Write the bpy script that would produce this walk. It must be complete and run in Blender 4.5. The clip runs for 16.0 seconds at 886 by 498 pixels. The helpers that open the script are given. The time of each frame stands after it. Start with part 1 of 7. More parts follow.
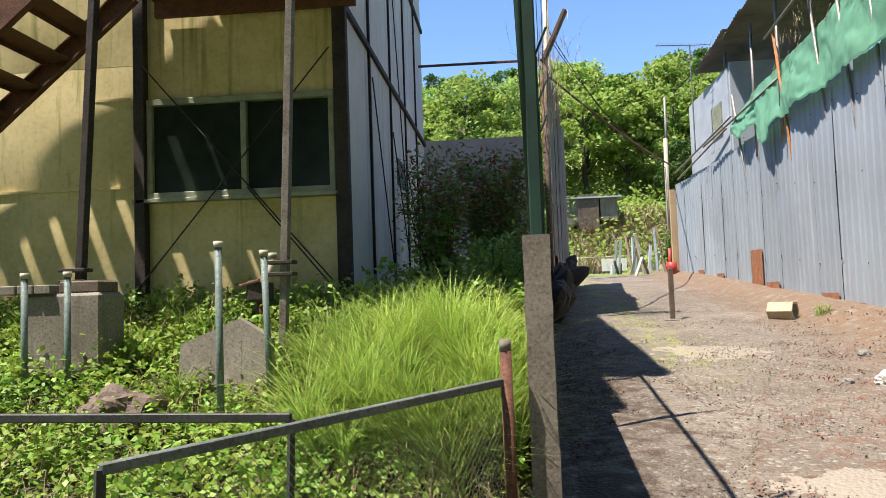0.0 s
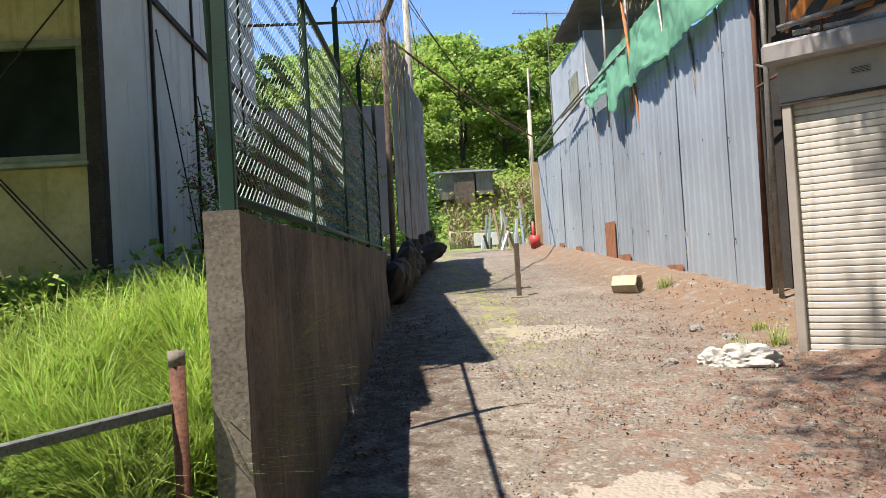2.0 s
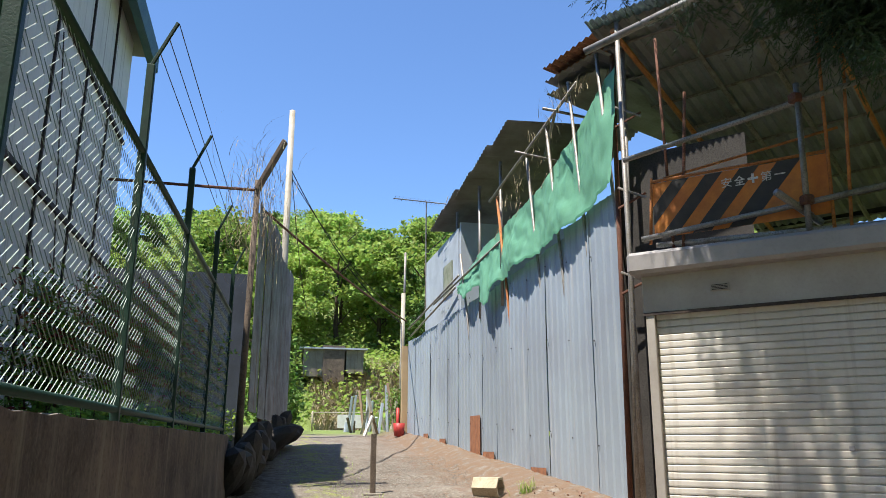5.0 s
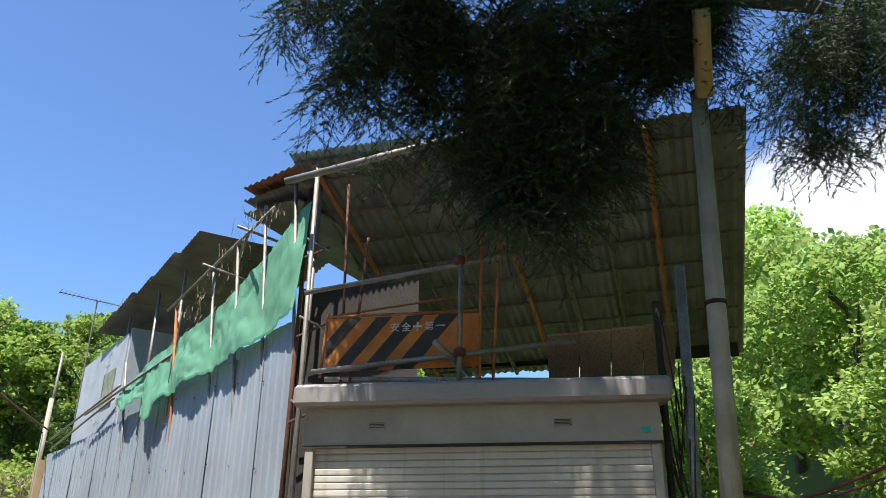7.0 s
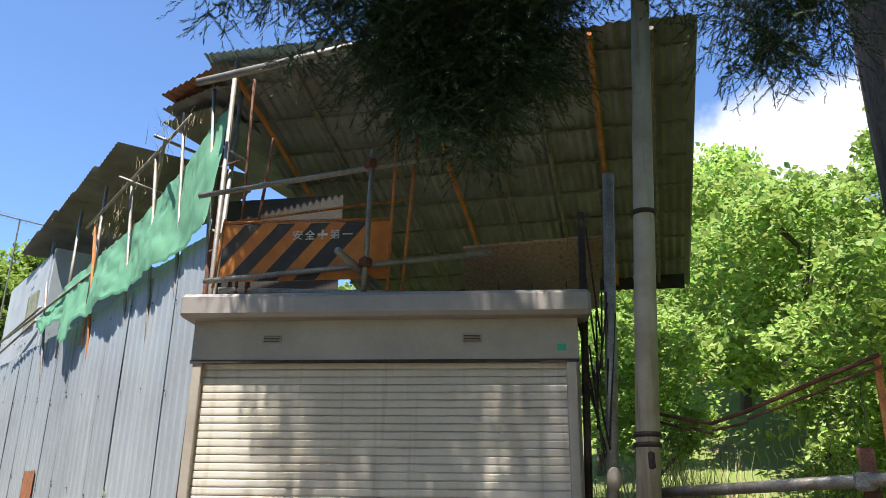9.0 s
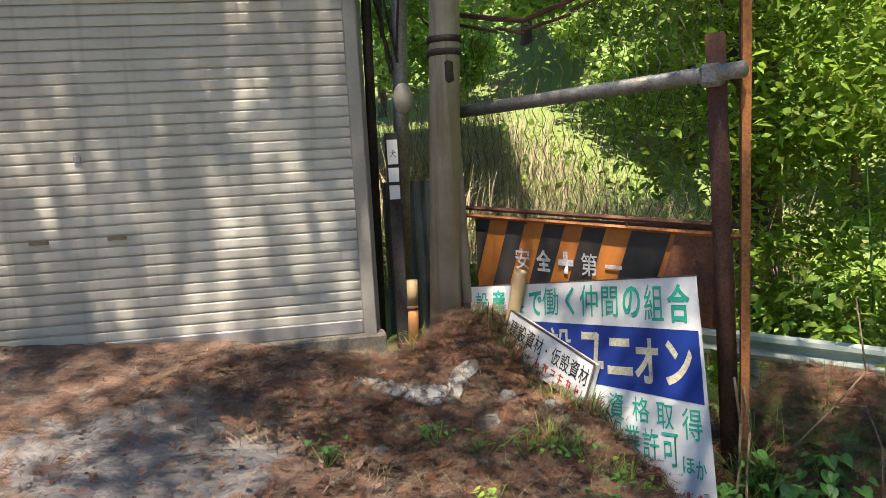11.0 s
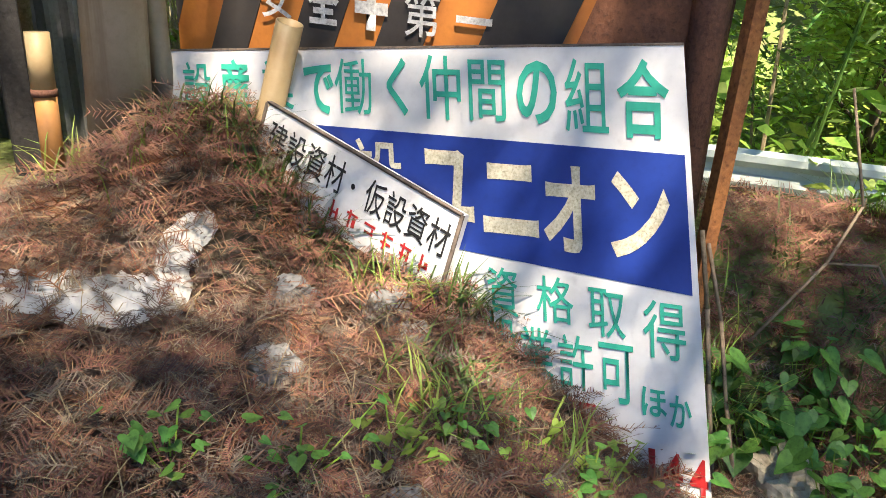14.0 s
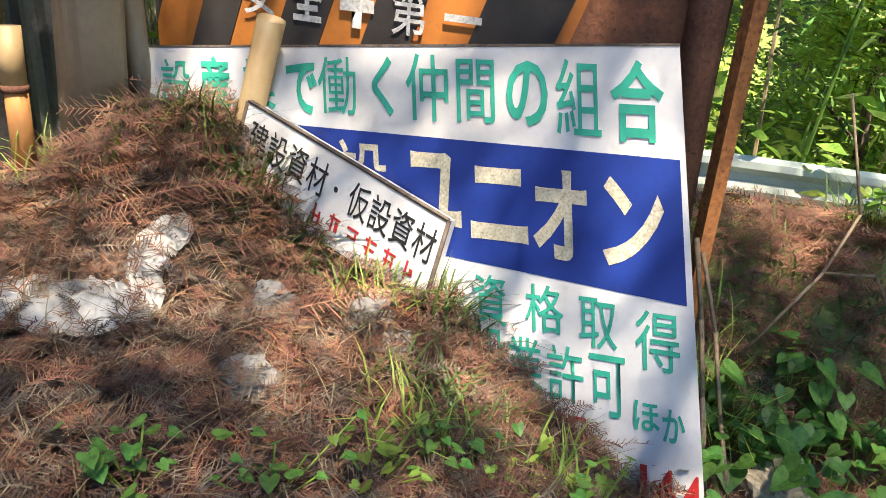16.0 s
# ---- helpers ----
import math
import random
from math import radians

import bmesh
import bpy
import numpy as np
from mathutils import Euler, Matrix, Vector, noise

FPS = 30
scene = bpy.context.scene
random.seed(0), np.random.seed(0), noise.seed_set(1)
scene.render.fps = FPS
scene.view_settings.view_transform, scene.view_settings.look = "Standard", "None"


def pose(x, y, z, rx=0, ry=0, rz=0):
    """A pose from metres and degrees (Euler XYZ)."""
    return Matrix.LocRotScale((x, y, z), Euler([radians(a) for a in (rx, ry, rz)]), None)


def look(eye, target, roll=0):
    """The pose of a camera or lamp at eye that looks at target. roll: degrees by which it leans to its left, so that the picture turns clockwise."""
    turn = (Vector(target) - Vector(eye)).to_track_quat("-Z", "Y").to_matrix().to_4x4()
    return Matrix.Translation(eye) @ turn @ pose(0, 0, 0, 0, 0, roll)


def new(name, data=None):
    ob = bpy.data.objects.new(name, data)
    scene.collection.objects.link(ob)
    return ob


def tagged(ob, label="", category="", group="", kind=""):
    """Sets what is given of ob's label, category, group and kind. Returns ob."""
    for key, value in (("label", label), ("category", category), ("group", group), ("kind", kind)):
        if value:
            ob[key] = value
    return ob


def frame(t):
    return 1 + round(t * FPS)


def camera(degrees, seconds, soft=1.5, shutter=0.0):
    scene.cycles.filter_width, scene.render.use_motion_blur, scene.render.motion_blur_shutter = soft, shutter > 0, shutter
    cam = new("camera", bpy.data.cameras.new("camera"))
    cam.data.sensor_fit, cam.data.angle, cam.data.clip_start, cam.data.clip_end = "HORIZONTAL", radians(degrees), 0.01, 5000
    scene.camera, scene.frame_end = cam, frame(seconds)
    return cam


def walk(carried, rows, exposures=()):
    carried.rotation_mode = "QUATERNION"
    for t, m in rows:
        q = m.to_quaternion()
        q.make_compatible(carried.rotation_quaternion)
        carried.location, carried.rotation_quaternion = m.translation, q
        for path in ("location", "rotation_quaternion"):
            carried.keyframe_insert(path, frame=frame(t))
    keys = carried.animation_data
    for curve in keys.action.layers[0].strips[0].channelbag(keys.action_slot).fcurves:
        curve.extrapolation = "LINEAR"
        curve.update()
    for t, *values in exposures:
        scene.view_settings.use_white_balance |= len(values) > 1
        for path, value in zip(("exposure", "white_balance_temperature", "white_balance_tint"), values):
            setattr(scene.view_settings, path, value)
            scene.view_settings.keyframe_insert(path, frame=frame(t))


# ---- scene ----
cam = camera(59.7, 16.0, soft=0.8)
PATH = [
    (0, (0.349, 0.295, 1.545), (0.178, 2.284, 1.667), -2.0),
    (0.5, (0.609, 0.429, 1.569), (0.536, 2.427, 1.611), -1.2),
    (1, (0.752, 0.619, 1.536), (0.736, 2.619, 1.528), -1.3),
    (1.5, (0.898, 0.922, 1.561), (0.950, 2.921, 1.532), -2.2),
    (2, (1.096, 1.137, 1.573), (1.205, 3.134, 1.618), -3.4),
    (2.5, (1.284, 1.349, 1.601), (1.373, 3.344, 1.718), -2.6),
    (3, (1.337, 1.537, 1.611), (1.415, 3.528, 1.780), -1.5),
    (3.2, (1.339, 1.613, 1.611), (1.433, 3.601, 1.799), -1.3),
    (5.3, (1.307, 1.600, 1.709), (1.841, 3.434, 2.300), 0.8),
    (5.5, (1.320, 1.559, 1.710), (1.933, 3.344, 2.371), 1.2),
    (6, (1.277, 1.486, 1.708), (2.084, 3.152, 2.464), 1.2),
    (6.5, (1.336, 1.444, 1.711), (2.318, 2.998, 2.498), 1.0),
    (7, (1.341, 1.417, 1.751), (2.434, 2.896, 2.537), 0.4),
    (7.5, (1.360, 1.455, 1.725), (2.507, 2.895, 2.506), 0.4),
    (8, (1.386, 1.505, 1.705), (2.562, 2.927, 2.479), 0.4),
    (8.2, (1.457, 1.554, 1.727), (2.633, 2.981, 2.486), 0.4),
    (10.3, (3.113, 1.890, 1.620), (4.510, 3.307, 1.817), -1.1),
    (10.5, (3.063, 2.081, 1.619), (4.532, 3.436, 1.703), -1.6),
    (11, (3.217, 2.577, 1.597), (4.829, 3.737, 1.358), -3.2),
    (11.5, (3.391, 2.896, 1.558), (5.065, 3.879, 1.077), -4.3),
    (12, (3.486, 3.318, 1.562), (5.262, 4.055, 1.014), -2.4),
    (12.5, (3.473, 3.349, 1.586), (5.283, 3.953, 0.987), -0.5),
    (13, (3.841, 3.475, 1.509), (5.679, 3.944, 0.876), 1.0),
    (13.5, (4.404, 3.701, 1.378), (6.233, 4.057, 0.652), 2.2),
    (14, (4.768, 3.870, 1.278), (6.569, 4.146, 0.454), 3.2),
    (14.5, (4.820, 3.876, 1.274), (6.630, 4.131, 0.462), 3.5),
    (15, (4.842, 3.868, 1.272), (6.659, 4.113, 0.472), 3.6),
    (15.5, (4.841, 3.866, 1.269), (6.651, 4.124, 0.457), 3.5),
    (16, (4.836, 3.871, 1.256), (6.645, 4.122, 0.441), 4.0),
]
EXPOSURES = [(0.0, 1.15, 6800, 15), (3.0, 1.12, 6750, 14), (5.5, 1.0, 6500, 11), (8.0, 1.05, 6550, 11), (10.3, 1.45, 7100, 13), (11.0, 1.5, 7000, 13), (12.0, 1.9, 7100, 14), (14.0, 2.05, 7300, 15), (16.0, 2.05, 7300, 15)]
walk(cam, [(t, look(eye, aim, roll)) for t, eye, aim, roll in PATH], EXPOSURES)

# ---- light ----
SUN_WAY = Vector((0.36, 0.2, -1.0)).normalized()
world = bpy.data.worlds.new("sky")
scene.world = world
world.use_nodes = True
wn = world.node_tree.nodes
sky = wn.new("ShaderNodeTexSky")
sky.sky_type = "NISHITA"
sky.sun_disc = False
sky.sun_elevation = math.asin(-SUN_WAY.z)
sky.sun_rotation = math.atan2(-SUN_WAY.x, -SUN_WAY.y)
sky.air_density, sky.dust_density, sky.ozone_density = 1.0, 0.0, 10.0
world.node_tree.links.new(sky.outputs[0], wn["Background"].inputs[0])
wn["Background"].inputs[1].default_value = 0.12
sun_data = bpy.data.lights.new("sun", "SUN")
sun_data.energy, sun_data.angle, sun_data.color = 5.0, radians(0.53), (1.0, 0.95, 0.86)
sun = new("sun", sun_data)
sun.matrix_world = look((0, 0, 40), Vector((0, 0, 40)) + SUN_WAY)

# ---- materials ----
def material(name, base, rough=0.7, metal=0.0, dark=None, scale=6.0, fine=60.0, bump=0.25, blend=0.5, streak=None, rand=0.0, stretch=(1, 1, 1), spec=0.4, trans=0.0, detail=6.0, grain=1.0):
    """A surface with broad stains, fine grain and relief. dark: the stain colour; streak: colour of vertical runs; rand: piece-to-piece change."""
    m = bpy.data.materials.new(name)
    m.use_nodes = True
    n, l = m.node_tree.nodes, m.node_tree.links
    b = n["Principled BSDF"]
    b.inputs["Roughness"].default_value = rough
    b.inputs["Metallic"].default_value = metal
    b.inputs["Specular IOR Level"].default_value = spec
    geo = n.new("ShaderNodeNewGeometry")
    mp = n.new("ShaderNodeMapping")
    mp.inputs["Scale"].default_value = stretch
    l.new(geo.outputs["Position"], mp.inputs["Vector"])

    def noise_at(s, d=detail, src=None):
        t = n.new("ShaderNodeTexNoise")
        t.inputs["Scale"].default_value, t.inputs["Detail"].default_value, t.inputs["Roughness"].default_value = s, d, 0.62
        l.new((src or mp).outputs[0], t.inputs["Vector"])
        return t

    def mix(fac, a, c, kind="MIX"):
        x = n.new("ShaderNodeMix")
        x.data_type, x.blend_type = "RGBA", kind
        for sock, v in ((x.inputs[0], fac), (x.inputs[6], a), (x.inputs[7], c)):
            if hasattr(v, "is_linked"):
                l.new(v, sock)
            else:
                sock.default_value = v if isinstance(v, float) else (*v, 1)
        return x.outputs[2]

    def ramp(v, lo, hi):
        r = n.new("ShaderNodeMapRange")
        r.inputs["From Min"].default_value, r.inputs["From Max"].default_value = lo, hi
        l.new(v, r.inputs["Value"])
        return r.outputs[0]
    big, small = noise_at(scale), noise_at(fine, 4.0)
    dark = dark or tuple(c * 0.6 for c in base)
    col = mix(ramp(big.outputs[0], 0.5 - 0.28 * blend - 0.02, 0.78 - 0.2 * blend), base, dark)
    lighter, darker = tuple(min(1, c * 1.22) for c in base), tuple(c * 0.55 for c in dark)
    plain = col
    col = mix(ramp(small.outputs[0], 0.52, 0.75), col, darker)
    inv = mix(ramp(small.outputs[0], 0.47, 0.28), col, lighter)
    col = mix(0.6, col, inv)
    col = mix(float(grain), plain, col)
    if streak:
        mp2 = n.new("ShaderNodeMapping")
        mp2.inputs["Scale"].default_value = (9, 9, 0.35)
        l.new(geo.outputs["Position"], mp2.inputs["Vector"])
        st = noise_at(1.3, 5.0, mp2)
        col = mix(ramp(st.outputs[0], 0.56, 0.72), col, streak)
    if rand:
        oi = n.new("ShaderNodeObjectInfo")
        gi = n.new("ShaderNodeMath")
        gi.operation = "ADD"
        l.new(oi.outputs["Random"], gi.inputs[0])
        l.new(geo.outputs["Random Per Island"], gi.inputs[1])
        hs = n.new("ShaderNodeHueSaturation")
        l.new(col, hs.inputs["Color"])
        mr = n.new("ShaderNodeMapRange")
        mr.inputs["From Max"].default_value = 2.0
        mr.inputs["To Min"].default_value, mr.inputs["To Max"].default_value = 1 - rand, 1 + rand
        l.new(gi.outputs[0], mr.inputs["Value"])
        l.new(mr.outputs[0], hs.inputs["Value"])
        mr2 = n.new("ShaderNodeMapRange")
        mr2.inputs["To Min"].default_value, mr2.inputs["To Max"].default_value = 0.5 - 0.05 * rand, 0.5 + 0.05 * rand
        l.new(geo.outputs["Random Per Island"], mr2.inputs["Value"])
        l.new(mr2.outputs[0], hs.inputs["Hue"])
        col = hs.outputs[0]
    l.new(col, b.inputs["Base Color"])
    rr = n.new("ShaderNodeMapRange")
    rr.inputs["To Min"].default_value, rr.inputs["To Max"].default_value = max(0.05, rough - 0.15), min(1, rough + 0.15)
    l.new(small.outputs[0], rr.inputs["Value"])
    l.new(rr.outputs[0], b.inputs["Roughness"])
    if bump:
        bp = n.new("ShaderNodeBump")
        bp.inputs["Strength"].default_value, bp.inputs["Distance"].default_value = bump, 0.01
        l.new(small.outputs[0], bp.inputs["Height"])
        l.new(bp.outputs[0], b.inputs["Normal"])
    if trans:
        tr = n.new("ShaderNodeBsdfTranslucent")
        ms = n.new("ShaderNodeMixShader")
        ms.inputs[0].default_value = trans
        l.new(col, tr.inputs[0])
        l.new(b.outputs[0], ms.inputs[1])
        l.new(tr.outputs[0], ms.inputs[2])
        l.new(ms.outputs[0], n["Material Output"].inputs[0])
    return m


CONCRETE = material("weathered_concrete", (0.25, 0.22, 0.178), 0.9, dark=(0.15, 0.13, 0.104), scale=2.2, fine=60, bump=0.22, streak=(0.13, 0.105, 0.085))
CONC_STAIN = material("stained_concrete", (0.17, 0.125, 0.09), 0.92, dark=(0.045, 0.032, 0.025), scale=1.7, fine=38, bump=0.6, streak=(0.21, 0.17, 0.125), grain=0.6)
TIN = material("grey_corrugated_steel", (0.36, 0.425, 0.48), 0.5, 0.25, dark=(0.31, 0.35, 0.4), scale=0.9, fine=40, bump=0.08, streak=(0.43, 0.45, 0.47), rand=0.16, grain=0.15)
TIN_RUST = material("rusted_steel_sheet", (0.38, 0.17, 0.09), 0.85, 0.1, dark=(0.2, 0.09, 0.05), scale=9, fine=70, bump=0.3)
TIN_OLD = material("old_zinc_sheet", (0.3, 0.31, 0.32), 0.5, 0.5, dark=(0.16, 0.15, 0.15), scale=2.5, fine=60, bump=0.15, streak=(0.2, 0.12, 0.08), rand=0.2, grain=0.35)
ROOFTIN = material("dull_roof_sheet", (0.24, 0.24, 0.24), 0.65, 0.3, dark=(0.13, 0.12, 0.11), scale=1.5, fine=60, bump=0.15, rand=0.15, grain=0.35)
BLUE_EDGE = material("pale_blue_sheet_edge", (0.42, 0.55, 0.62), 0.5, 0.2, scale=4)
TUBE = material("galvanised_tube", (0.33, 0.32, 0.3), 0.55, 0.5, dark=(0.2, 0.17, 0.14), scale=7, fine=80, bump=0.1, rand=0.2)
POLE = material("stained_grey_pole", (0.47, 0.43, 0.35), 0.7, 0.1, dark=(0.32, 0.28, 0.21), scale=3, fine=60, bump=0.1, streak=(0.24, 0.2, 0.13), grain=0.15)
RUST = material("brown_rust", (0.17, 0.075, 0.045), 0.85, 0.1, dark=(0.09, 0.04, 0.028), scale=9, fine=90, bump=0.4)
ORANGE_RUST = material("orange_rusty_angle", (0.52, 0.2, 0.06), 0.8, 0.1, dark=(0.27, 0.1, 0.04), scale=6, fine=70, bump=0.3)
SHUTTER = material("cream_shutter_slat", (0.6, 0.56, 0.49), 0.5, 0.0, dark=(0.51, 0.46, 0.39), scale=1.8, fine=30, bump=0.05, streak=(0.45, 0.4, 0.33), rand=0.05, grain=0.15)
SHUT_FRAME = material("warm_grey_metal", (0.42, 0.38, 0.33), 0.5, 0.2, dark=(0.33, 0.29, 0.25), scale=2, fine=40, bump=0.05, grain=0.15)
HOOD = material("taupe_metal_hood", (0.34, 0.32, 0.31), 0.5, 0.1, dark=(0.27, 0.25, 0.24), scale=2, fine=40, bump=0.05, grain=0.15)
GREEN_PAINT = material("dark_green_paint", (0.014, 0.048, 0.032), 0.5, dark=(0.01, 0.03, 0.022), scale=8, fine=90, bump=0.15, grain=0.15)
MESHWIRE = material("green_coated_wire", (0.26, 0.33, 0.29), 0.55, 0.2, dark=(0.1, 0.13, 0.11), scale=9, fine=90, bump=0.0)
WIRE = material("rusty_wire", (0.12, 0.1, 0.08), 0.7, 0.3, scale=12, bump=0.0)
TARP = material("faded_green_tarpaulin", (0.2, 0.48, 0.32), 0.75, dark=(0.15, 0.4, 0.26), scale=2.5, fine=50, bump=0.15, trans=0.3, grain=0.15)
FACADE = material("mossy_yellow_board", (0.68, 0.56, 0.3), 0.75, dark=(0.42, 0.35, 0.15), scale=1.1, fine=22, bump=0.1, streak=(0.26, 0.25, 0.08), trans=0.0, grain=0.35)
SIDING = material("stained_white_board", (0.74, 0.73, 0.69), 0.75, dark=(0.6, 0.59, 0.55), scale=1.3, fine=26, bump=0.1, streak=(0.36, 0.34, 0.31), grain=0.15)
DARK_STEEL = material("dark_flaking_steel", (0.06, 0.045, 0.038), 0.75, 0.2, dark=(0.028, 0.022, 0.02), scale=8, fine=60, bump=0.35)
GREY_POST = material("flaking_grey_post", (0.2, 0.18, 0.15), 0.75, 0.1, dark=(0.1, 0.075, 0.06), scale=10, fine=60, bump=0.4)
TEAL_PIPE = material("grey_green_pipe", (0.16, 0.21, 0.19), 0.6, 0.1, scale=7, fine=60)
GLASS_DARK = material("dusty_dark_pane", (0.01, 0.015, 0.012), 0.2, dark=(0.024, 0.034, 0.026), scale=3, fine=30, bump=0.02, spec=0.2, grain=0.15)
SASH = material("moss_stained_sash", (0.34, 0.35, 0.27), 0.6, 0.2, dark=(0.2, 0.22, 0.14), scale=6, fine=50, grain=0.15)
BLUE_WALL = material("dark_blue_sheet", (0.06, 0.075, 0.1), 0.7, dark=(0.035, 0.042, 0.055), scale=1.5, fine=40, bump=0.1, grain=0.15)
TEAL_TRIM = material("dark_teal_trim", (0.05, 0.13, 0.14), 0.6, dark=(0.03, 0.09, 0.1), scale=3, grain=0.15)
ORANGE = material("worn_orange_paint", (0.62, 0.22, 0.04), 0.6, dark=(0.44, 0.14, 0.035), scale=6, fine=60, bump=0.08, grain=0.15)
BLACKP = material("worn_black_paint", (0.035, 0.033, 0.032), 0.6, dark=(0.06, 0.05, 0.042), scale=6, fine=60, bump=0.08, grain=0.15)
BOARD_RUST = material("rusty_board_end", (0.22, 0.085, 0.04), 0.8, dark=(0.12, 0.05, 0.03), scale=8, fine=60)
WHITE_SIGN = material("soiled_white_enamel", (0.74, 0.73, 0.7), 0.4, dark=(0.6, 0.57, 0.52), scale=3.5, fine=50, bump=0.02, blend=0.3, grain=0.15)
WHITE_INK = material("white_lettering", (0.75, 0.73, 0.68), 0.6, scale=20, fine=90, bump=0.02)
CREAM_INK = material("speckled_cream_tape", (0.6, 0.56, 0.42), 0.6, dark=(0.4, 0.36, 0.24), scale=60, fine=160, bump=0.05)
GREEN_INK = material("green_lettering", (0.02, 0.42, 0.28), 0.5, dark=(0.015, 0.33, 0.22), scale=10, bump=0.0, grain=0.15)
BLUE_INK = material("blue_enamel_band", (0.012, 0.04, 0.24), 0.4, dark=(0.01, 0.03, 0.18), scale=4, fine=60, bump=0.02, grain=0.15)
BLACK_INK = material("black_lettering", (0.02, 0.02, 0.02), 0.5, bump=0.0)
RED_INK = material("red_lettering", (0.55, 0.03, 0.03), 0.5, bump=0.0)
PVC = material("yellowed_plastic_pipe", (0.52, 0.4, 0.22), 0.5, dark=(0.42, 0.27, 0.12), scale=5, fine=60, bump=0.04, grain=0.15)
PVC_ORANGE = material("orange_plastic_pipe", (0.6, 0.27, 0.08), 0.5, dark=(0.42, 0.2, 0.08), scale=7, fine=60, bump=0.04, grain=0.2)
PLY = material("brown_plywood", (0.3, 0.21, 0.13), 0.8, dark=(0.2, 0.14, 0.09), scale=2, fine=40, bump=0.1)
WOOD_OLD = material("grey_old_timber", (0.16, 0.12, 0.09), 0.85, dark=(0.085, 0.065, 0.05), scale=6, fine=60, bump=0.4)
BAGM = material("dirty_white_sack", (0.55, 0.54, 0.5), 0.8, dark=(0.25, 0.235, 0.21), scale=9, fine=60, bump=0.15, grain=0.35)
# gate steel darkened in its colour so these bars read as a silhouette
GATE_DARK = material("silhouette_dark_gate_steel", (0.06, 0.065, 0.06), 0.6, 0.3, dark=(0.035, 0.035, 0.032), scale=8, fine=80, bump=0.1)
GATE_GREY = material("dull_grey_gate_steel", (0.17, 0.19, 0.18), 0.6, 0.3, dark=(0.08, 0.085, 0.08), scale=4, fine=70, bump=0.1)
GRAVEL = material("pale_lane_gravel", (0.3, 0.275, 0.235), 0.9, dark=(0.22, 0.19, 0.155), scale=14, fine=70, bump=0.2, rand=0.4)
ROCK = material("grey_stone", (0.26, 0.25, 0.23), 0.9, dark=(0.15, 0.145, 0.13), scale=9, fine=50, bump=0.5)
CREAMP = material("cream_clay_pipe", (0.5, 0.43, 0.31), 0.8, dark=(0.36, 0.3, 0.2), scale=6, fine=60)
LITTER = material("dry_cedar_twigs", (0.25, 0.12, 0.072), 0.9, dark=(0.14, 0.062, 0.04), scale=3, fine=50, bump=0.0, rand=0.5)
LITTER_OLD = material("old_grey_twigs", (0.24, 0.18, 0.13), 0.9, dark=(0.12, 0.085, 0.06), scale=5, fine=50, bump=0.0, rand=0.6)
LITTER_RED = material("fresh_fallen_cedar", (0.3, 0.12, 0.055), 0.85, dark=(0.2, 0.075, 0.035), scale=5, fine=50, bump=0.0, rand=0.4, trans=0.1)
DEADLEAF = material("dry_pinkish_leaf", (0.36, 0.22, 0.16), 0.85, dark=(0.22, 0.13, 0.09), scale=20, fine=60, bump=0.1, rand=0.3)
HEART = material("broad_heart_leaf", (0.12, 0.28, 0.05), 0.45, dark=(0.07, 0.18, 0.032), scale=25, fine=70, bump=0.08, rand=0.35, trans=0.3)
SASA = material("bamboo_grass_blade", (0.13, 0.2, 0.045), 0.5, dark=(0.075, 0.125, 0.03), scale=8, fine=60, bump=0.0, rand=0.5, trans=0.25)
VINE = material("tan_vine_stem", (0.3, 0.22, 0.14), 0.85, dark=(0.17, 0.12, 0.08), scale=12, fine=60, bump=0.3)
STRAW = material("dry_straw", (0.34, 0.25, 0.14), 0.9, dark=(0.22, 0.16, 0.09), scale=3, bump=0.0, rand=0.4)
GRASS = material("bright_grass_blades", (0.36, 0.47, 0.1), 0.6, dark=(0.22, 0.34, 0.055), scale=3, fine=30, bump=0.0, rand=0.45, trans=0.35)
WEED = material("fresh_weed_leaves", (0.31, 0.42, 0.065), 0.55, dark=(0.15, 0.29, 0.04), scale=2, fine=30, bump=0.0, rand=0.5, trans=0.35)
SHRUB = material("shrub_leaves", (0.19, 0.32, 0.06), 0.5, dark=(0.11, 0.2, 0.035), scale=3, fine=30, bump=0.0, rand=0.5, trans=0.3)
REDLEAF = material("red_young_leaves", (0.32, 0.07, 0.04), 0.5, dark=(0.2, 0.05, 0.04), scale=3, bump=0.0, rand=0.4, trans=0.3)
FOLIAGE = material("spring_foliage", (0.34, 0.45, 0.1), 0.6, dark=(0.2, 0.3, 0.06), scale=0.35, fine=9, bump=0.0, rand=0.5, trans=0.48)
YOUNG = material("young_translucent_leaves", (0.36, 0.5, 0.08), 0.5, dark=(0.26, 0.4, 0.05), scale=2, fine=20, bump=0.0, rand=0.4, trans=0.55)
FOLIAGE_D = material("deep_green_foliage", (0.12, 0.23, 0.04), 0.6, dark=(0.075, 0.15, 0.03), scale=0.35, fine=9, bump=0.0, rand=0.5, trans=0.25)
# paler leaf tone; on the bank trees its brightness stands in for sun
YELLOWLEAF = material("yellow_green_sunlit_foliage", (0.4, 0.53, 0.15), 0.6, dark=(0.25, 0.4, 0.085), scale=0.35, fine=9, bump=0.0, rand=0.45, trans=0.48)
CEDAR = material("dark_cedar_needles", (0.05, 0.085, 0.036), 0.6, dark=(0.03, 0.052, 0.024), scale=2, bump=0.0, rand=0.5, spec=0.3, trans=0.15)
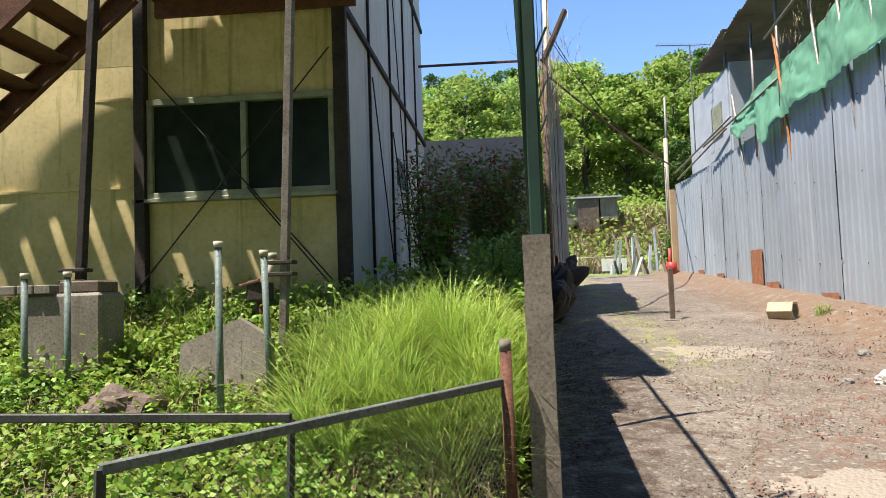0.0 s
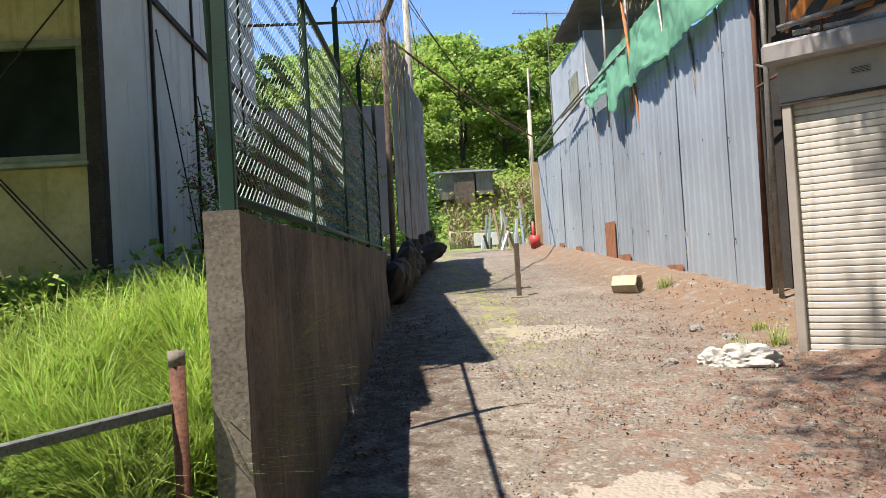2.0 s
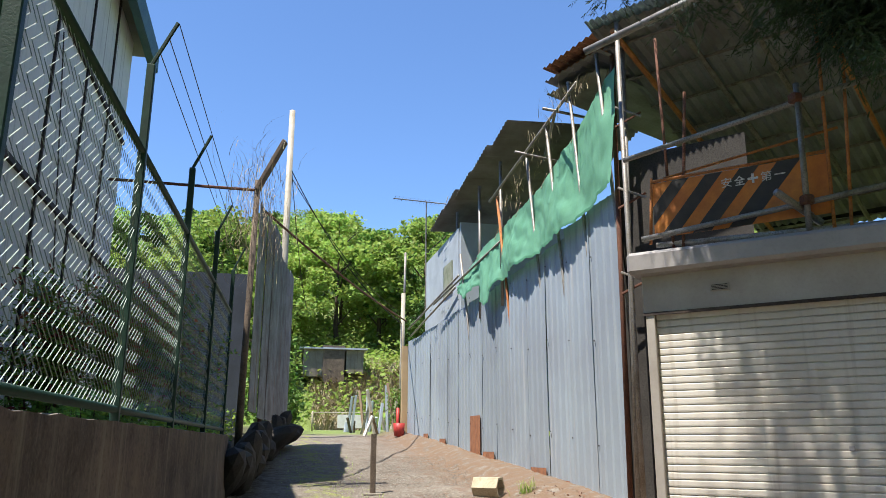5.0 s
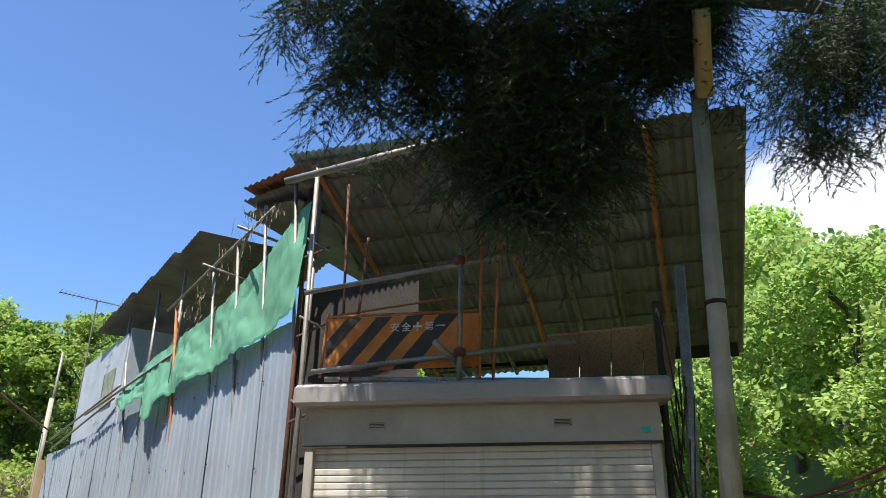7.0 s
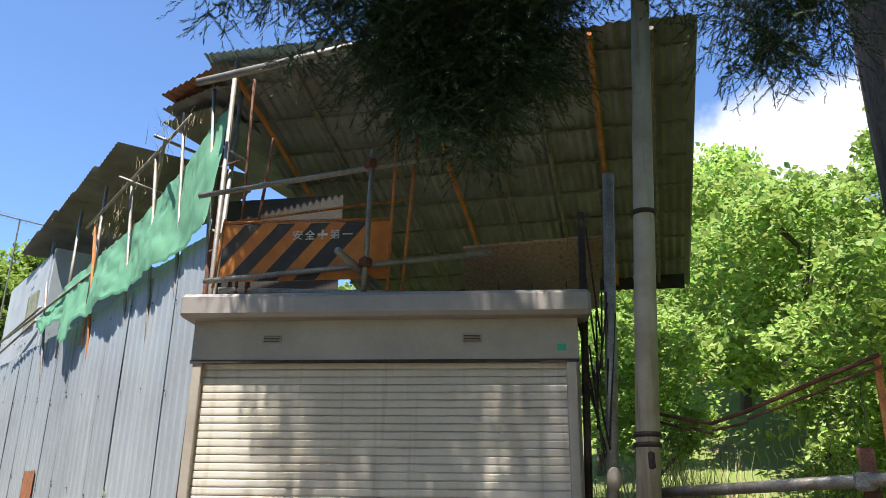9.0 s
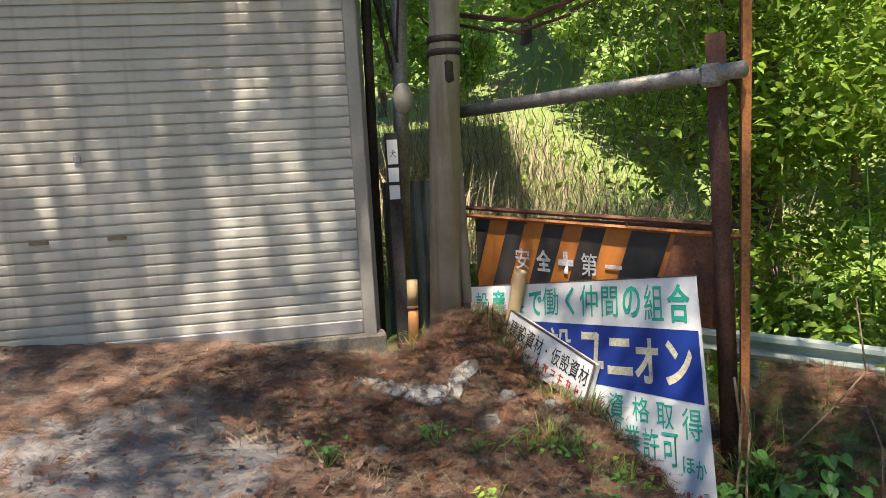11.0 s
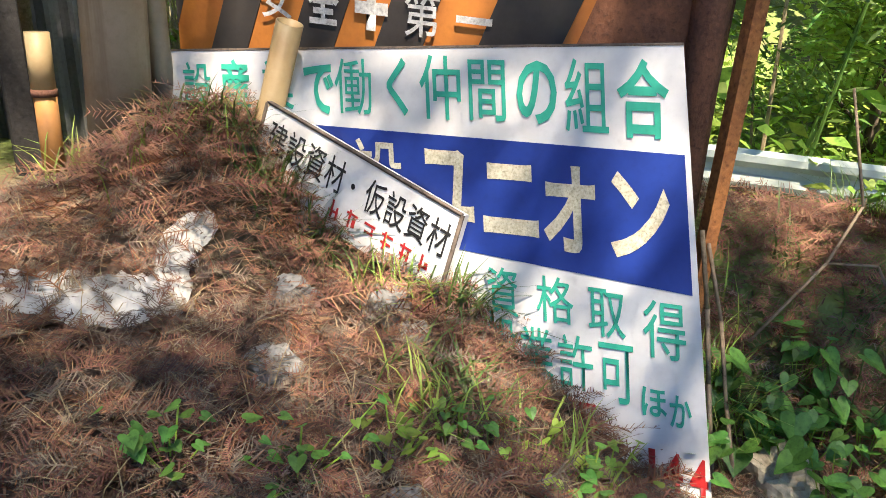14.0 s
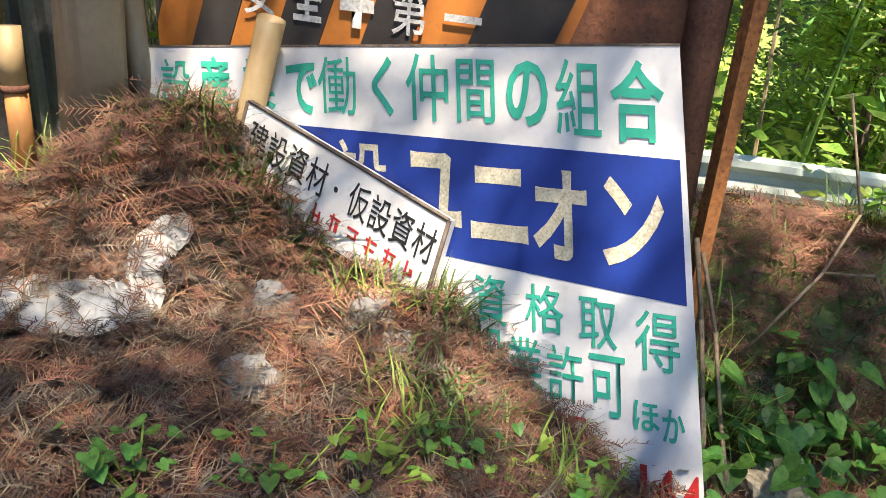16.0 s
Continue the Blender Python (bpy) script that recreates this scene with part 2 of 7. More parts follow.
BARK = material("brown_bark", (0.12, 0.085, 0.06), 0.9, dark=(0.06, 0.042, 0.03), scale=7, fine=40, bump=0.6, stretch=(1, 1, 0.2))
BRUSH = material("dry_brush", (0.4, 0.33, 0.21), 0.9, dark=(0.27, 0.22, 0.14), scale=2, bump=0.0, rand=0.4)
GALV = material("galvanised_guardrail", (0.55, 0.6, 0.52), 0.65, 0.0, dark=(0.36, 0.42, 0.33), scale=3, fine=40, bump=0.05, grain=0.15)
# near-black tone for dark boards and scrap, and for shade in the garage gap
BLACK_DARK = material("gap_shade_and_dark_boards", (0.05, 0.045, 0.04), 0.9, dark=(0.03, 0.027, 0.024), scale=3)
BLUE_TARP = material("blue_tarpaulin", (0.03, 0.16, 0.35), 0.6, dark=(0.02, 0.11, 0.26), scale=6)
SHED = material("pale_grey_blue_board", (0.42, 0.47, 0.52), 0.7, dark=(0.32, 0.36, 0.4), scale=2, grain=0.15)
TAN = material("tan_painted_panel", (0.5, 0.36, 0.2), 0.7, dark=(0.4, 0.28, 0.15), scale=2, grain=0.15)
REDPAINT = material("red_plastic", (0.5, 0.05, 0.04), 0.5, bump=0.0)


# ---- mesh helpers ----
def box_into(bm, cx, cy, cz, sx, sy, sz, m=None, bevel=0.0):
    r = bmesh.ops.create_cube(bm, size=1.0, matrix=(m or Matrix.Identity(4)) @ Matrix.Translation((cx, cy, cz)) @ Matrix.Diagonal((sx, sy, sz, 1)))
    if bevel:
        es = list({e for v in r["verts"] for e in v.link_edges})
        bmesh.ops.bevel(bm, geom=es, offset=bevel, segments=1, affect="EDGES")


def tube_into(bm, p, q, r, n=8, r2=None):
    p, q = Vector(p), Vector(q)
    d = q - p
    m = Matrix.Translation((p + q) / 2) @ d.to_track_quat("Z", "Y").to_matrix().to_4x4()
    bmesh.ops.create_cone(bm, cap_ends=True, segments=n, radius1=r, radius2=r if r2 is None else r2, depth=d.length, matrix=m)


def link_mesh(name, bm, mat, smooth=False):
    me = bpy.data.meshes.new(name)
    bm.to_mesh(me)
    bm.free()
    me.materials.append(mat)
    if smooth:
        me.polygons.foreach_set("use_smooth", [True] * len(me.polygons))
    return new(name, me)


def raw(name, verts, faces, mat, smooth=False):
    me = bpy.data.meshes.new(name)
    me.from_pydata([tuple(v) for v in verts], [], faces)
    me.update()
    me.materials.append(mat)
    if smooth:
        me.polygons.foreach_set("use_smooth", [True] * len(me.polygons))
    return new(name, me)


def quads(name, arr, mat):
    """Many quads at once: arr is (n, 4, 3)."""
    n = len(arr)
    me = bpy.data.meshes.new(name)
    me.vertices.add(4 * n)
    me.vertices.foreach_set("co", np.asarray(arr, dtype=np.float32).reshape(-1))
    me.loops.add(4 * n)
    me.loops.foreach_set("vertex_index", np.arange(4 * n, dtype=np.int32))
    me.polygons.add(n)
    me.polygons.foreach_set("loop_start", np.arange(0, 4 * n, 4, dtype=np.int32))
    me.update(calc_edges=True)
    me.materials.append(mat)
    return me


def under(ob, parent):
    ob.parent = parent
    return ob


def part(name, bm, mat, parent, label="", smooth=False):
    ob = under(link_mesh(name, bm, mat, smooth), parent)
    return tagged(ob, label) if label else ob


def box(name, lo, hi, mat, parent=None, bevel=0.0, m=None):
    bm = bmesh.new()
    c = [(a + b) / 2 for a, b in zip(lo, hi)]
    box_into(bm, *c, *[abs(b - a) for a, b in zip(lo, hi)], m=m, bevel=bevel)
    ob = link_mesh(name, bm, mat)
    return under(ob, parent) if parent else ob


def tube(name, p, q, r, mat, parent=None, n=8, r2=None):
    bm = bmesh.new()
    tube_into(bm, p, q, r, n, r2)
    ob = link_mesh(name, bm, mat, n > 6)
    return under(ob, parent) if parent else ob


def hub(name, at=(0, 0, 0), rz=0.0):
    ob = new(name)
    ob.matrix_basis = pose(*at, 0, 0, rz)
    ob.empty_display_size = 0.1
    return ob


def thing(ob, label, category, group="", kind=""):
    return tagged(ob, label, category, group, kind)


def leaves(rng, centres, size, spread, up=0.3, slim=0.55):
    """Folded diamond leaves round centres: quads (n, 4, 3)."""
    c = np.asarray(centres) + rng.normal(0, 1, (len(centres), 3)) * spread
    a = rng.normal(0, 1, (len(c), 3))
    a[:, 2] *= 0.6
    a /= np.linalg.norm(a, axis=1, keepdims=True)
    b = rng.normal(0, 1, (len(c), 3))
    b[:, 2] += up * 0
    nrm = np.cross(a, b)
    nrm[:, 2] = np.abs(nrm[:, 2]) + up
    nrm /= np.linalg.norm(nrm, axis=1, keepdims=True)
    b = np.cross(nrm, a)
    b /= np.linalg.norm(b, axis=1, keepdims=True)
    s = size * rng.uniform(0.6, 1.3, (len(c), 1))
    return np.stack([c - a * s, c + b * s * slim + nrm * s * 0.15, c + a * s, c - b * s * slim + nrm * s * 0.15], axis=1)


def blades(rng, roots, height, lean, width, seg=3):
    """Bent grass blades as strips of quads."""
    out = []
    n = len(roots)
    ang = rng.uniform(0, 2 * math.pi, n)
    h = height * rng.uniform(0.55, 1.15, n)
    ln = lean * rng.uniform(0.3, 1.2, n)
    d = np.stack([np.cos(ang), np.sin(ang), np.zeros(n)], 1)
    side = np.stack([-np.sin(ang), np.cos(ang), np.zeros(n)], 1)
    pts = []
    for i in range(seg + 1):
        f = i / seg
        p = roots + d * (ln * f ** 2)[:, None]
        p = p + np.stack([np.zeros(n), np.zeros(n), h * (f - 0.32 * f ** 3 * (ln / max(lean, 1e-6)))], 1)
        w = width * (1 - f) ** 0.7 * 0.5 + 0.0004
        pts.append((p - side * w, p + side * w))
    for i in range(seg):
        out.append(np.stack([pts[i][0], pts[i][1], pts[i + 1][1], pts[i + 1][0]], 1))
    return np.concatenate(out)

# ---- ground ----
def smooth(a, b, v):
    t = np.clip((v - a) / (b - a), 0, 1)
    return t * t * (3 - 2 * t)


def wall_x(y):
    return 0.536 + 0.0496 * (y - 3.878)


def ground_z(x, y):
    """Height of the ground: a lane that climbs at five degrees, a raised garden, a mound by the signs and wooded hills."""
    x, y = np.asarray(x, float), np.asarray(y, float)
    lane = 0.087 * np.clip(y, -6, 22) + 0.03 * np.clip(y - 22, 0, 14)
    lane = lane + 0.2 * smooth(4.3, 5.1, x) * smooth(8.2, 9.6, y) * (1 - smooth(24, 30, y))
    lane = lane + 0.3 * np.exp(-((x - 6.68) / 0.33) ** 2 - ((y - 4.8) / 0.3) ** 2)
    away = np.abs((x - 4.43) * 0.702 + (y - 7.57) * 0.712)
    lane = lane + 0.10 * np.exp(-(away / 0.45) ** 2) * smooth(4.2, 5.2, x) * (1 - smooth(5.9, 6.5, x))
    lane = lane - 0.25 * np.clip(x - 6.9, 0, 5) * (1 - smooth(5.5, 9, y)) - 0.3 * smooth(5.6, 6.25, x) * (1 - smooth(3.35, 4.2, y))
    lane = lane + 0.52 * smooth(6.55, 7.2, x) * (1 - smooth(7.6, 8.6, x)) * (1 - smooth(3.4, 3.75, y))
    garden = 0.3 + 1.2 * smooth(2.6, 7.2, y) + 0.04 * np.clip(y - 7, 0, 20)
    k = (x < wall_x(y) - 0.06) * 1.0
    near = smooth(2.4, 3.7, y)
    soft = 1 - smooth(0.1, 0.8, x)
    z = np.where(y < 3.7, lane + (garden - lane) * soft * near, lane + (garden - lane) * k)
    z = np.where(y > 30, lane + (garden - lane) * k * (1 - smooth(30, 34, y)), z)
    hill = 4.2 * smooth(37, 47, y) + 0.31 * np.clip(y - 46, 0, 75) + 0.25 * np.clip(-x - 18, 0, 60) * smooth(10, 40, y)
    side = 0.5 * np.clip(x - 17 - 0.1 * y, 0, 45) + 0.16 * np.clip(x - 10, 0, 8)
    return z + np.maximum(hill, side)


def axis(lo, hi, fine_lo, fine_hi, step, coarse):
    a = list(np.arange(fine_lo, fine_hi, step))
    v, s = fine_lo, step
    left, right = [], []
    while v > lo:
        s = min(s * 1.25, coarse)
        v -= s
        left.append(v)
    v, s = a[-1], step
    while v < hi:
        s = min(s * 1.25, coarse)
        v += s
        right.append(v)
    return np.array(left[::-1] + a + right)


gx = axis(-220, 220, -4.0, 8.0, 0.1, 14.0)
gy = axis(-160, 260, -1.0, 24.0, 0.12, 14.0)
GX, GY = np.meshgrid(gx, gy)
rough_ground = np.random.default_rng(5)
GZ = ground_z(GX, GY)
near_lane = (np.abs(GX - 2) < 7) & (np.abs(GY - 11) < 14)
lumps = np.zeros_like(GZ)
for k in range(40):
    fx, fy = rough_ground.normal(0, 3.2, 2)
    lumps += np.sin(GX * fx + GY * fy + rough_ground.uniform(0, 6)) * 0.0022
lumps += rough_ground.normal(0, 0.004, GZ.shape)
GZ = GZ + lumps * near_lane
nv = len(gx)
faces = [(j * nv + i, j * nv + i + 1, (j + 1) * nv + i + 1, (j + 1) * nv + i) for j in range(len(gy) - 1) for i in range(nv - 1)]


def ground_material():
    m = material("lane_gravel_and_soil", (0.205, 0.178, 0.142), 0.95, dark=(0.125, 0.103, 0.08), scale=1.3, fine=42, bump=0.9)
    n, l = m.node_tree.nodes, m.node_tree.links
    b = n["Principled BSDF"]
    col = b.inputs["Base Color"].links[0].from_socket
    geo = n.new("ShaderNodeNewGeometry")
    xyz = n.new("ShaderNodeSeparateXYZ")
    l.new(geo.outputs["Position"], xyz.inputs[0])

    def noise_at(s, d=5.0):
        t = n.new("ShaderNodeTexNoise")
        t.inputs["Scale"].default_value, t.inputs["Detail"].default_value = s, d
        l.new(geo.outputs["Position"], t.inputs["Vector"])
        return t.outputs[0]

    def calc(op, a, c):
        k = n.new("ShaderNodeMath")
        k.operation = op
        for s, v in zip(k.inputs, (a, c)):
            if hasattr(v, "is_linked"):
                l.new(v, s)
            else:
                s.default_value = v
        return k.outputs[0]

    def span(v, lo, hi):
        r = n.new("ShaderNodeMapRange")
        r.inputs["From Min"].default_value, r.inputs["From Max"].default_value = lo, hi
        l.new(v, r.inputs["Value"])
        return r.outputs[0]

    def put(fac, c):
        nonlocal col
        x = n.new("ShaderNodeMix")
        x.data_type = "RGBA"
        l.new(fac, x.inputs[0])
        l.new(col, x.inputs[6])
        x.inputs[7].default_value = (*c, 1)
        col = x.outputs[2]

    def disc(cx, cy, rx, ry, ragged=0.9, s=2.2):
        dx = calc("DIVIDE", calc("SUBTRACT", xyz.outputs[0], cx), rx)
        dy = calc("DIVIDE", calc("SUBTRACT", xyz.outputs[1], cy), ry)
        d = calc("SQRT", calc("ADD", calc("MULTIPLY", dx, dx), calc("MULTIPLY", dy, dy)), 0.0)
        d = calc("ADD", d, calc("MULTIPLY", calc("SUBTRACT", noise_at(s), 0.5), ragged * 2))
        return span(d, 1.06, 0.94)
    X, Y = xyz.outputs[0], xyz.outputs[1]
    fine, mid, broad = noise_at(30), noise_at(7), noise_at(1.1)
    # single pale and dark stones
    vo = n.new("ShaderNodeTexVoronoi")
    vo.inputs["Scale"].default_value = 34
    l.new(geo.outputs["Position"], vo.inputs["Vector"])
    sep = n.new("ShaderNodeSeparateColor")
    l.new(vo.outputs["Color"], sep.inputs[0])
    put(span(sep.outputs[0], 0.84, 1.0), (0.27, 0.25, 0.215))
    put(span(sep.outputs[1], 0.86, 1.0), (0.12, 0.1, 0.08))
    # brown litter blown over the lane and thick by the signs
    lit = calc("ADD", calc("MULTIPLY", span(X, 0.9, 5.2), 0.4), calc("MULTIPLY", span(Y, 9.5, 2.5), 0.32))
    put(calc("MULTIPLY", span(calc("ADD", lit, mid), 0.78, 1.02), 0.8), (0.15, 0.075, 0.048))
    # dark litter towards the wall, with the wall's shade deepened in its colour
    put(calc("MULTIPLY", span(calc("ADD", calc("MULTIPLY", span(X, 2.4, 0.9), 0.3), calc("ADD", mid, calc("MULTIPLY", broad, 0.4))), 0.86, 1.04), 0.9), (0.075, 0.052, 0.036))
    # bank along the steel fence
    put(calc("MULTIPLY", calc("MULTIPLY", span(X, 3.7, 4.5), span(Y, 7.0, 8.5)), span(mid, 0.35, 0.55)), (0.16, 0.105, 0.066))
    put(calc("MULTIPLY", calc("MULTIPLY", span(X, 4.5, 5.4), span(Y, 6.6, 4.8)), span(mid, 0.3, 0.5)), (0.095, 0.06, 0.042))
    # moss and grass down the middle of the lane
    strip = calc("SUBTRACT", 1.0, calc("ABSOLUTE", calc("DIVIDE", calc("SUBTRACT", X, 2.2), 0.8), 0.0))
    put(calc("MULTIPLY", span(calc("ADD", calc("MULTIPLY", strip, 0.22), noise_at(4.5)), 0.66, 0.8), span(Y, 7, 10)), (0.2, 0.21, 0.07))
    # old cement patches
    put(disc(2.14, 4.8, 0.42, 0.24, 1.8, 6.0), (0.27, 0.235, 0.19))
    put(calc("MULTIPLY", disc(2.6, 9.35, 0.6, 0.45, 1.5, 5.0), 0.6), (0.32, 0.28, 0.22))
    put(calc("MULTIPLY", disc(4.95, 5.35, 0.6, 0.55, 0.8, 3.0), 0.8), (0.17, 0.165, 0.16))
    # soil and moss under the garden
    garden = calc("MULTIPLY", span(calc("SUBTRACT", X, calc("MULTIPLY", Y, 0.0496)), 0.3, 0.2), span(Y, 2.4, 3.2))
    put(garden, (0.07, 0.07, 0.03))
    # grassy hills
    wild = calc("MAXIMUM", span(Y, 22.5, 26), calc("MAXIMUM", span(X, 6.2, 7.0), span(X, -5, -9)))
    put(calc("MULTIPLY", wild, span(noise_at(0.8), 0.3, 0.45)), (0.15, 0.2, 0.05))
    l.new(col, b.inputs["Base Color"])
    # stones stand out of the surface
    bump = n.new("ShaderNodeBump")
    bump.inputs["Strength"].default_value, bump.inputs["Distance"].default_value = 0.8, 0.02
    l.new(calc("ADD", fine, calc("MULTIPLY", vo.outputs["Distance"], -0.8)), bump.inputs["Height"])
    l.new(bump.outputs[0], b.inputs["Normal"])
    return m


ground = raw("ground", np.stack([GX, GY, GZ], -1).reshape(-1, 3), faces, ground_material(), True)
thing(ground, "sloping gravel lane with needle litter, soil and wooded hills", "ground", kind="structure")


def at_ground(x, y, dz=0.0):
    return (x, y, float(ground_z(x, y)) + dz)


# ---- concrete garden wall and its mesh fence ----
WALL_Y0, WALL_Y1, WALL_TOP = 3.88, 11.35, 1.815
wall_turn = -math.degrees(math.atan(0.0496))


def lane_wall():
    top = hub("concrete_wall")
    rng = np.random.default_rng(2)
    bm = bmesh.new()
    ny, nz = 60, 16
    grid = {}
    for side, off in ((0, 0.0), (1, -0.125)):
        for j in range(ny + 1):
            y = WALL_Y0 + (WALL_Y1 - WALL_Y0) * j / ny
            for k in range(nz + 1):
                z0 = -0.25 + 0.087 * y - 0.1
                zt = WALL_TOP - 0.006 * abs(math.sin(j * 1.7)) - (0.012 * rng.random() if side == 0 and j > 1 else 0)
                z = z0 + (zt - z0) * k / nz
                x = wall_x(y) + off + rng.normal(0, 0.0015) + (0.007 if side == 0 and k < 8 else 0.0)
                grid[side, j, k] = bm.verts.new((x, y + (rng.normal(0, 0.0008) if j == 0 else 0), z))
    for j in range(ny):
        for k in range(nz):
            bm.faces.new((grid[0, j, k], grid[0, j + 1, k], grid[0, j + 1, k + 1], grid[0, j, k + 1]))
            bm.faces.new((grid[1, j, k], grid[1, j, k + 1], grid[1, j + 1, k + 1], grid[1, j + 1, k]))
        bm.faces.new((grid[0, j, nz], grid[0, j + 1, nz], grid[1, j + 1, nz], grid[1, j, nz]))
    for k in range(nz):
        bm.faces.new((grid[1, 0, k], grid[0, 0, k], grid[0, 0, k + 1], grid[1, 0, k + 1]))
        bm.faces.new((grid[0, ny, k], grid[1, ny, k], grid[1, ny, k + 1], grid[0, ny, k + 1]))
    for f in bm.faces:
        f.material_index = 1 if f.calc_center_median().y > WALL_Y0 + 0.03 and f.normal.x > -2 and abs(f.calc_center_median().x - wall_x(f.calc_center_median().y)) < 0.02 else 0
    ob = part("wall_face", bm, CONCRETE, top)
    ob.data.materials.append(CONC_STAIN)
    thing(top, "weathered concrete retaining wall with dark water stains beside the lane", "wall", kind="structure")


lane_wall()


def mesh_panel(name, parent, y0, y1, z0, z1, cell=0.062, r=0.0021, xoff=-0.06, mat=None):
    """Woven diamond mesh between two posts, each wire a bent thread."""
    bm = bmesh.new()
    ln = math.hypot(y1 - y0, wall_x(y1) - wall_x(y0))
    n = int(ln / cell)
    rows = int((z1 - z0) / cell)
    verts, fcs = [], []

    def thread(pts):
        base = len(verts)
        for p in pts:
            for a in (0.3, 2.4, 4.5):
                verts.append((p[0] + math.cos(a) * r, p[1] + math.sin(a) * r * 0.4, p[2] + math.sin(a) * r))
        for i in range(len(pts) - 1):
            for a in range(3):
                fcs.append((base + 3 * i + a, base + 3 * i + (a + 1) % 3, base + 3 * i + 3 + (a + 1) % 3, base + 3 * i + 3 + a))
    for i in range(n + 1):
        pts = []
        for k in range(rows + 1):
            y = y0 + (y1 - y0) * (i + (0.5 if k % 2 else -0.5) * 1.04) / n
            y = min(max(y, y0), y1)
            pts.append((wall_x(y) + xoff + (0.004 if k % 2 else -0.004), y, z0 + (z1 - z0) * k / rows))
        thread(pts)
    return under(raw(name, verts, fcs, mat or MESHWIRE), parent)


def green_fence():
    top = hub("mesh_fence", (0, 0, 0))
    ys = (3.98, 5.85, 7.55, 9.4, 11.2)
    for y in ys:
        h = 3.78 if y > 4.2 else 3.3
        bm = bmesh.new()
        x = wall_x(y) - 0.06
        box_into(bm, x, y, (1.80 + h) / 2, 0.045 if y > 4.2 else 0.06, 0.045, h - 1.80, bevel=0.005)
        part("post", bm, GREEN_PAINT, top)
        if y > 4.2:
            tube("barb_arm", (x, y, h), (x + 0.12, y, h + 0.28), 0.012, GREEN_PAINT, top, 6)
    tube("tall_post", (wall_x(3.98) - 0.07, 3.985, 1.8), (wall_x(3.98) - 0.14, 3.97, 4.4), 0.024, GREEN_PAINT, top, 8)
    for z in (1.87, 3.26):
        tube("rail", (wall_x(ys[0]) - 0.06, ys[0], z), (wall_x(ys[-1]) - 0.06, ys[-1], z), 0.02, GREEN_PAINT, top, 8)
    for a, c in zip(ys, ys[1:]):
        mesh_panel("wire_mesh", top, a + 0.02, c - 0.02, 1.88, 3.25)
    for z, dx in ((3.86, 0.03), (3.96, 0.07), (4.05, 0.12)):
        tube("barbed_wire", (wall_x(5.85) - 0.05 + dx, 5.85, z), (wall_x(11.2) - 0.05 + dx, 11.2, z), 0.003, WIRE, top, 4)
    thing(top, "dark green steel fence with diamond wire mesh on the wall", "fence")


green_fence()


# ---- corrugated sheets ----
def sheet(name, parent, p, along, width, z0, z1, mat, pitch=0.076, depth=0.012, bow=0.0, box_rib=False):
    """An upright ribbed steel sheet that starts at p (x, y) and runs along a direction."""
    n = max(4, int(width / pitch) * (6 if box_rib else 6))
    nx, ny = -along[1], along[0]
    verts, fcs = [], []
    zs = np.linspace(z0, z1, 3)
    for i in range(n + 1):
        s = width * i / n
        ph = (s / pitch) % 1.0
        d = (depth if ph < 0.18 else 0.0) if box_rib else depth * math.sin(2 * math.pi * s / pitch)
        for k, z in enumerate(zs):
            e = d + bow * math.sin(math.pi * k / 2)
            verts.append((p[0] + along[0] * s + nx * e, p[1] + along[1] * s + ny * e, z))
    for i in range(n):
        for k in range(2):
            fcs.append((3 * i + k, 3 * i + 3 + k, 3 * i + 4 + k, 3 * i + 1 + k))
    return under(raw(name, verts, fcs, mat), parent)


def steel_fence():
    """The long grey sheet fence on the uphill side of the lane."""
    top = hub("steel_sheet_fence")
    a, b = Vector((5.42, 10.05)), Vector((4.86, 21.3))
    d = (b - a).normalized()
    length = (b - a).length
    n = 15
    w = length / n
    rng = random.Random(4)
    tops = np.interp(np.arange(n) + 0.5, [0, 1, 3, 6, 9, 15], [4.83, 4.72, 4.52, 4.42, 4.36, 4.33])
    for i in range(n):
        p = a + d * (w * i) + Vector((rng.uniform(-0.012, 0.012), 0))
        y = p.y + w / 2
        z0 = 0.087 * y + 0.07 + rng.uniform(-0.05, 0.05)
        sheet("steel_sheet", top, p, d, w + 0.05, z0, float(tops[i]) + rng.uniform(-0.04, 0.04), TIN, 0.19, 0.016, rng.uniform(-0.01, 0.015), True)
        if i in (7, 6, 2, 3, 10, 12):
            sheet("rust_patch", top, p + Vector((-0.024, 0.1)), d, w * rng.uniform(0.5, 0.9), z0 - 0.03, z0 + (0.8 if i == 7 else 0.25) * rng.uniform(0.6, 1.1), TIN_RUST, 0.19, 0.016, 0.0, True)
    for i in range(n):
        for z in (1.7, 3.0, 4.1):
            q = a + d * (w * (i + 0.97))
            bm = bmesh.new()
            bmesh.ops.create_icosphere(bm, subdivisions=1, radius=0.011, matrix=Matrix.Translation((q.x - 0.02, q.y, z + 0.05 * (i % 3) + 0.05 * i)))
            part("bolt", bm, DARK_STEEL, top)
    thing(top, "tall grey ribbed steel sheet fence with rusty lower edge", "fence")


steel_fence()


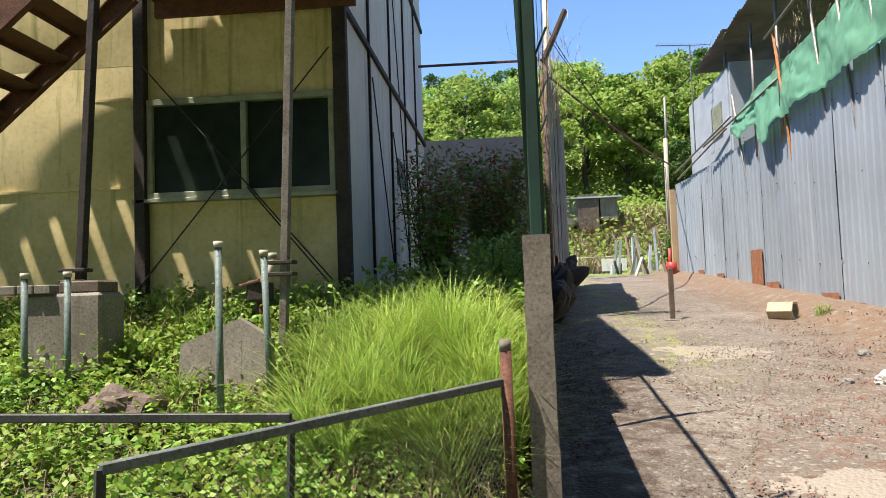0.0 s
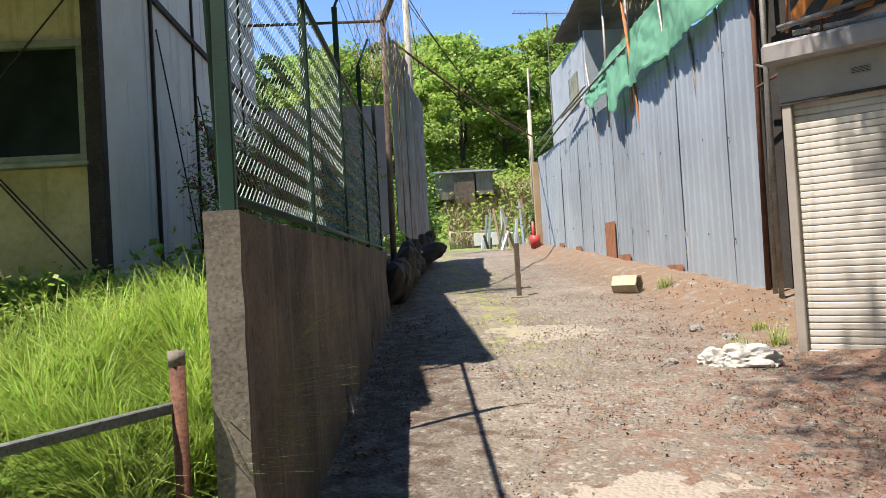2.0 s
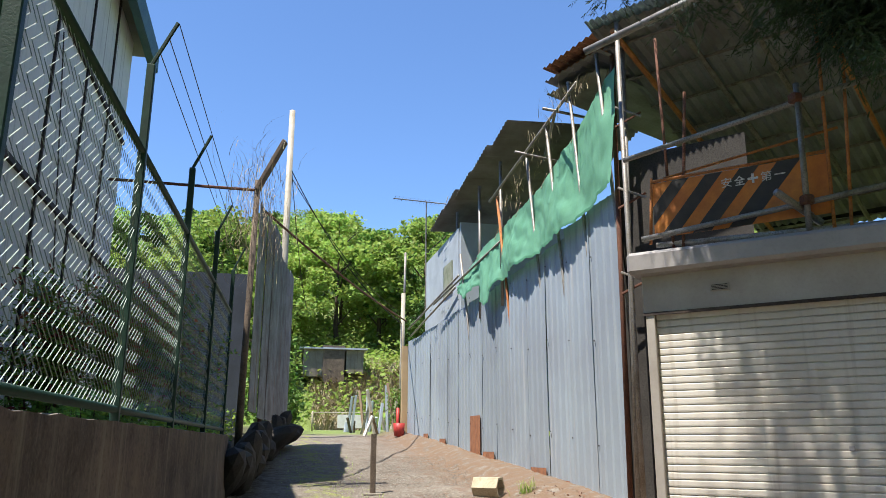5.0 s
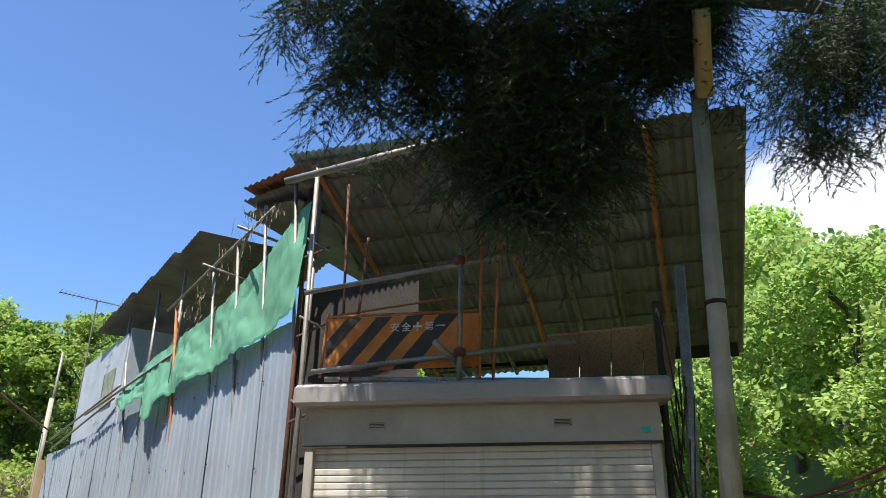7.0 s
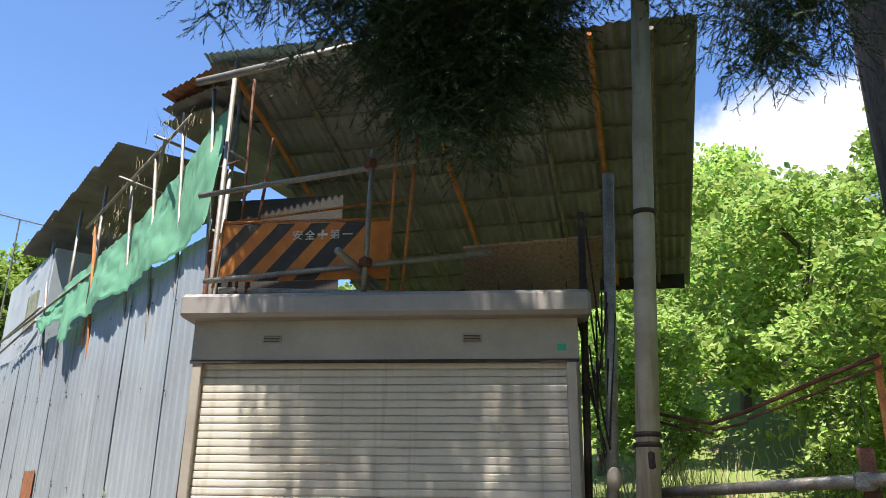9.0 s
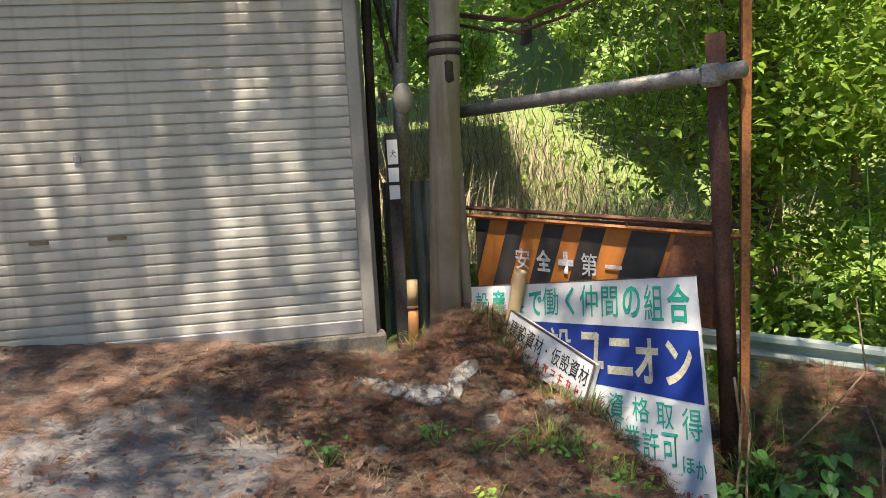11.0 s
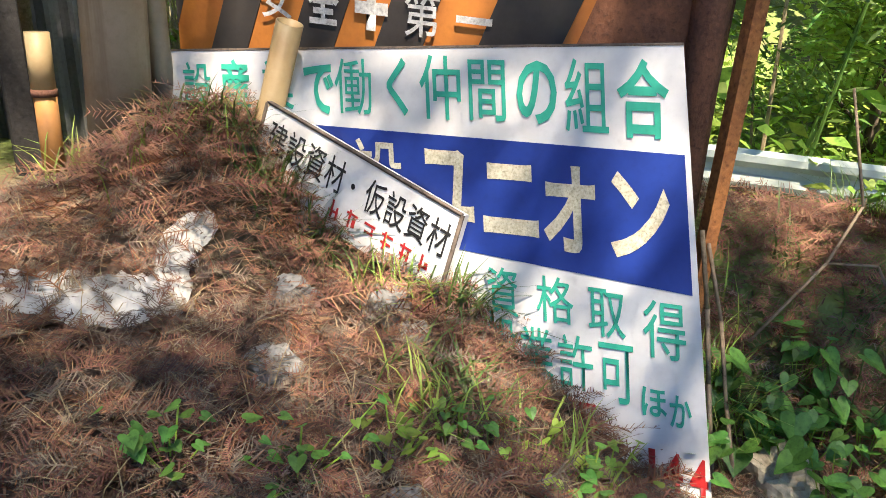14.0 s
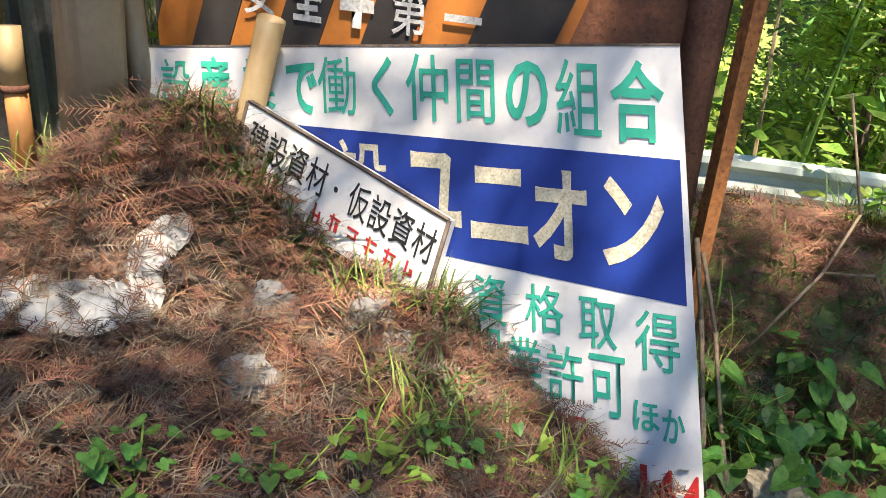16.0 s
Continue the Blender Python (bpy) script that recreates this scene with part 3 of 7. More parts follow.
def left_sheet_fence():
    top = hub("zinc_sheet_fence")
    rng = random.Random(8)
    for i in range(8):
        y = 12.9 + i * 0.8
        x = 1.1 + 0.11 * (y - 13.0)
        lean = rng.uniform(-0.02, 0.05)
        sheet("zinc_sheet", top, (x + lean, y), (0.11, 0.994), 0.84, 2.12 + rng.uniform(-0.04, 0.04), 5.3 + rng.uniform(-0.12, 0.12), TIN_OLD, 0.076, 0.014)
    for y in (12.9, 15.0, 17.4, 19.0):
        x = 1.06 + 0.11 * (y - 13.0)
        tube("post", (x - 0.05, y, 0.087 * y), (x - 0.05, y, 5.1), 0.03, RUST, top)
    thing(top, "upright old corrugated zinc sheets fixed to rusty posts", "fence")
    low = hub("stone_footing")
    for i in range(24):
        bm = bmesh.new()
        y = 11.6 + i * 0.33
        bmesh.ops.create_icosphere(bm, subdivisions=2, radius=0.24, matrix=Matrix.Translation((1.02 + 0.1 * (y - 12.6) + rng.uniform(-0.08, 0.05), y, 0.087 * y + 0.3)) @ pose(0, 0, 0, rng.uniform(0, 90), rng.uniform(0, 90)) @ Matrix.Diagonal((0.9, 1.1, 2.2 + rng.uniform(0, 0.8), 1)))
        part("stone", bm, BLACK_DARK, low)
    thing(low, "dark stones and scrap heaped below the zinc sheets", "footing")


left_sheet_fence()


# ---- two-storey works building beyond the garden ----
def works_building():
    top = hub("works_building", (-1.05, 6.88, 1.4))
    o = Vector((-1.05, 6.88, 1.4))

    def b(name, lo, hi, mat, bevel=0.0, parent=None):
        ob = box(name, Vector(lo) - o, Vector(hi) - o, mat, None, bevel)
        return under(ob, parent or top)
    # front boards: three strips with slight bulges between the steel posts
    rng = np.random.default_rng(3)
    for i, (x0, x1) in enumerate(((-9.0, -6.6), (-6.6, -4.75), (-4.75, -2.93))):
        for z0, z1 in ((1.55, 2.62), (2.62, 3.72), (3.72, 4.85), (4.85, 6.0), (6.0, 7.9)):
            verts, fcs = [], []
            for a in range(9):
                for c in range(5):
                    u, v = a / 8, c / 4
                    bulge = 0.045 * math.sin(math.pi * u) * math.sin(math.pi * v)
                    verts.append((x0 + (x1 - x0) * u - o.x, 6.9 - bulge - o.y, z0 + (z1 - z0) * v - o.z - 0.004 * (c == 4)))
            for a in range(8):
                for c in range(4):
                    fcs.append((a * 5 + c, a * 5 + 5 + c, a * 5 + 6 + c, a * 5 + 1 + c))
            under(raw("front_board", verts, fcs, FACADE, True), top)
    b("front_board", (-2.92, 6.89, 1.55), (-1.1, 6.93, 2.49), FACADE)
    b("front_board", (-2.92, 6.89, 3.38), (-1.1, 6.93, 4.85), FACADE)
    b("front_board", (-2.92, 6.89, 4.86), (-1.1, 6.93, 7.9), FACADE)
    b("inner_wall", (-9.0, 7.0, 1.4), (-1.2, 7.06, 2.3), BLACK_DARK)
    b("plinth", (-9.0, 6.95, 1.2), (-1.06, 7.0, 1.55), CONCRETE)
    for x, w in ((-2.88, 0.1), (-1.06, 0.12), (-4.85, 0.09)):
        b("steel_column", (x - w / 2, 6.8, 1.45), (x + w / 2, 6.9, 7.9), DARK_STEEL, 0.006)
    b("band", (-9.0, 6.875, 3.40), (-3.0, 6.9, 3.425), FACADE)
    b("band", (-9.0, 6.875, 2.6), (-3.0, 6.9, 2.625), FACADE)
    # long window of two panes
    b("window_frame", (-2.83, 6.84, 2.49), (-1.13, 6.92, 2.545), SASH, 0.004)
    b("window_frame", (-2.83, 6.84, 3.33), (-1.13, 6.92, 3.385), SASH, 0.004)
    for x in (-2.83, -1.97, -1.18):
        b("window_frame", (x, 6.845, 2.545), (x + 0.05, 6.92, 3.33), SASH, 0.004)
    b("window_sill", (-2.95, 6.8, 2.455), (-1.1, 6.9, 2.49), SASH, 0.004)
    b("pane", (-2.79, 6.895, 2.545), (-1.97, 6.901, 3.33), GLASS_DARK)
    b("pane", (-1.92, 6.905, 2.545), (-1.18, 6.911, 3.33), GLASS_DARK)
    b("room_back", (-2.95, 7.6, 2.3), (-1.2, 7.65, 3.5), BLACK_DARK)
    # pale side boards with open joints and cover strips
    ys = (6.93, 8.2, 9.65, 11.0, 12.3, 13.55)
    for y0, y1 in zip(ys, ys[1:]):
        for z0, z1 in ((1.5, 4.15), (4.2, 6.15), (6.2, 7.9)):
            b("side_board", (-1.1, y0 + 0.012, z0), (-1.06 + 0.004 * ((y0 * 7) % 2), y1 - 0.012, z1), SIDING, 0.004)
    b("side_backing", (-1.2, 6.95, 1.4), (-1.12, 13.5, 7.9), BLACK_DARK)
    for z in (4.17, 6.17):
        b("joint_rail", (-1.06, 6.95, z - 0.03), (-1.02, 13.5, z + 0.03), DARK_STEEL)
    for y in ys[1:-1]:
        b("cover_strip", (-1.055, y - 0.02, 1.5), (-1.03, y + 0.02, 7.9), DARK_STEEL)
    for y0, z0, y1, z1 in ((8.3, 3.9, 9.5, 1.9), (9.8, 6.0, 11.0, 2.2), (11.0, 2.0, 9.7, 3.6)):
        tube("brace_rod", Vector((-1.03, y0, z0)) - o, Vector((-1.03, y1, z1)) - o, 0.008, DARK_STEEL, top, 5)
    b("rear_wall", (-9.0, 13.5, 1.4), (-1.1, 13.58, 7.9), SIDING)
    b("side_window", (-1.055, 10.1, 3.0), (-1.035, 10.75, 3.35), TEAL_TRIM)
    b("end_wall", (-9.1, 6.9, 1.4), (-9.02, 13.5, 7.9), SIDING)
    b("roof", (-9.4, 6.6, 7.9), (-0.75, 14.0, 8.02), ROOFTIN)
    b("eave_board", (-0.86, 6.6, 7.66), (-0.74, 14.05, 8.03), TEAL_TRIM)
    # thin tie rods crossing the front
    for p, q in (((-2.9, 6.8, 3.75), (-1.15, 6.8, 1.7)), ((-2.9, 6.8, 1.7), (-1.15, 6.8, 3.75)), ((-1.9, 6.8, 2.55), (-1.2, 6.8, 1.7))):
        tube("tie_rod", Vector(p) - o, Vector(q) - o, 0.007, DARK_STEEL, top, 5)
    thing(top, "two-storey works building with mossy yellow front and stained white side boards", "building")


works_building()


def outside_stair():
    """Two flights of open steel stair across the front with their landings; the upper one throws the bars of shade."""
    o = Vector((-3.5, 6.0, 1.5))
    top = hub("steel_stair", tuple(o))
    slope, run = 0.85, 0.26
    near, far = 5.5, 6.4

    def channel(y, x0, x1, z_at, flange):
        """A channel section on edge; its flanges point to the treads."""
        d = Vector((x1 - x0, 0, (x1 - x0) * slope))
        m = Matrix.Translation(Vector(((x0 + x1) / 2, y, z_at((x0 + x1) / 2))) - o) @ d.to_track_quat("X", "Z").to_matrix().to_4x4()
        bm = bmesh.new()
        box_into(bm, 0, 0, 0, d.length, 0.012, 0.17, m)
        for z in (-0.079, 0.079):
            box_into(bm, 0, flange / 2, z, d.length, abs(flange), 0.012, m)
        part("stringer", bm, RUST, top)
    for x0, x1, z0 in ((-5.3, -2.72, 1.97), (-6.0, -3.05, 3.98)):
        def z_at(x, x0=x0, z0=z0):
            return z0 + slope * (x - x0)
        channel(near, x0, x1, z_at, 0.06)
        channel(far, x0, x1, z_at, -0.06)
        for i in range(int((x1 - x0) / run)):
            x = x0 + run * (i + 0.5)
            bm = bmesh.new()
            box_into(bm, x - o.x, (near + far) / 2 - o.y, z_at(x) - o.z, 0.235, far - near - 0.02, 0.006)
            box_into(bm, x - 0.115 - o.x, (near + far) / 2 - o.y, z_at(x) - 0.02 - o.z, 0.006, far - near - 0.02, 0.045)
            part("tread", bm, RUST, top)
    for x0, z in ((-2.71, 4.26), (-3.04, 6.58)):
        bm = bmesh.new()
        box_into(bm, (x0 - 0.9) / 2 - o.x, 6.17 - o.y, z - o.z, -0.9 - x0, 1.34, 0.05, bevel=0.005)
        part("landing", bm, RUST, top)
        for y in (5.5, 6.8):
            bm = bmesh.new()
            box_into(bm, (x0 - 0.9) / 2 - o.x, y - o.y, z - 0.09 - o.z, -0.9 - x0, 0.05, 0.13)
            part("landing_beam", bm, RUST, top)
    for xb, xt in ((-2.66, -2.5), (-1.2, -1.08)):
        z = float(ground_z(xb, 5.42))
        bm = bmesh.new()
        a, c = Vector((xb, 5.42, z)) - o, Vector((xt + (xt - xb) * 0.9, 5.42, 6.5)) - o
        box_into(bm, 0, 0, 0, 0.075, 0.05, (c - a).length, Matrix.Translation((a + c) / 2) @ (c - a).to_track_quat("Z", "Y").to_matrix().to_4x4(), 0.004)
        part("support_post", bm, DARK_STEEL if xb < -2 else GREY_POST, top)
        for zz in (0.62, 0.7):
            box("base_flange", Vector((xb - 0.09, 5.35, z + zz)) - o, Vector((xb + 0.1, 5.47, z + zz + 0.025)) - o, DARK_STEEL, top, 0.004)
    for z0 in (2.75, 4.85):
        tube("hand_rail", Vector((-5.3, near, z0)) - o, Vector((-2.72, near, z0 + 2.58 * slope)) - o, 0.018, RUST, top, 6)
    thing(top, "rusty outside steel stair with open treads and flaking posts", "staircase")


outside_stair()

box_top = box("dark_wall", (-1.6, 16.0, 1.4), (0.95, 16.25, 4.75), BLUE_WALL)
thing(box_top, "dark blue sheet-clad wall closing the yard", "wall", kind="structure")


# ---- garage with roller shutter ----
SH_A, SH_B = Vector((4.43, 7.57)), Vector((6.55, 5.48))
SH_LEN = (SH_B - SH_A).length
SH_TURN = math.degrees(math.atan2((SH_B - SH_A).y, (SH_B - SH_A).x))


def garage():
    """Local x runs along the front from its uphill corner, local y goes into the garage, z from its sill."""
    top = hub("garage", (SH_A.x, SH_A.y, 0.62), SH_TURN)

    def b(name, lo, hi, mat, bevel=0.0):
        return box(name, lo, hi, mat, top, bevel)
    L = SH_LEN
    door = hub("roller_shutter")
    under(door, top)
    n = 36
    z0, z1 = 0.06, 2.17
    h = (z1 - z0) / n
    for i in range(n):
        prof = ((0.0, 0.0), (0.007, 0.05), (0.009, 0.25), (0.009, 0.78), (0.006, 0.87), (-0.006, 0.91), (-0.006, 1.0))
        verts, fcs = [], []
        for x in (0.075, L - 0.075):
            for d, f in prof:
                verts.append((x, 0.05 - d, z0 + h * (i + f)))
        k = len(prof)
        for a in range(k - 1):
            fcs.append((a, k + a, k + a + 1, a + 1))
        under(raw("slat", verts, fcs, SHUTTER), door)
    box("bottom_bar", (0.075, 0.02, -0.02), (L - 0.075, 0.07, 0.06), HOOD, door, 0.006)
    for x, z in ((1.15, 0.62), (1.55, 0.62)):
        box("pull_slot", (x, 0.03, z), (x + 0.1, 0.036, z + 0.02), PLY, door)
    box("lock_plate", (1.42, 0.028, 1.05), (1.46, 0.036, 1.085), HOOD, door, 0.004)
    for x in (0.0, L - 0.075):
        b("guide_rail", (x, -0.01, -0.03), (x + 0.075, 0.1, 2.17), SHUT_FRAME, 0.005)
    b("fascia", (-0.02, -0.005, 2.17), (L + 0.02, 0.1, 2.5), SHUT_FRAME, 0.004)
    b("fascia_lip", (-0.02, -0.02, 2.15), (L + 0.02, -0.005, 2.175), DARK_STEEL)
    for x in (0.55, 2.12):
        v = b("vent", (x, -0.02, 2.31), (x + 0.15, -0.005, 2.37), SHUT_FRAME, 0.004)
        for k in range(4):
            box("slat", (x + 0.012, -0.024, 2.318 + k * 0.012), (x + 0.138, -0.018, 2.323 + k * 0.012), DARK_STEEL, v)
    b("sticker", (L - 0.14, -0.008, 2.24), (L - 0.07, -0.004, 2.29), GREEN_INK)
    b("roof_hood", (-0.1, -0.16, 2.49), (L + 0.12, 0.35, 2.68), HOOD, 0.03)
    b("side_wall", (-0.03, 0.1, -0.4), (0.02, 4.6, 2.5), HOOD)
    b("side_wall", (L - 0.02, 0.1, -0.4), (L + 0.03, 4.6, 2.5), HOOD)
    b("back_wall", (-0.03, 4.55, -0.4), (L + 0.03, 4.6, 2.5), HOOD)
    b("roof_sheet", (-0.03, 0.2, 2.5), (L + 0.03, 4.6, 2.55), HOOD)
    b("sill", (-0.05, -0.05, -0.25), (L + 0.05, 0.1, -0.02), CONCRETE, 0.01)
    thing(top, "steel prefabricated garage with closed cream roller shutter", "garage")


garage()

# ---- scaffold deck, canopy and tarpaulin above the garage and the steel fence ----
def letters(name, body, mat, parent, origin, w_vec, h_vec, lift, bold=0.0):
    """Writing fitted into the parallelogram origin, w_vec, h_vec, raised by lift along the normal."""
    cu = bpy.data.curves.new(name, "FONT")
    cu.body, cu.size, cu.offset = body, 1.0, bold * (0.0 if body == "働" else 1.0 if body in "くのでユニオンほか一+全合産1457(" else 0.25)
    cu.resolution_u = 3
    tmp = new(name, cu)
    me = bpy.data.meshes.new_from_object(tmp.evaluated_get(bpy.context.evaluated_depsgraph_get()))
    bpy.data.objects.remove(tmp)
    bpy.data.curves.remove(cu)
    co = np.array([v.co[:] for v in me.vertices])
    if len(co) == 0:
        return None
    lo, hi = co.min(0), co.max(0)
    if body in ("一", "ー"):
        pad = (hi[0] - lo[0]) * 0.42
        lo[1], hi[1] = lo[1] - pad, hi[1] + pad
    o, w, h = Vector(origin), Vector(w_vec), Vector(h_vec)
    nrm = w.cross(h).normalized()
    for v in me.vertices:
        a, c = (v.co.x - lo[0]) / max(1e-6, hi[0] - lo[0]), (v.co.y - lo[1]) / max(1e-6, hi[1] - lo[1])
        v.co = o + w * a + h * c + nrm * lift
    me.materials.clear()
    me.materials.append(mat)
    ob = new(name, me)
    ob.parent = parent
    return ob


def striped_board(name, tl, tr, h, parent, stripes, lean=0.35, rust_from=9.0):
    """An orange safety board with slanted black stripes, each stripe its own thin panel."""
    tl, tr = Vector(tl), Vector(tr)
    w = tr - tl
    down = Vector((0, 0, -h))
    nrm = w.cross(down).normalized()
    if nrm.x > 0:
        nrm = -nrm
    n = -nrm

    def quad(nm, a0, a1, b0, b1, mat, lift):
        pts = [tl + w * a0 + n * -lift, tl + w * a1 + n * -lift, tl + w * b1 + down - n * lift, tl + w * b0 + down - n * lift]
        back = [p + n * 0.004 for p in pts]
        f = [(0, 1, 2, 3), (7, 6, 5, 4), (0, 4, 5, 1), (1, 5, 6, 2), (2, 6, 7, 3), (3, 7, 4, 0)]
        return under(raw(nm, pts + back, f, mat), parent)
    quad("panel", 0, 1, 0, 1, ORANGE, 0.0)
    for a0, a1 in stripes:
        b0, b1 = a0 - lean, a1 - lean
        c = [max(0, min(1, v)) for v in (a0, a1, b0, b1)]
        if b0 < 0 and b1 > 0 or b0 < 0:
            # stripe runs out at the edge: cut it where it meets the side
            k = a1 / max(1e-6, a1 - b1) if b1 < 0 else 1.0
            pts = [tl + w * c[0], tl + w * c[1]]
            if b1 < 0:
                pts += [tl + down * min(1, k)]
                if a0 > 0:
                    pts += [tl + down * min(1, a0 / max(1e-6, a0 - b0))]
            else:
                pts += [tl + w * c[3] + down, tl + down]
                if a0 > 0:
                    pts += [tl + down * min(1, a0 / max(1e-6, a0 - b0))]
            pts = [p - n * 0.003 for p in pts]
            under(raw("stripe", pts, [tuple(range(len(pts)))], BLACKP), parent)
        else:
            quad("stripe", c[0], c[1], c[2], c[3], BLACKP, 0.004)
    return n


def scaffold():
    top = hub("scaffold_deck", (5.0, 7.2, 3.32))
    o = Vector((5.0, 7.2, 3.32))
    e = (SH_B - SH_A).normalized()
    inn = Vector((-e.y, e.x))

    def P(s, d, z):
        q = SH_A + e * s + inn * d
        return Vector((q.x, q.y, z)) - o

    def t(name, a, c, r=0.0243, mat=TUBE):
        return tube(name, a, c, r, mat, top, 8)
    t("rail", P(-0.12, 0.0, 4.2), P(2.3, 0.05, 4.58))
    t("rail", P(0.0, 0.02, 3.45), P(2.35, 0.1, 3.68))
    t("rail", P(0.1, 0.1, 3.4), P(2.9, 0.3, 3.36))
    t("upright", P(1.33, 0.0, 3.3), P(1.36, 0.0, 4.58))
    for s, z0, z1, lean in ((1.5, 3.3, 5.3, 0.05), (1.62, 3.35, 5.2, 0.12), (0.25, 3.35, 5.4, -0.05), (0.33, 3.35, 4.8, 0.1)):
        t("rusty_rod", P(s, 0.1, z0), P(s + lean, 0.15, z1), 0.014, ORANGE_RUST if s > 1 else RUST)
    t("rusty_rod", P(0.2, 0.1, 4.0), P(1.6, 0.3, 4.25), 0.012, ORANGE_RUST)
    t("short_stub", P(1.15, -0.22, 3.62), P(1.4, 0.25, 3.45), 0.03)
    for s in (1.34,):
        for z in (4.45, 3.58):
            bm = bmesh.new()
            c = P(s, -0.01, z)
            box_into(bm, c.x, c.y, c.z, 0.09, 0.09, 0.08, bevel=0.015)
            part("clamp", bm, RUST, top)
    thing(top, "weathered scaffold tubes and rusty rods on the garage roof", "scaffold")
    # striped safety board behind the rails
    b = hub("safety_board", (5.0, 7.1, 3.5))
    a, c = SH_A + e * 0.1 + inn * 0.08, SH_A + e * 1.5 + inn * 0.14
    off = Vector((5.0, 7.1, 3.5))
    tl, tr = Vector((a.x, a.y, 3.96)) - off, Vector((c.x, c.y, 3.99)) - off
    n = striped_board("safety_board", tl, tr, 0.5, b, ((0.13, 0.23), (0.33, 0.43), (0.53, 0.64), (0.74, 0.87)), 0.3)
    w = (tr - tl)
    for k, ch in enumerate("安全+第一"):
        letters("letter", ch, WHITE_INK, b, tl + w * (0.42 + 0.075 * k) + Vector((0, 0, -0.15)), w * 0.06, Vector((0, 0, 0.085)), 0.009, 0.02)
    tube("frame", tl + Vector((0, 0, 0.02)), tr + Vector((0, 0, 0.02)), 0.014, ORANGE_RUST, b)
    tube("frame", tl + Vector((0, 0, 0.05)), tl + Vector((-0.03, 0.03, -0.55)), 0.014, ORANGE_RUST, b)
    thing(b, "orange and black striped safety board with white lettering on the scaffold", "sign board")
    # stored plywood on the deck
    p = hub("plywood_boards", (6.3, 5.6, 3.5))
    off = Vector((6.3, 5.6, 3.5))
    a0, c0 = SH_A + e * 2.1 + inn * 0.2, SH_A + e * 3.25 + inn * 0.2
    for k in range(4):
        f0, f1 = k / 4 + 0.004, (k + 1) / 4 - 0.004
        q0, q1 = a0.lerp(c0, f0), a0.lerp(c0, f1)
        s0, s1 = q0 + inn * 0.55, q1 + inn * 0.55
        pts = [Vector((q0.x, q0.y, 3.76 + 0.02 * k)), Vector((q1.x, q1.y, 3.77 + 0.02 * k)), Vector((s1.x, s1.y, 3.38)), Vector((s0.x, s0.y, 3.38))]
        pts = [v - off for v in pts]
        back = [v + Vector((0, 0, 0.02)) for v in pts]
        under(raw("board", pts + back, [(0, 1, 2, 3), (7, 6, 5, 4), (0, 4, 5, 1), (1, 5, 6, 2), (2, 6, 7, 3), (3, 7, 4, 0)], PLY), p)
    thing(p, "leaning brown plywood boards stored on the scaffold deck", "boards")


scaffold()


def wave_roof(name, parent, a, b, d, mat, pitch=0.13, depth=0.02, thick=0.004):
    """A sheet roof from edge a-b with depth vector d; its waves run along d."""
    a, b, d = Vector(a), Vector(b), Vector(d)
    w = b - a
    nrm = w.cross(d).normalized()
    if nrm.z < 0:
        nrm = -nrm
    n = max(8, int(w.length / pitch) * 4)
    verts, fcs = [], []
    for i in range(n + 1):
        q = a + w * (i / n) + nrm * (depth * math.sin(math.pi / 2 * i))
        verts += [q, q + d]
    for i in range(n):
        fcs.append((2 * i, 2 * i + 2, 2 * i + 3, 2 * i + 1))
    return under(raw(name, verts, fcs, mat), parent)


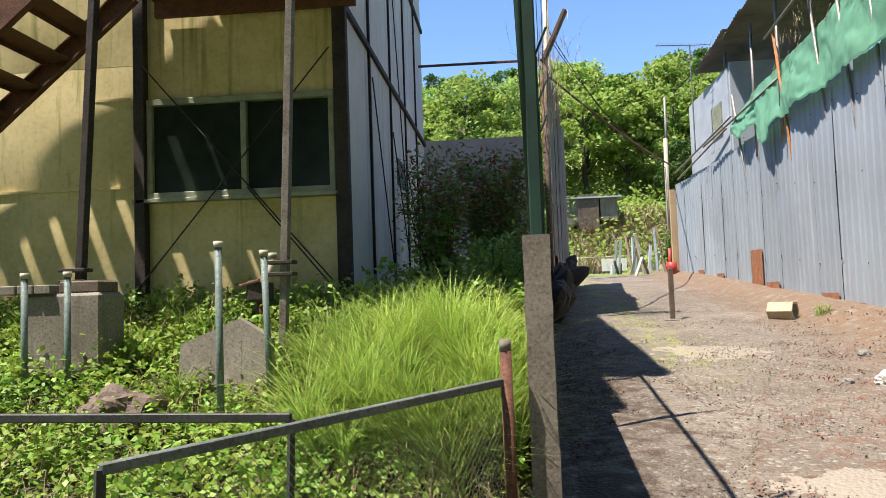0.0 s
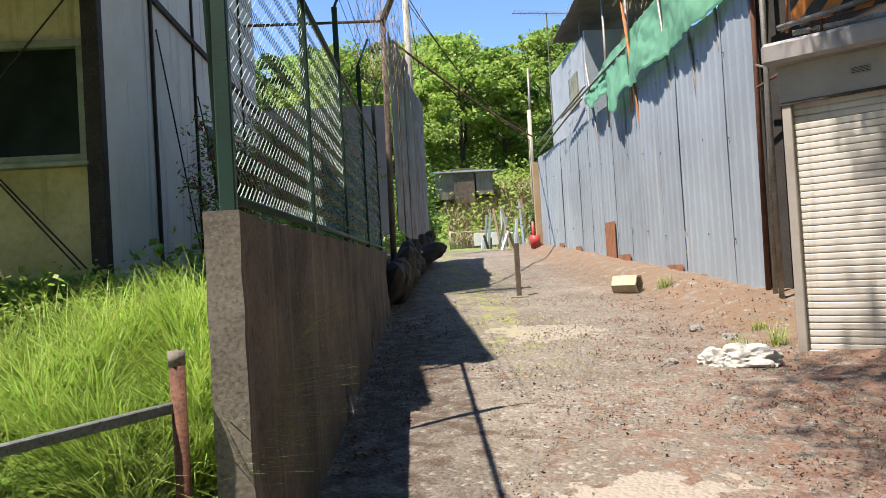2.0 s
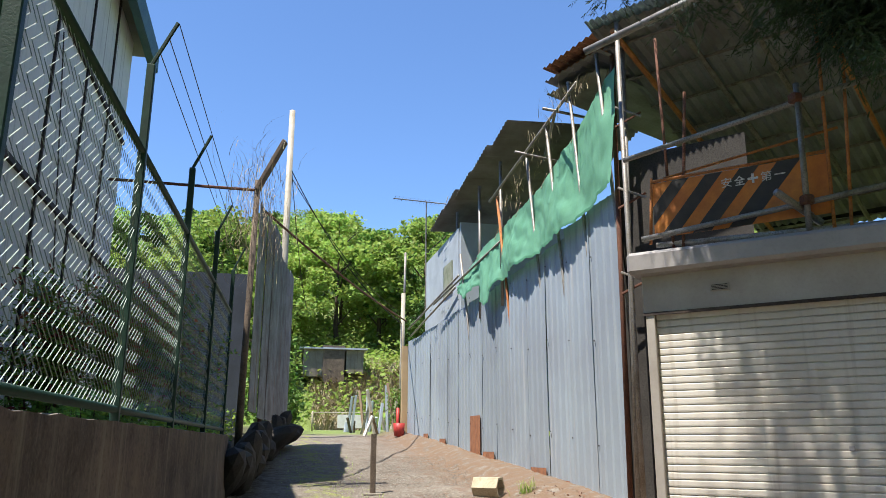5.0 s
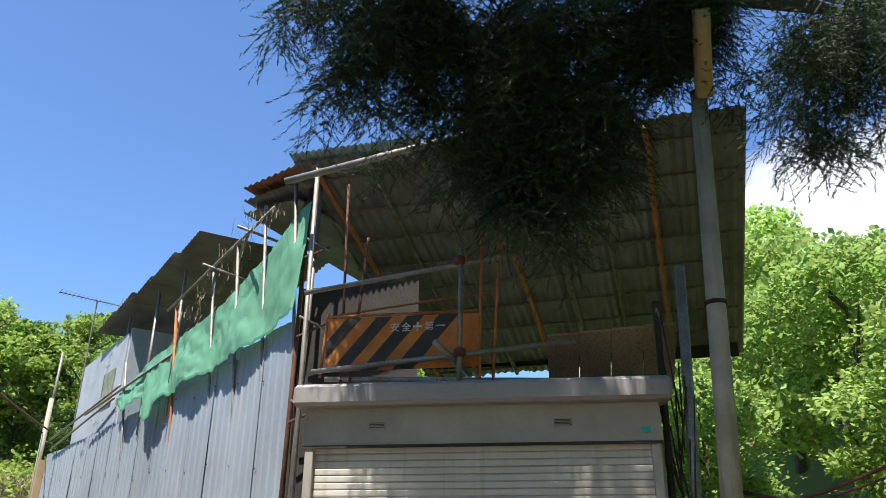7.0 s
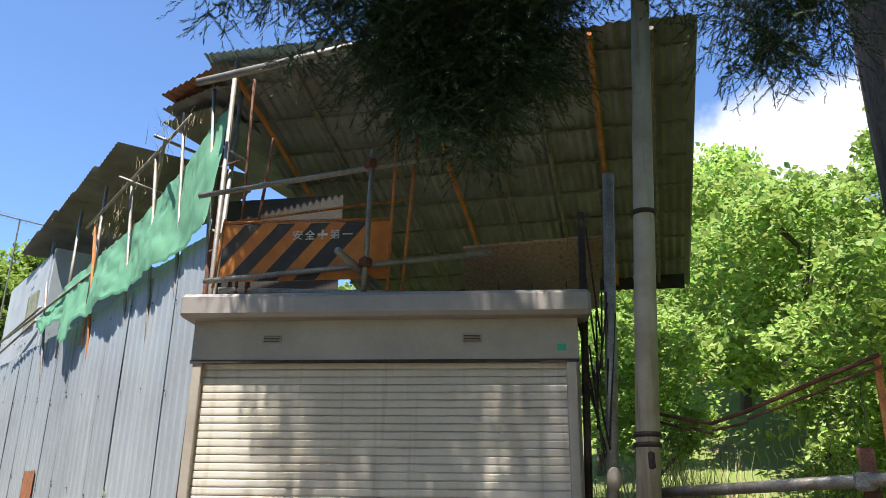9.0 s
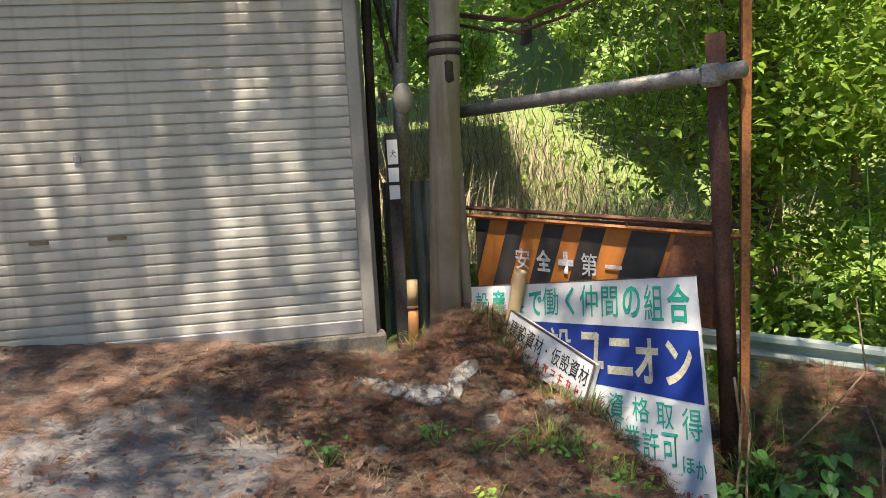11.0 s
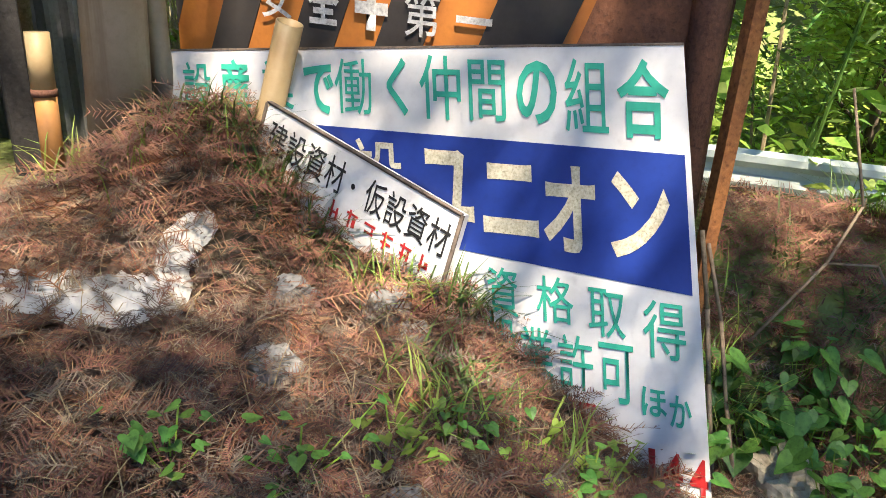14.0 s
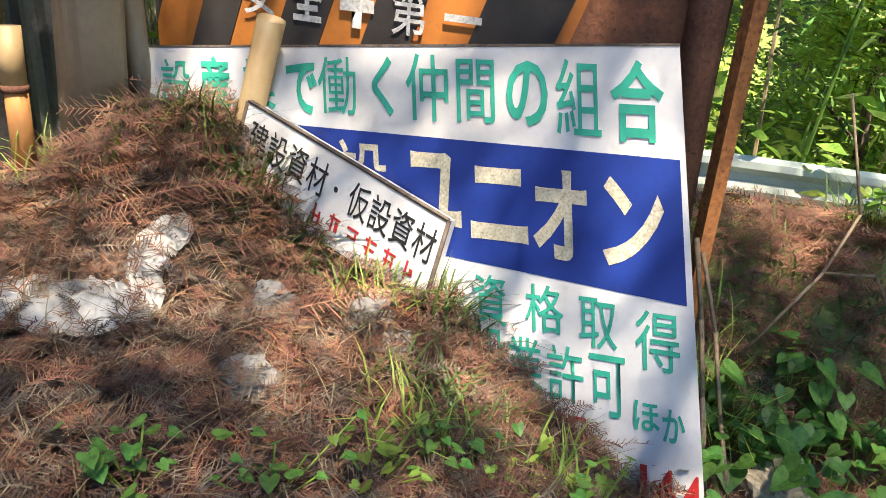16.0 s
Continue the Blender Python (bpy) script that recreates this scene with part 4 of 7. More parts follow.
def canopy():
    o = Vector((5.0, 9.6, 3.3))
    top = hub("scrap_canopy", tuple(o))
    FL, FR, BR = Vector((5.0, 9.65, 6.72)), Vector((8.95, 5.7, 7.05)), Vector((13.6, 9.1, 5.5))
    d = BR - FR
    n = 6
    for i in range(n):
        a, c = FL.lerp(FR, i / n), FL.lerp(FR, (i + 1) / n + 0.02)
        lift = Vector((0, 0, 0.03 * (i % 2)))
        wave_roof("roof_sheet", top, a - o + lift, c - o + lift, d, ROOFTIN)
    wave_roof("eave_sheet", top, FL + Vector((-0.1, -0.05, 0.07)) - o, FL.lerp(FR, 0.3) + Vector((-0.1, -0.1, 0.08)) - o, d * 0.06, BLUE_EDGE, 0.076)
    for i in range(8):
        f = (i + 0.4) / 8
        a = FL.lerp(FR, f) + Vector((0, 0, -0.1)) - o
        tube("rafter", a, a + d * 0.97, 0.035, GREY_POST if i % 3 else ORANGE_RUST, top, 6)
    for i in range(9):
        f = (i + 0.5) / 9
        a, c = FL + d * f + Vector((0, 0, -0.05)) - o, FR + d * f + Vector((0, 0, -0.05)) - o
        tube("purlin", a, c, 0.022, GREY_POST, top, 6)
    for f, fd, z in ((0.06, 0.0, 0.8), (0.06, 0.5, 1.0), (0.5, 0.8, 2.0)):
        q = FL.lerp(FR, f) + d * fd
        tube("post", Vector((q.x, q.y, z)) - o, Vector((q.x, q.y, q.z)) - o, 0.03, TUBE, top, 8)
    tube("front_beam", FL + Vector((-0.2, -0.25, -0.45)) - o, FL.lerp(FR, 0.55) + Vector((-0.3, -0.3, -0.05)) - o, 0.045, TUBE, top, 8)
    # lower lean-to sheets beside the main roof
    for i in range(3):
        a = Vector((5.0 + 0.1 * i, 11.35 + 0.2 * i, 7.05 - 0.1 * i)) - o
        wave_roof("lean_to_sheet", top, a, a + Vector((0.1, -1.7, -0.3 - 0.05 * i)), Vector((3.6, 1.2, -0.35)), ROOFTIN if i else TIN_RUST, 0.19, 0.02)
    # near-black sheet at the rear edge of the roof
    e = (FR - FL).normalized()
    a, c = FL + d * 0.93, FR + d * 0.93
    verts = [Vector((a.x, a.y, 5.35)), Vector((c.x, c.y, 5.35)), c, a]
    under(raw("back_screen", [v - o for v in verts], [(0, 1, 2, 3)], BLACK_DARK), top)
    thing(top, "open scrap-store canopy of dull sheet metal on scaffold posts", "canopy")


canopy()


def side_gap():
    """Gap between the steel fence and the garage, its shade drawn as a dark sheet, with hanging scraps."""
    top = hub("gap_shade_sheet", (5.9, 9.0, 0.7))
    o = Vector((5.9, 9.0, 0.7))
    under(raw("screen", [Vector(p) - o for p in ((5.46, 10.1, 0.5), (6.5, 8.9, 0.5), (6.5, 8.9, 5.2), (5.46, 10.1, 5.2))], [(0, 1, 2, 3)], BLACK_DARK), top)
    tube("post", Vector((5.36, 9.98, 0.8)) - o, Vector((5.42, 9.95, 6.6)) - o, 0.03, RUST, top)
    tube("post", Vector((5.3, 9.7, 0.6)) - o, Vector((5.5, 9.8, 6.6)) - o, 0.028, TUBE, top)
    for k in range(6):
        z = 3.3 + 0.52 * k + 0.13 * (-1) ** k
        tube("tie", Vector((5.33, 9.86 - 0.02 * k, z)) - o, Vector((5.6, 9.62, z + 0.16 * (-1) ** k)) - o, 0.016, TUBE if k % 2 else RUST, top, 6)
    thing(top, "dark sheet in place of gap shade, and scaffold posts beside the garage", "screen")
    rag = hub("blue_tarp_scrap", (5.05, 8.55, 2.9))
    rng = random.Random(3)
    verts = [((i % 3) * 0.13 + rng.uniform(-0.03, 0.03), rng.uniform(-0.05, 0.05), -0.17 * (i // 3)) for i in range(12)]
    under(raw("cloth", verts, [(r * 3 + c, r * 3 + c + 1, r * 3 + c + 4, r * 3 + c + 3) for r in range(3) for c in range(2)], BLUE_TARP, True), rag)
    thing(rag, "small crumpled scrap of blue tarpaulin tied to a post", "tarpaulin")


side_gap()


def green_tarp():
    """Faded tarpaulin slung along the fence top: its lower hem hangs in tongues."""
    o = Vector((5.3, 13.0, 4.5))
    top = hub("green_tarpaulin", tuple(o))
    n, m = 150, 26
    ys = np.linspace(9.8, 16.4, n)
    hi = np.interp(ys, [9.8, 10.9, 12.2, 13.5, 15.0, 16.4], [6.35, 5.95, 5.55, 5.4, 5.25, 4.95])
    lo = np.interp(ys, [9.8, 10.2, 11.0, 12.5, 13.2, 14.0, 14.6, 14.9, 15.2, 15.8, 16.4], [4.8, 4.75, 4.62, 4.5, 4.5, 4.42, 4.15, 4.2, 4.6, 4.45, 4.7])
    verts = []
    for i in range(n):
        for k in range(m):
            f = k / (m - 1)
            z = hi[i] + (lo[i] - hi[i]) * f
            q = Vector((ys[i] * 1.6, f * 1.1 + ys[i] * 0.5, 0.3))
            x = 5.42 - 0.05 * (ys[i] - 10.05) - 0.09 - 0.1 * f + 0.035 * math.sin(ys[i] * 4.1 + f * 2.0) * (0.3 + f) + 0.07 * (0.5 - abs(noise.noise(q))) * (0.4 + f) + 0.045 * (0.4 - abs(noise.noise(q * 2.7))) + 0.012 * noise.noise(q * 8)
            z += 0.07 * noise.noise(Vector((ys[i] * 2.3, 4.0, 1.0))) * f + 0.04 * noise.noise(Vector((ys[i] * 7.0, 2.0, 5.0))) * f
            verts.append((x - o.x, ys[i] + 0.03 * math.sin(f * 3 + ys[i]) - o.y, z - o.z))
    fcs = [(i * m + k, i * m + k + 1, (i + 1) * m + k + 1, (i + 1) * m + k) for i in range(n - 1) for k in range(m - 1)]
    under(raw("cloth", verts, fcs, TARP, True), top)
    low_edge = [Vector(verts[i * m + m - 1]) for i in range(n)]
    hem = [p + d for p in low_edge for d in (Vector((-0.006, 0, -0.004)), Vector((-0.012, 0, 0.035)))]
    under(raw("hem", hem, [(2 * i, 2 * i + 2, 2 * i + 3, 2 * i + 1) for i in range(n - 1)], TARP, True), top)
    for i in range(6, n, 24):
        p = Vector(verts[i * m])
        tube("rope_tie", p + Vector((-0.02, 0, -0.06)), p + Vector((0.1, 0.05, 0.22)), 0.006, VINE, top, 5)
    thing(top, "faded green tarpaulin sagging over the steel fence", "tarpaulin")
    # its props
    pr = hub("tarp_props", (5.3, 12.0, 0.9))
    oo = Vector((5.3, 12.0, 0.9))
    for y, z, mat in ((10.05, 6.7, TUBE), (10.9, 6.65, TUBE), (12.5, 6.1, TUBE), (13.9, 5.9, ORANGE_RUST), (16.1, 5.4, TUBE), (11.7, 6.3, TUBE)):
        x = 5.42 - 0.05 * (y - 10.05) - 0.2
        tube("prop", Vector((x + 0.45, y, 0.087 * y)) - oo, Vector((x + 0.02, y, z)) - oo, 0.024, mat, pr, 8)
    for a, c in (((5.2, 10.6, 6.5), (5.0, 14.2, 5.9)), ((5.0, 10.9, 6.2), (5.6, 13.0, 6.3)), ((4.9, 12.4, 6.15), (5.9, 12.6, 6.1)), ((5.0, 11.4, 6.45), (5.9, 11.5, 6.4)), ((5.15, 14.0, 5.15), (4.8, 18.0, 4.7)), ((4.95, 16.3, 5.0), (4.75, 20.8, 4.55)), ((5.05, 17, 4.9), (4.85, 21.0, 4.4))):
        tube("cross_tube", Vector(a) - oo, Vector(c) - oo, 0.022, TUBE, pr, 8)
    thing(pr, "scaffold tubes propping the tarpaulin above the fence", "scaffold")
    rng = np.random.default_rng(21)
    vine = []
    for y0 in np.linspace(10.2, 13.6, 22):
        c = np.array([5.15 - 0.04 * (y0 - 10), y0, 6.35 - 0.25 * (y0 - 10.2)]) + rng.normal(0, 0.07, 3)
        vine.append(blades(rng, np.repeat(c[None], 9, 0) + rng.normal(0, 0.1, (9, 3)), 0.26, 0.26, 0.006))
    ob = new("dry_vines", quads("dry_vines", np.concatenate(vine), BRUSH))
    thing(ob, "tangled dry vines over the scaffold tubes", "vine", kind="stuff")


green_tarp()


def hill_shed():
    o = Vector((6.4, 18.5, 1.8))
    top = hub("lane_shed", tuple(o))

    def b(name, lo, hi, mat):
        return box(name, Vector(lo) - o, Vector(hi) - o, mat, top)
    b("wall", (5.15, 16.9, 2.0), (8.5, 17.0, 6.3), SHED)
    b("wall", (5.12, 17.0, 2.0), (5.22, 20.5, 6.2), SHED)
    b("wall", (8.4, 17.0, 2.0), (8.5, 20.5, 6.2), SHED)
    b("side_window", (5.09, 17.5, 4.9), (5.125, 18.3, 5.6), SASH)
    for i in range(5):
        a = Vector((4.9, 18.9 - 1.2 * i, 6.62 + 0.02 * i + 0.05 * (i % 2)))
        wave_roof("roof_sheet", top, a - o, a + Vector((0, -1.3, 0.16)) - o, Vector((2.4, 0, 0.1)), ROOFTIN, 0.13, 0.02)
    for y in (17.2, 15.4, 14.0):
        tube("post", Vector((5.15, y, 4.0)) - o, Vector((5.15, y, 6.6)) - o, 0.03, TUBE, top)
    thing(top, "pale shed behind the fence with stepped dark sheet roof", "shed")
    a = hub("roof_aerial", (4.62, 18.0, 4.6))
    tube("mast", (0, 0, 0), (0, 0, 2.45), 0.016, TUBE, a, 6)
    tube("boom", (-0.75, 0.05, 2.5), (0.45, -0.05, 2.42), 0.012, TUBE, a, 5)
    for k in range(13):
        x = -0.72 + 0.085 * k
        tube("element", (x, -0.16, 2.5 - 0.006 * k), (x, 0.16, 2.5 - 0.006 * k), 0.005, TUBE, a, 4)
    tube("reflector", (0.4, -0.05, 2.3), (0.5, -0.05, 2.62), 0.008, TUBE, a, 4)
    thing(a, "thin metal television aerial on a mast", "aerial")


hill_shed()

# ---- signs, pole and scrap fence beyond the garage ----
SO, SU, SV = Vector((6.573, 3.636, 1.012)), Vector((0.1756, 0.9595, -0.221)), Vector((0.3399, 0.1516, 0.9282))
SN = SU.cross(SV).normalized()
if SN.x > 0:
    SN = -SN


def on_sign(s, h, lift=0.0):
    return SO + SU * s + SV * h + SN * lift


def union_sign():
    top = hub("leaning_sign", tuple(on_sign(0.1, -1.0)))
    o = on_sign(0.1, -1.0)

    def slab(name, pts, mat, lift, thick):
        front = [on_sign(a, c, lift) - o for a, c in pts]
        back = [on_sign(a, c, lift - thick) - o for a, c in pts]
        return under(raw(name, front + back, [(0, 1, 2, 3), (7, 6, 5, 4), (0, 4, 5, 1), (1, 5, 6, 2), (2, 6, 7, 3), (3, 7, 4, 0)], mat), top)
    slab("panel", [(1.56, 0.165), (0.0, 0.0), (-0.037, -1.05), (1.52, -0.87)], WHITE_SIGN, 0.0, 0.006)
    slab("edge_strip", [(1.56, 0.171), (0.0, 0.006), (0.0, 0.0), (1.56, 0.165)], WOOD_OLD, 0.002, 0.02)
    slab("blue_band", [(1.53, -0.012), (0.003, -0.241), (-0.006, -0.556), (1.5, -0.245)], BLUE_INK, 0.002, 0.001)

    def ch(c, s0, h0, s1, h1, mat, bold=0.012, skew=0.13):
        """One character between its top-left (s0, h0) and bottom-right (s1, h1)."""
        w = s0 - s1
        drop = w * skew
        ht = h0 - h1 - drop
        org = on_sign(s0 - 0.0, h0 - ht, 0.0035) - o
        letters("character", c, mat, top, org, -(SU * w) - SV * drop, SV * ht - SU * (0.0 * ht), 0.0 if False else -0.0, bold)
    row = (("設", 1.378, 0.115, 1.28, -0.02), ("産", 1.252, 0.11, 1.151, -0.04), ("業", 1.11, 0.09, 1.01, -0.055), ("で", 0.976, 0.066, 0.885, -0.078), ("働", 0.882, 0.07, 0.774, -0.088), ("く", 0.73, 0.056, 0.672, -0.1),
           ("仲", 0.638, 0.052, 0.528, -0.122), ("間", 0.507, 0.025, 0.413, -0.135), ("の", 0.385, 0.01, 0.287, -0.153), ("組", 0.268, 0.002, 0.168, -0.181), ("合", 0.148, -0.012, 0.033, -0.206))
    for r in row:
        ch(*r, GREEN_INK, 0.022)
    for r in (("設", 0.845, -0.140, 0.695, -0.335), ("ユ", 0.65, -0.18, 0.505, -0.376), ("ニ", 0.482, -0.226, 0.342, -0.418), ("オ", 0.33, -0.241, 0.205, -0.462), ("ン", 0.172, -0.265, 0.038, -0.482)):
        ch(*r, CREAM_INK, 0.03)
    for r in (("資", 0.479, -0.482, 0.4, -0.612), ("格", 0.354, -0.505, 0.264, -0.628), ("取", 0.229, -0.535, 0.144, -0.66), ("得", 0.104, -0.562, 0.01, -0.708),
              ("設", 0.485, -0.605, 0.405, -0.73), ("業", 0.4, -0.628, 0.318, -0.76), ("許", 0.305, -0.645, 0.222, -0.788), ("可", 0.208, -0.664, 0.128, -0.815), ("ほ", 0.112, -0.765, 0.056, -0.84), ("か", 0.05, -0.781, 0.002, -0.863)):
        ch(*r, GREEN_INK, 0.016)
    for r in (("7", 0.335, -0.8, 0.3, -0.875), ("(", 0.29, -0.8, 0.275, -0.885), ("5", 0.265, -0.81, 0.215, -0.89), ("1", 0.1, -0.91, 0.085, -1.01), ("4", 0.07, -0.915, 0.025, -1.015), ("4", 0.01, -0.925, -0.03, -1.025)):
        ch(*r, RED_INK, 0.02)
    thing(top, "white and blue painted trade sign leaning against the striped board", "sign")


union_sign()


def small_sign():
    a, c, d = Vector((6.70, 4.66, 0.765)), Vector((6.49, 4.09, 0.585)), Vector((6.43, 4.13, 0.38))
    top = hub("fallen_box_sign", tuple(d))
    w, h = c - a, d - c
    nrm = w.cross(h).normalized()
    if nrm.x > 0:
        nrm = -nrm
    back = -nrm * 0.045
    pts = [a, c, c + h, a + h]
    verts = [p - d for p in pts] + [p + back - d for p in pts]
    f = [(0, 1, 2, 3), (7, 6, 5, 4), (0, 4, 5, 1), (1, 5, 6, 2), (2, 6, 7, 3), (3, 7, 4, 0)]
    under(raw("panel", verts, f, WHITE_SIGN), top)
    for p, q in ((a, c), (c, c + h), (a, a + h)):
        tube("edge_bead", p + nrm * 0.001 - d, q + nrm * 0.001 - d, 0.006, WOOD_OLD, top, 5)
    for k, ch in enumerate("建設資材・仮設資材"):
        f0 = 0.05 + 0.104 * k
        org = a + w * f0 + h * 0.56 + nrm * 0.003 - d
        letters("character", ch, BLACK_INK, top, org if ch != "・" else org + w * 0.03 - h * 0.15, w * (0.095 if ch != "・" else 0.02), -h * (0.4 if ch != "・" else 0.07), 0.0, 0.02)
    for k in range(6):
        f0 = 0.42 + 0.09 * k
        verts = []
        for u0, v0, u1, v1 in ((0.0, 0.66, 0.055, 0.69), (0.004 * (k % 3), 0.75, 0.05, 0.78), (0.012, 0.63, 0.022, 0.84), (0.038 - 0.006 * (k % 2), 0.7, 0.048, 0.86 - 0.04 * (k % 3))):
            verts += [a + w * (f0 + u) + h * v + nrm * 0.003 - d for u, v in ((u0, v0), (u1, v0), (u1, v1), (u0, v1))]
        under(raw("red_mark", verts, [tuple(range(4 * i, 4 * i + 4)) for i in range(4) if i != k % 5], RED_INK), top)
    thing(top, "small soiled white box sign half buried in litter", "sign")


small_sign()

FU = Vector((0.18, 0.9837, 0.0))
F0 = Vector((6.745, 3.56, 0.0))


def fence_at(s, z, d=0.0):
    """Along the scrap fence from its near post; d goes behind it."""
    return F0 + FU * s + Vector((0.9837, -0.18, 0)) * d + Vector((0, 0, z))


def scrap_fence():
    o = fence_at(0, 0.2)
    top = hub("scrap_fence", tuple(o))

    def t(name, a, c, r, mat, n=8):
        return tube(name, a - o, c - o, r, mat, top, n)
    t("pipe_post", fence_at(-0.02, 0.1), fence_at(0.03, 2.06), 0.045, RUST)
    t("angle_post", fence_at(-0.09, 0.1, -0.02), fence_at(-0.1, 2.57, 0.04), 0.026, ORANGE_RUST, 4)
    t("thin_rod", fence_at(-0.03, 0.2, 0.09), fence_at(-0.05, 2.4, 0.09), 0.01, RUST, 5)
    t("cross_tube", fence_at(1.68, 1.84, -0.05), fence_at(-0.13, 1.89, -0.06), 0.036, TUBE, 10)
    bm = bmesh.new()
    c = fence_at(0.02, 1.88, -0.05) - o
    box_into(bm, c.x, c.y, c.z, 0.1, 0.1, 0.1, bevel=0.02)
    part("clamp", bm, TUBE, top)
    pts = [fence_at(1.72, 2.43), fence_at(1.3, 2.33), fence_at(1.1, 2.29), fence_at(0.8, 2.34), fence_at(0.2, 2.48), fence_at(-0.15, 2.56)]
    for p, q in zip(pts, pts[1:]):
        t("top_rail", p, q, 0.014, RUST, 6)
        t("top_rail", p + Vector((0, 0, -0.05)), q + Vector((0, 0, -0.07)), 0.009, RUST, 6)
    for z, mat in ((1.285, RUST), (1.24, ORANGE_RUST)):
        t("lower_rail", fence_at(1.62, z), fence_at(-0.1, z - 0.07), 0.013, mat, 4)
    for s in (0.5, 1.15):
        t("upright", fence_at(s, 1.2), fence_at(s, 1.27), 0.01, RUST, 4)
    # woven wire between the rails
    verts, fcs = [], []
    cell, r = 0.062, 0.0026
    n = int(1.66 / cell)
    for i in range(-1, n + 1):
        pl = []
        for k in range(0, 19):
            s = 1.66 - cell * (i + 0.5 + (0.52 if k % 2 else 0.0))
            s = min(max(s, -0.08), 1.66)
            top_z = float(np.interp(s, [-0.15, 0.2, 0.8, 1.1, 1.72], [2.5, 2.43, 2.28, 2.24, 2.38]))
            pl.append(fence_at(s + 0.004 * math.sin(k * 3 + i), 1.26 + (top_z - 1.26) * k / 18, 0.006 * (-1) ** k) - o)
        base = len(verts)
        for p in pl:
            for a in (0.3, 2.4, 4.5):
                verts.append(p + FU * (math.cos(a) * r) + Vector((0, 0, math.sin(a) * r)))
        for j in range(len(pl) - 1):
            for a in range(3):
                fcs.append((base + 3 * j + a, base + 3 * j + (a + 1) % 3, base + 3 * j + 3 + (a + 1) % 3, base + 3 * j + 3 + a))
    under(raw("wire_mesh", verts, fcs, WIRE), top)
    thing(top, "makeshift rusty fence of pipes, angle iron and wire mesh", "fence")
    b = hub("striped_board", tuple(fence_at(0.8, 0.75)))
    ob = fence_at(0.8, 0.75)
    tl, tr = fence_at(1.55, 1.215, 0.02) - ob, fence_at(0.02, 1.19, 0.02) - ob
    striped_board("striped_board", tl, tr, 0.46, b, ((0.0, 0.08), (0.17, 0.25), (0.34, 0.43), (0.51, 0.6), (0.7, 0.84)), 0.11)
    w = tr - tl
    for k, ch in enumerate("安全+第一"):
        letters("letter", ch, WHITE_INK, b, tl + w * (0.2 + 0.098 * k) + Vector((0, 0, -0.27)), w * 0.066, Vector((0, 0, 0.12)), 0.009, 0.035)
    under(raw("rusted_end", [tl + w * 0.86 + SN * 0.012, tl + w * 1.0 + SN * 0.012, tl + w * 1.0 + Vector((0, 0, -0.46)) + SN * 0.012, tl + w * 0.76 + Vector((0, 0, -0.46)) + SN * 0.012], [(0, 1, 2, 3)], BOARD_RUST), b)
    tube("frame", tl + Vector((0, 0, 0.012)), tr + Vector((0, 0, 0.012)), 0.012, RUST, b, 4)
    thing(b, "orange and black striped board with white lettering on the fence", "sign board")


scrap_fence()


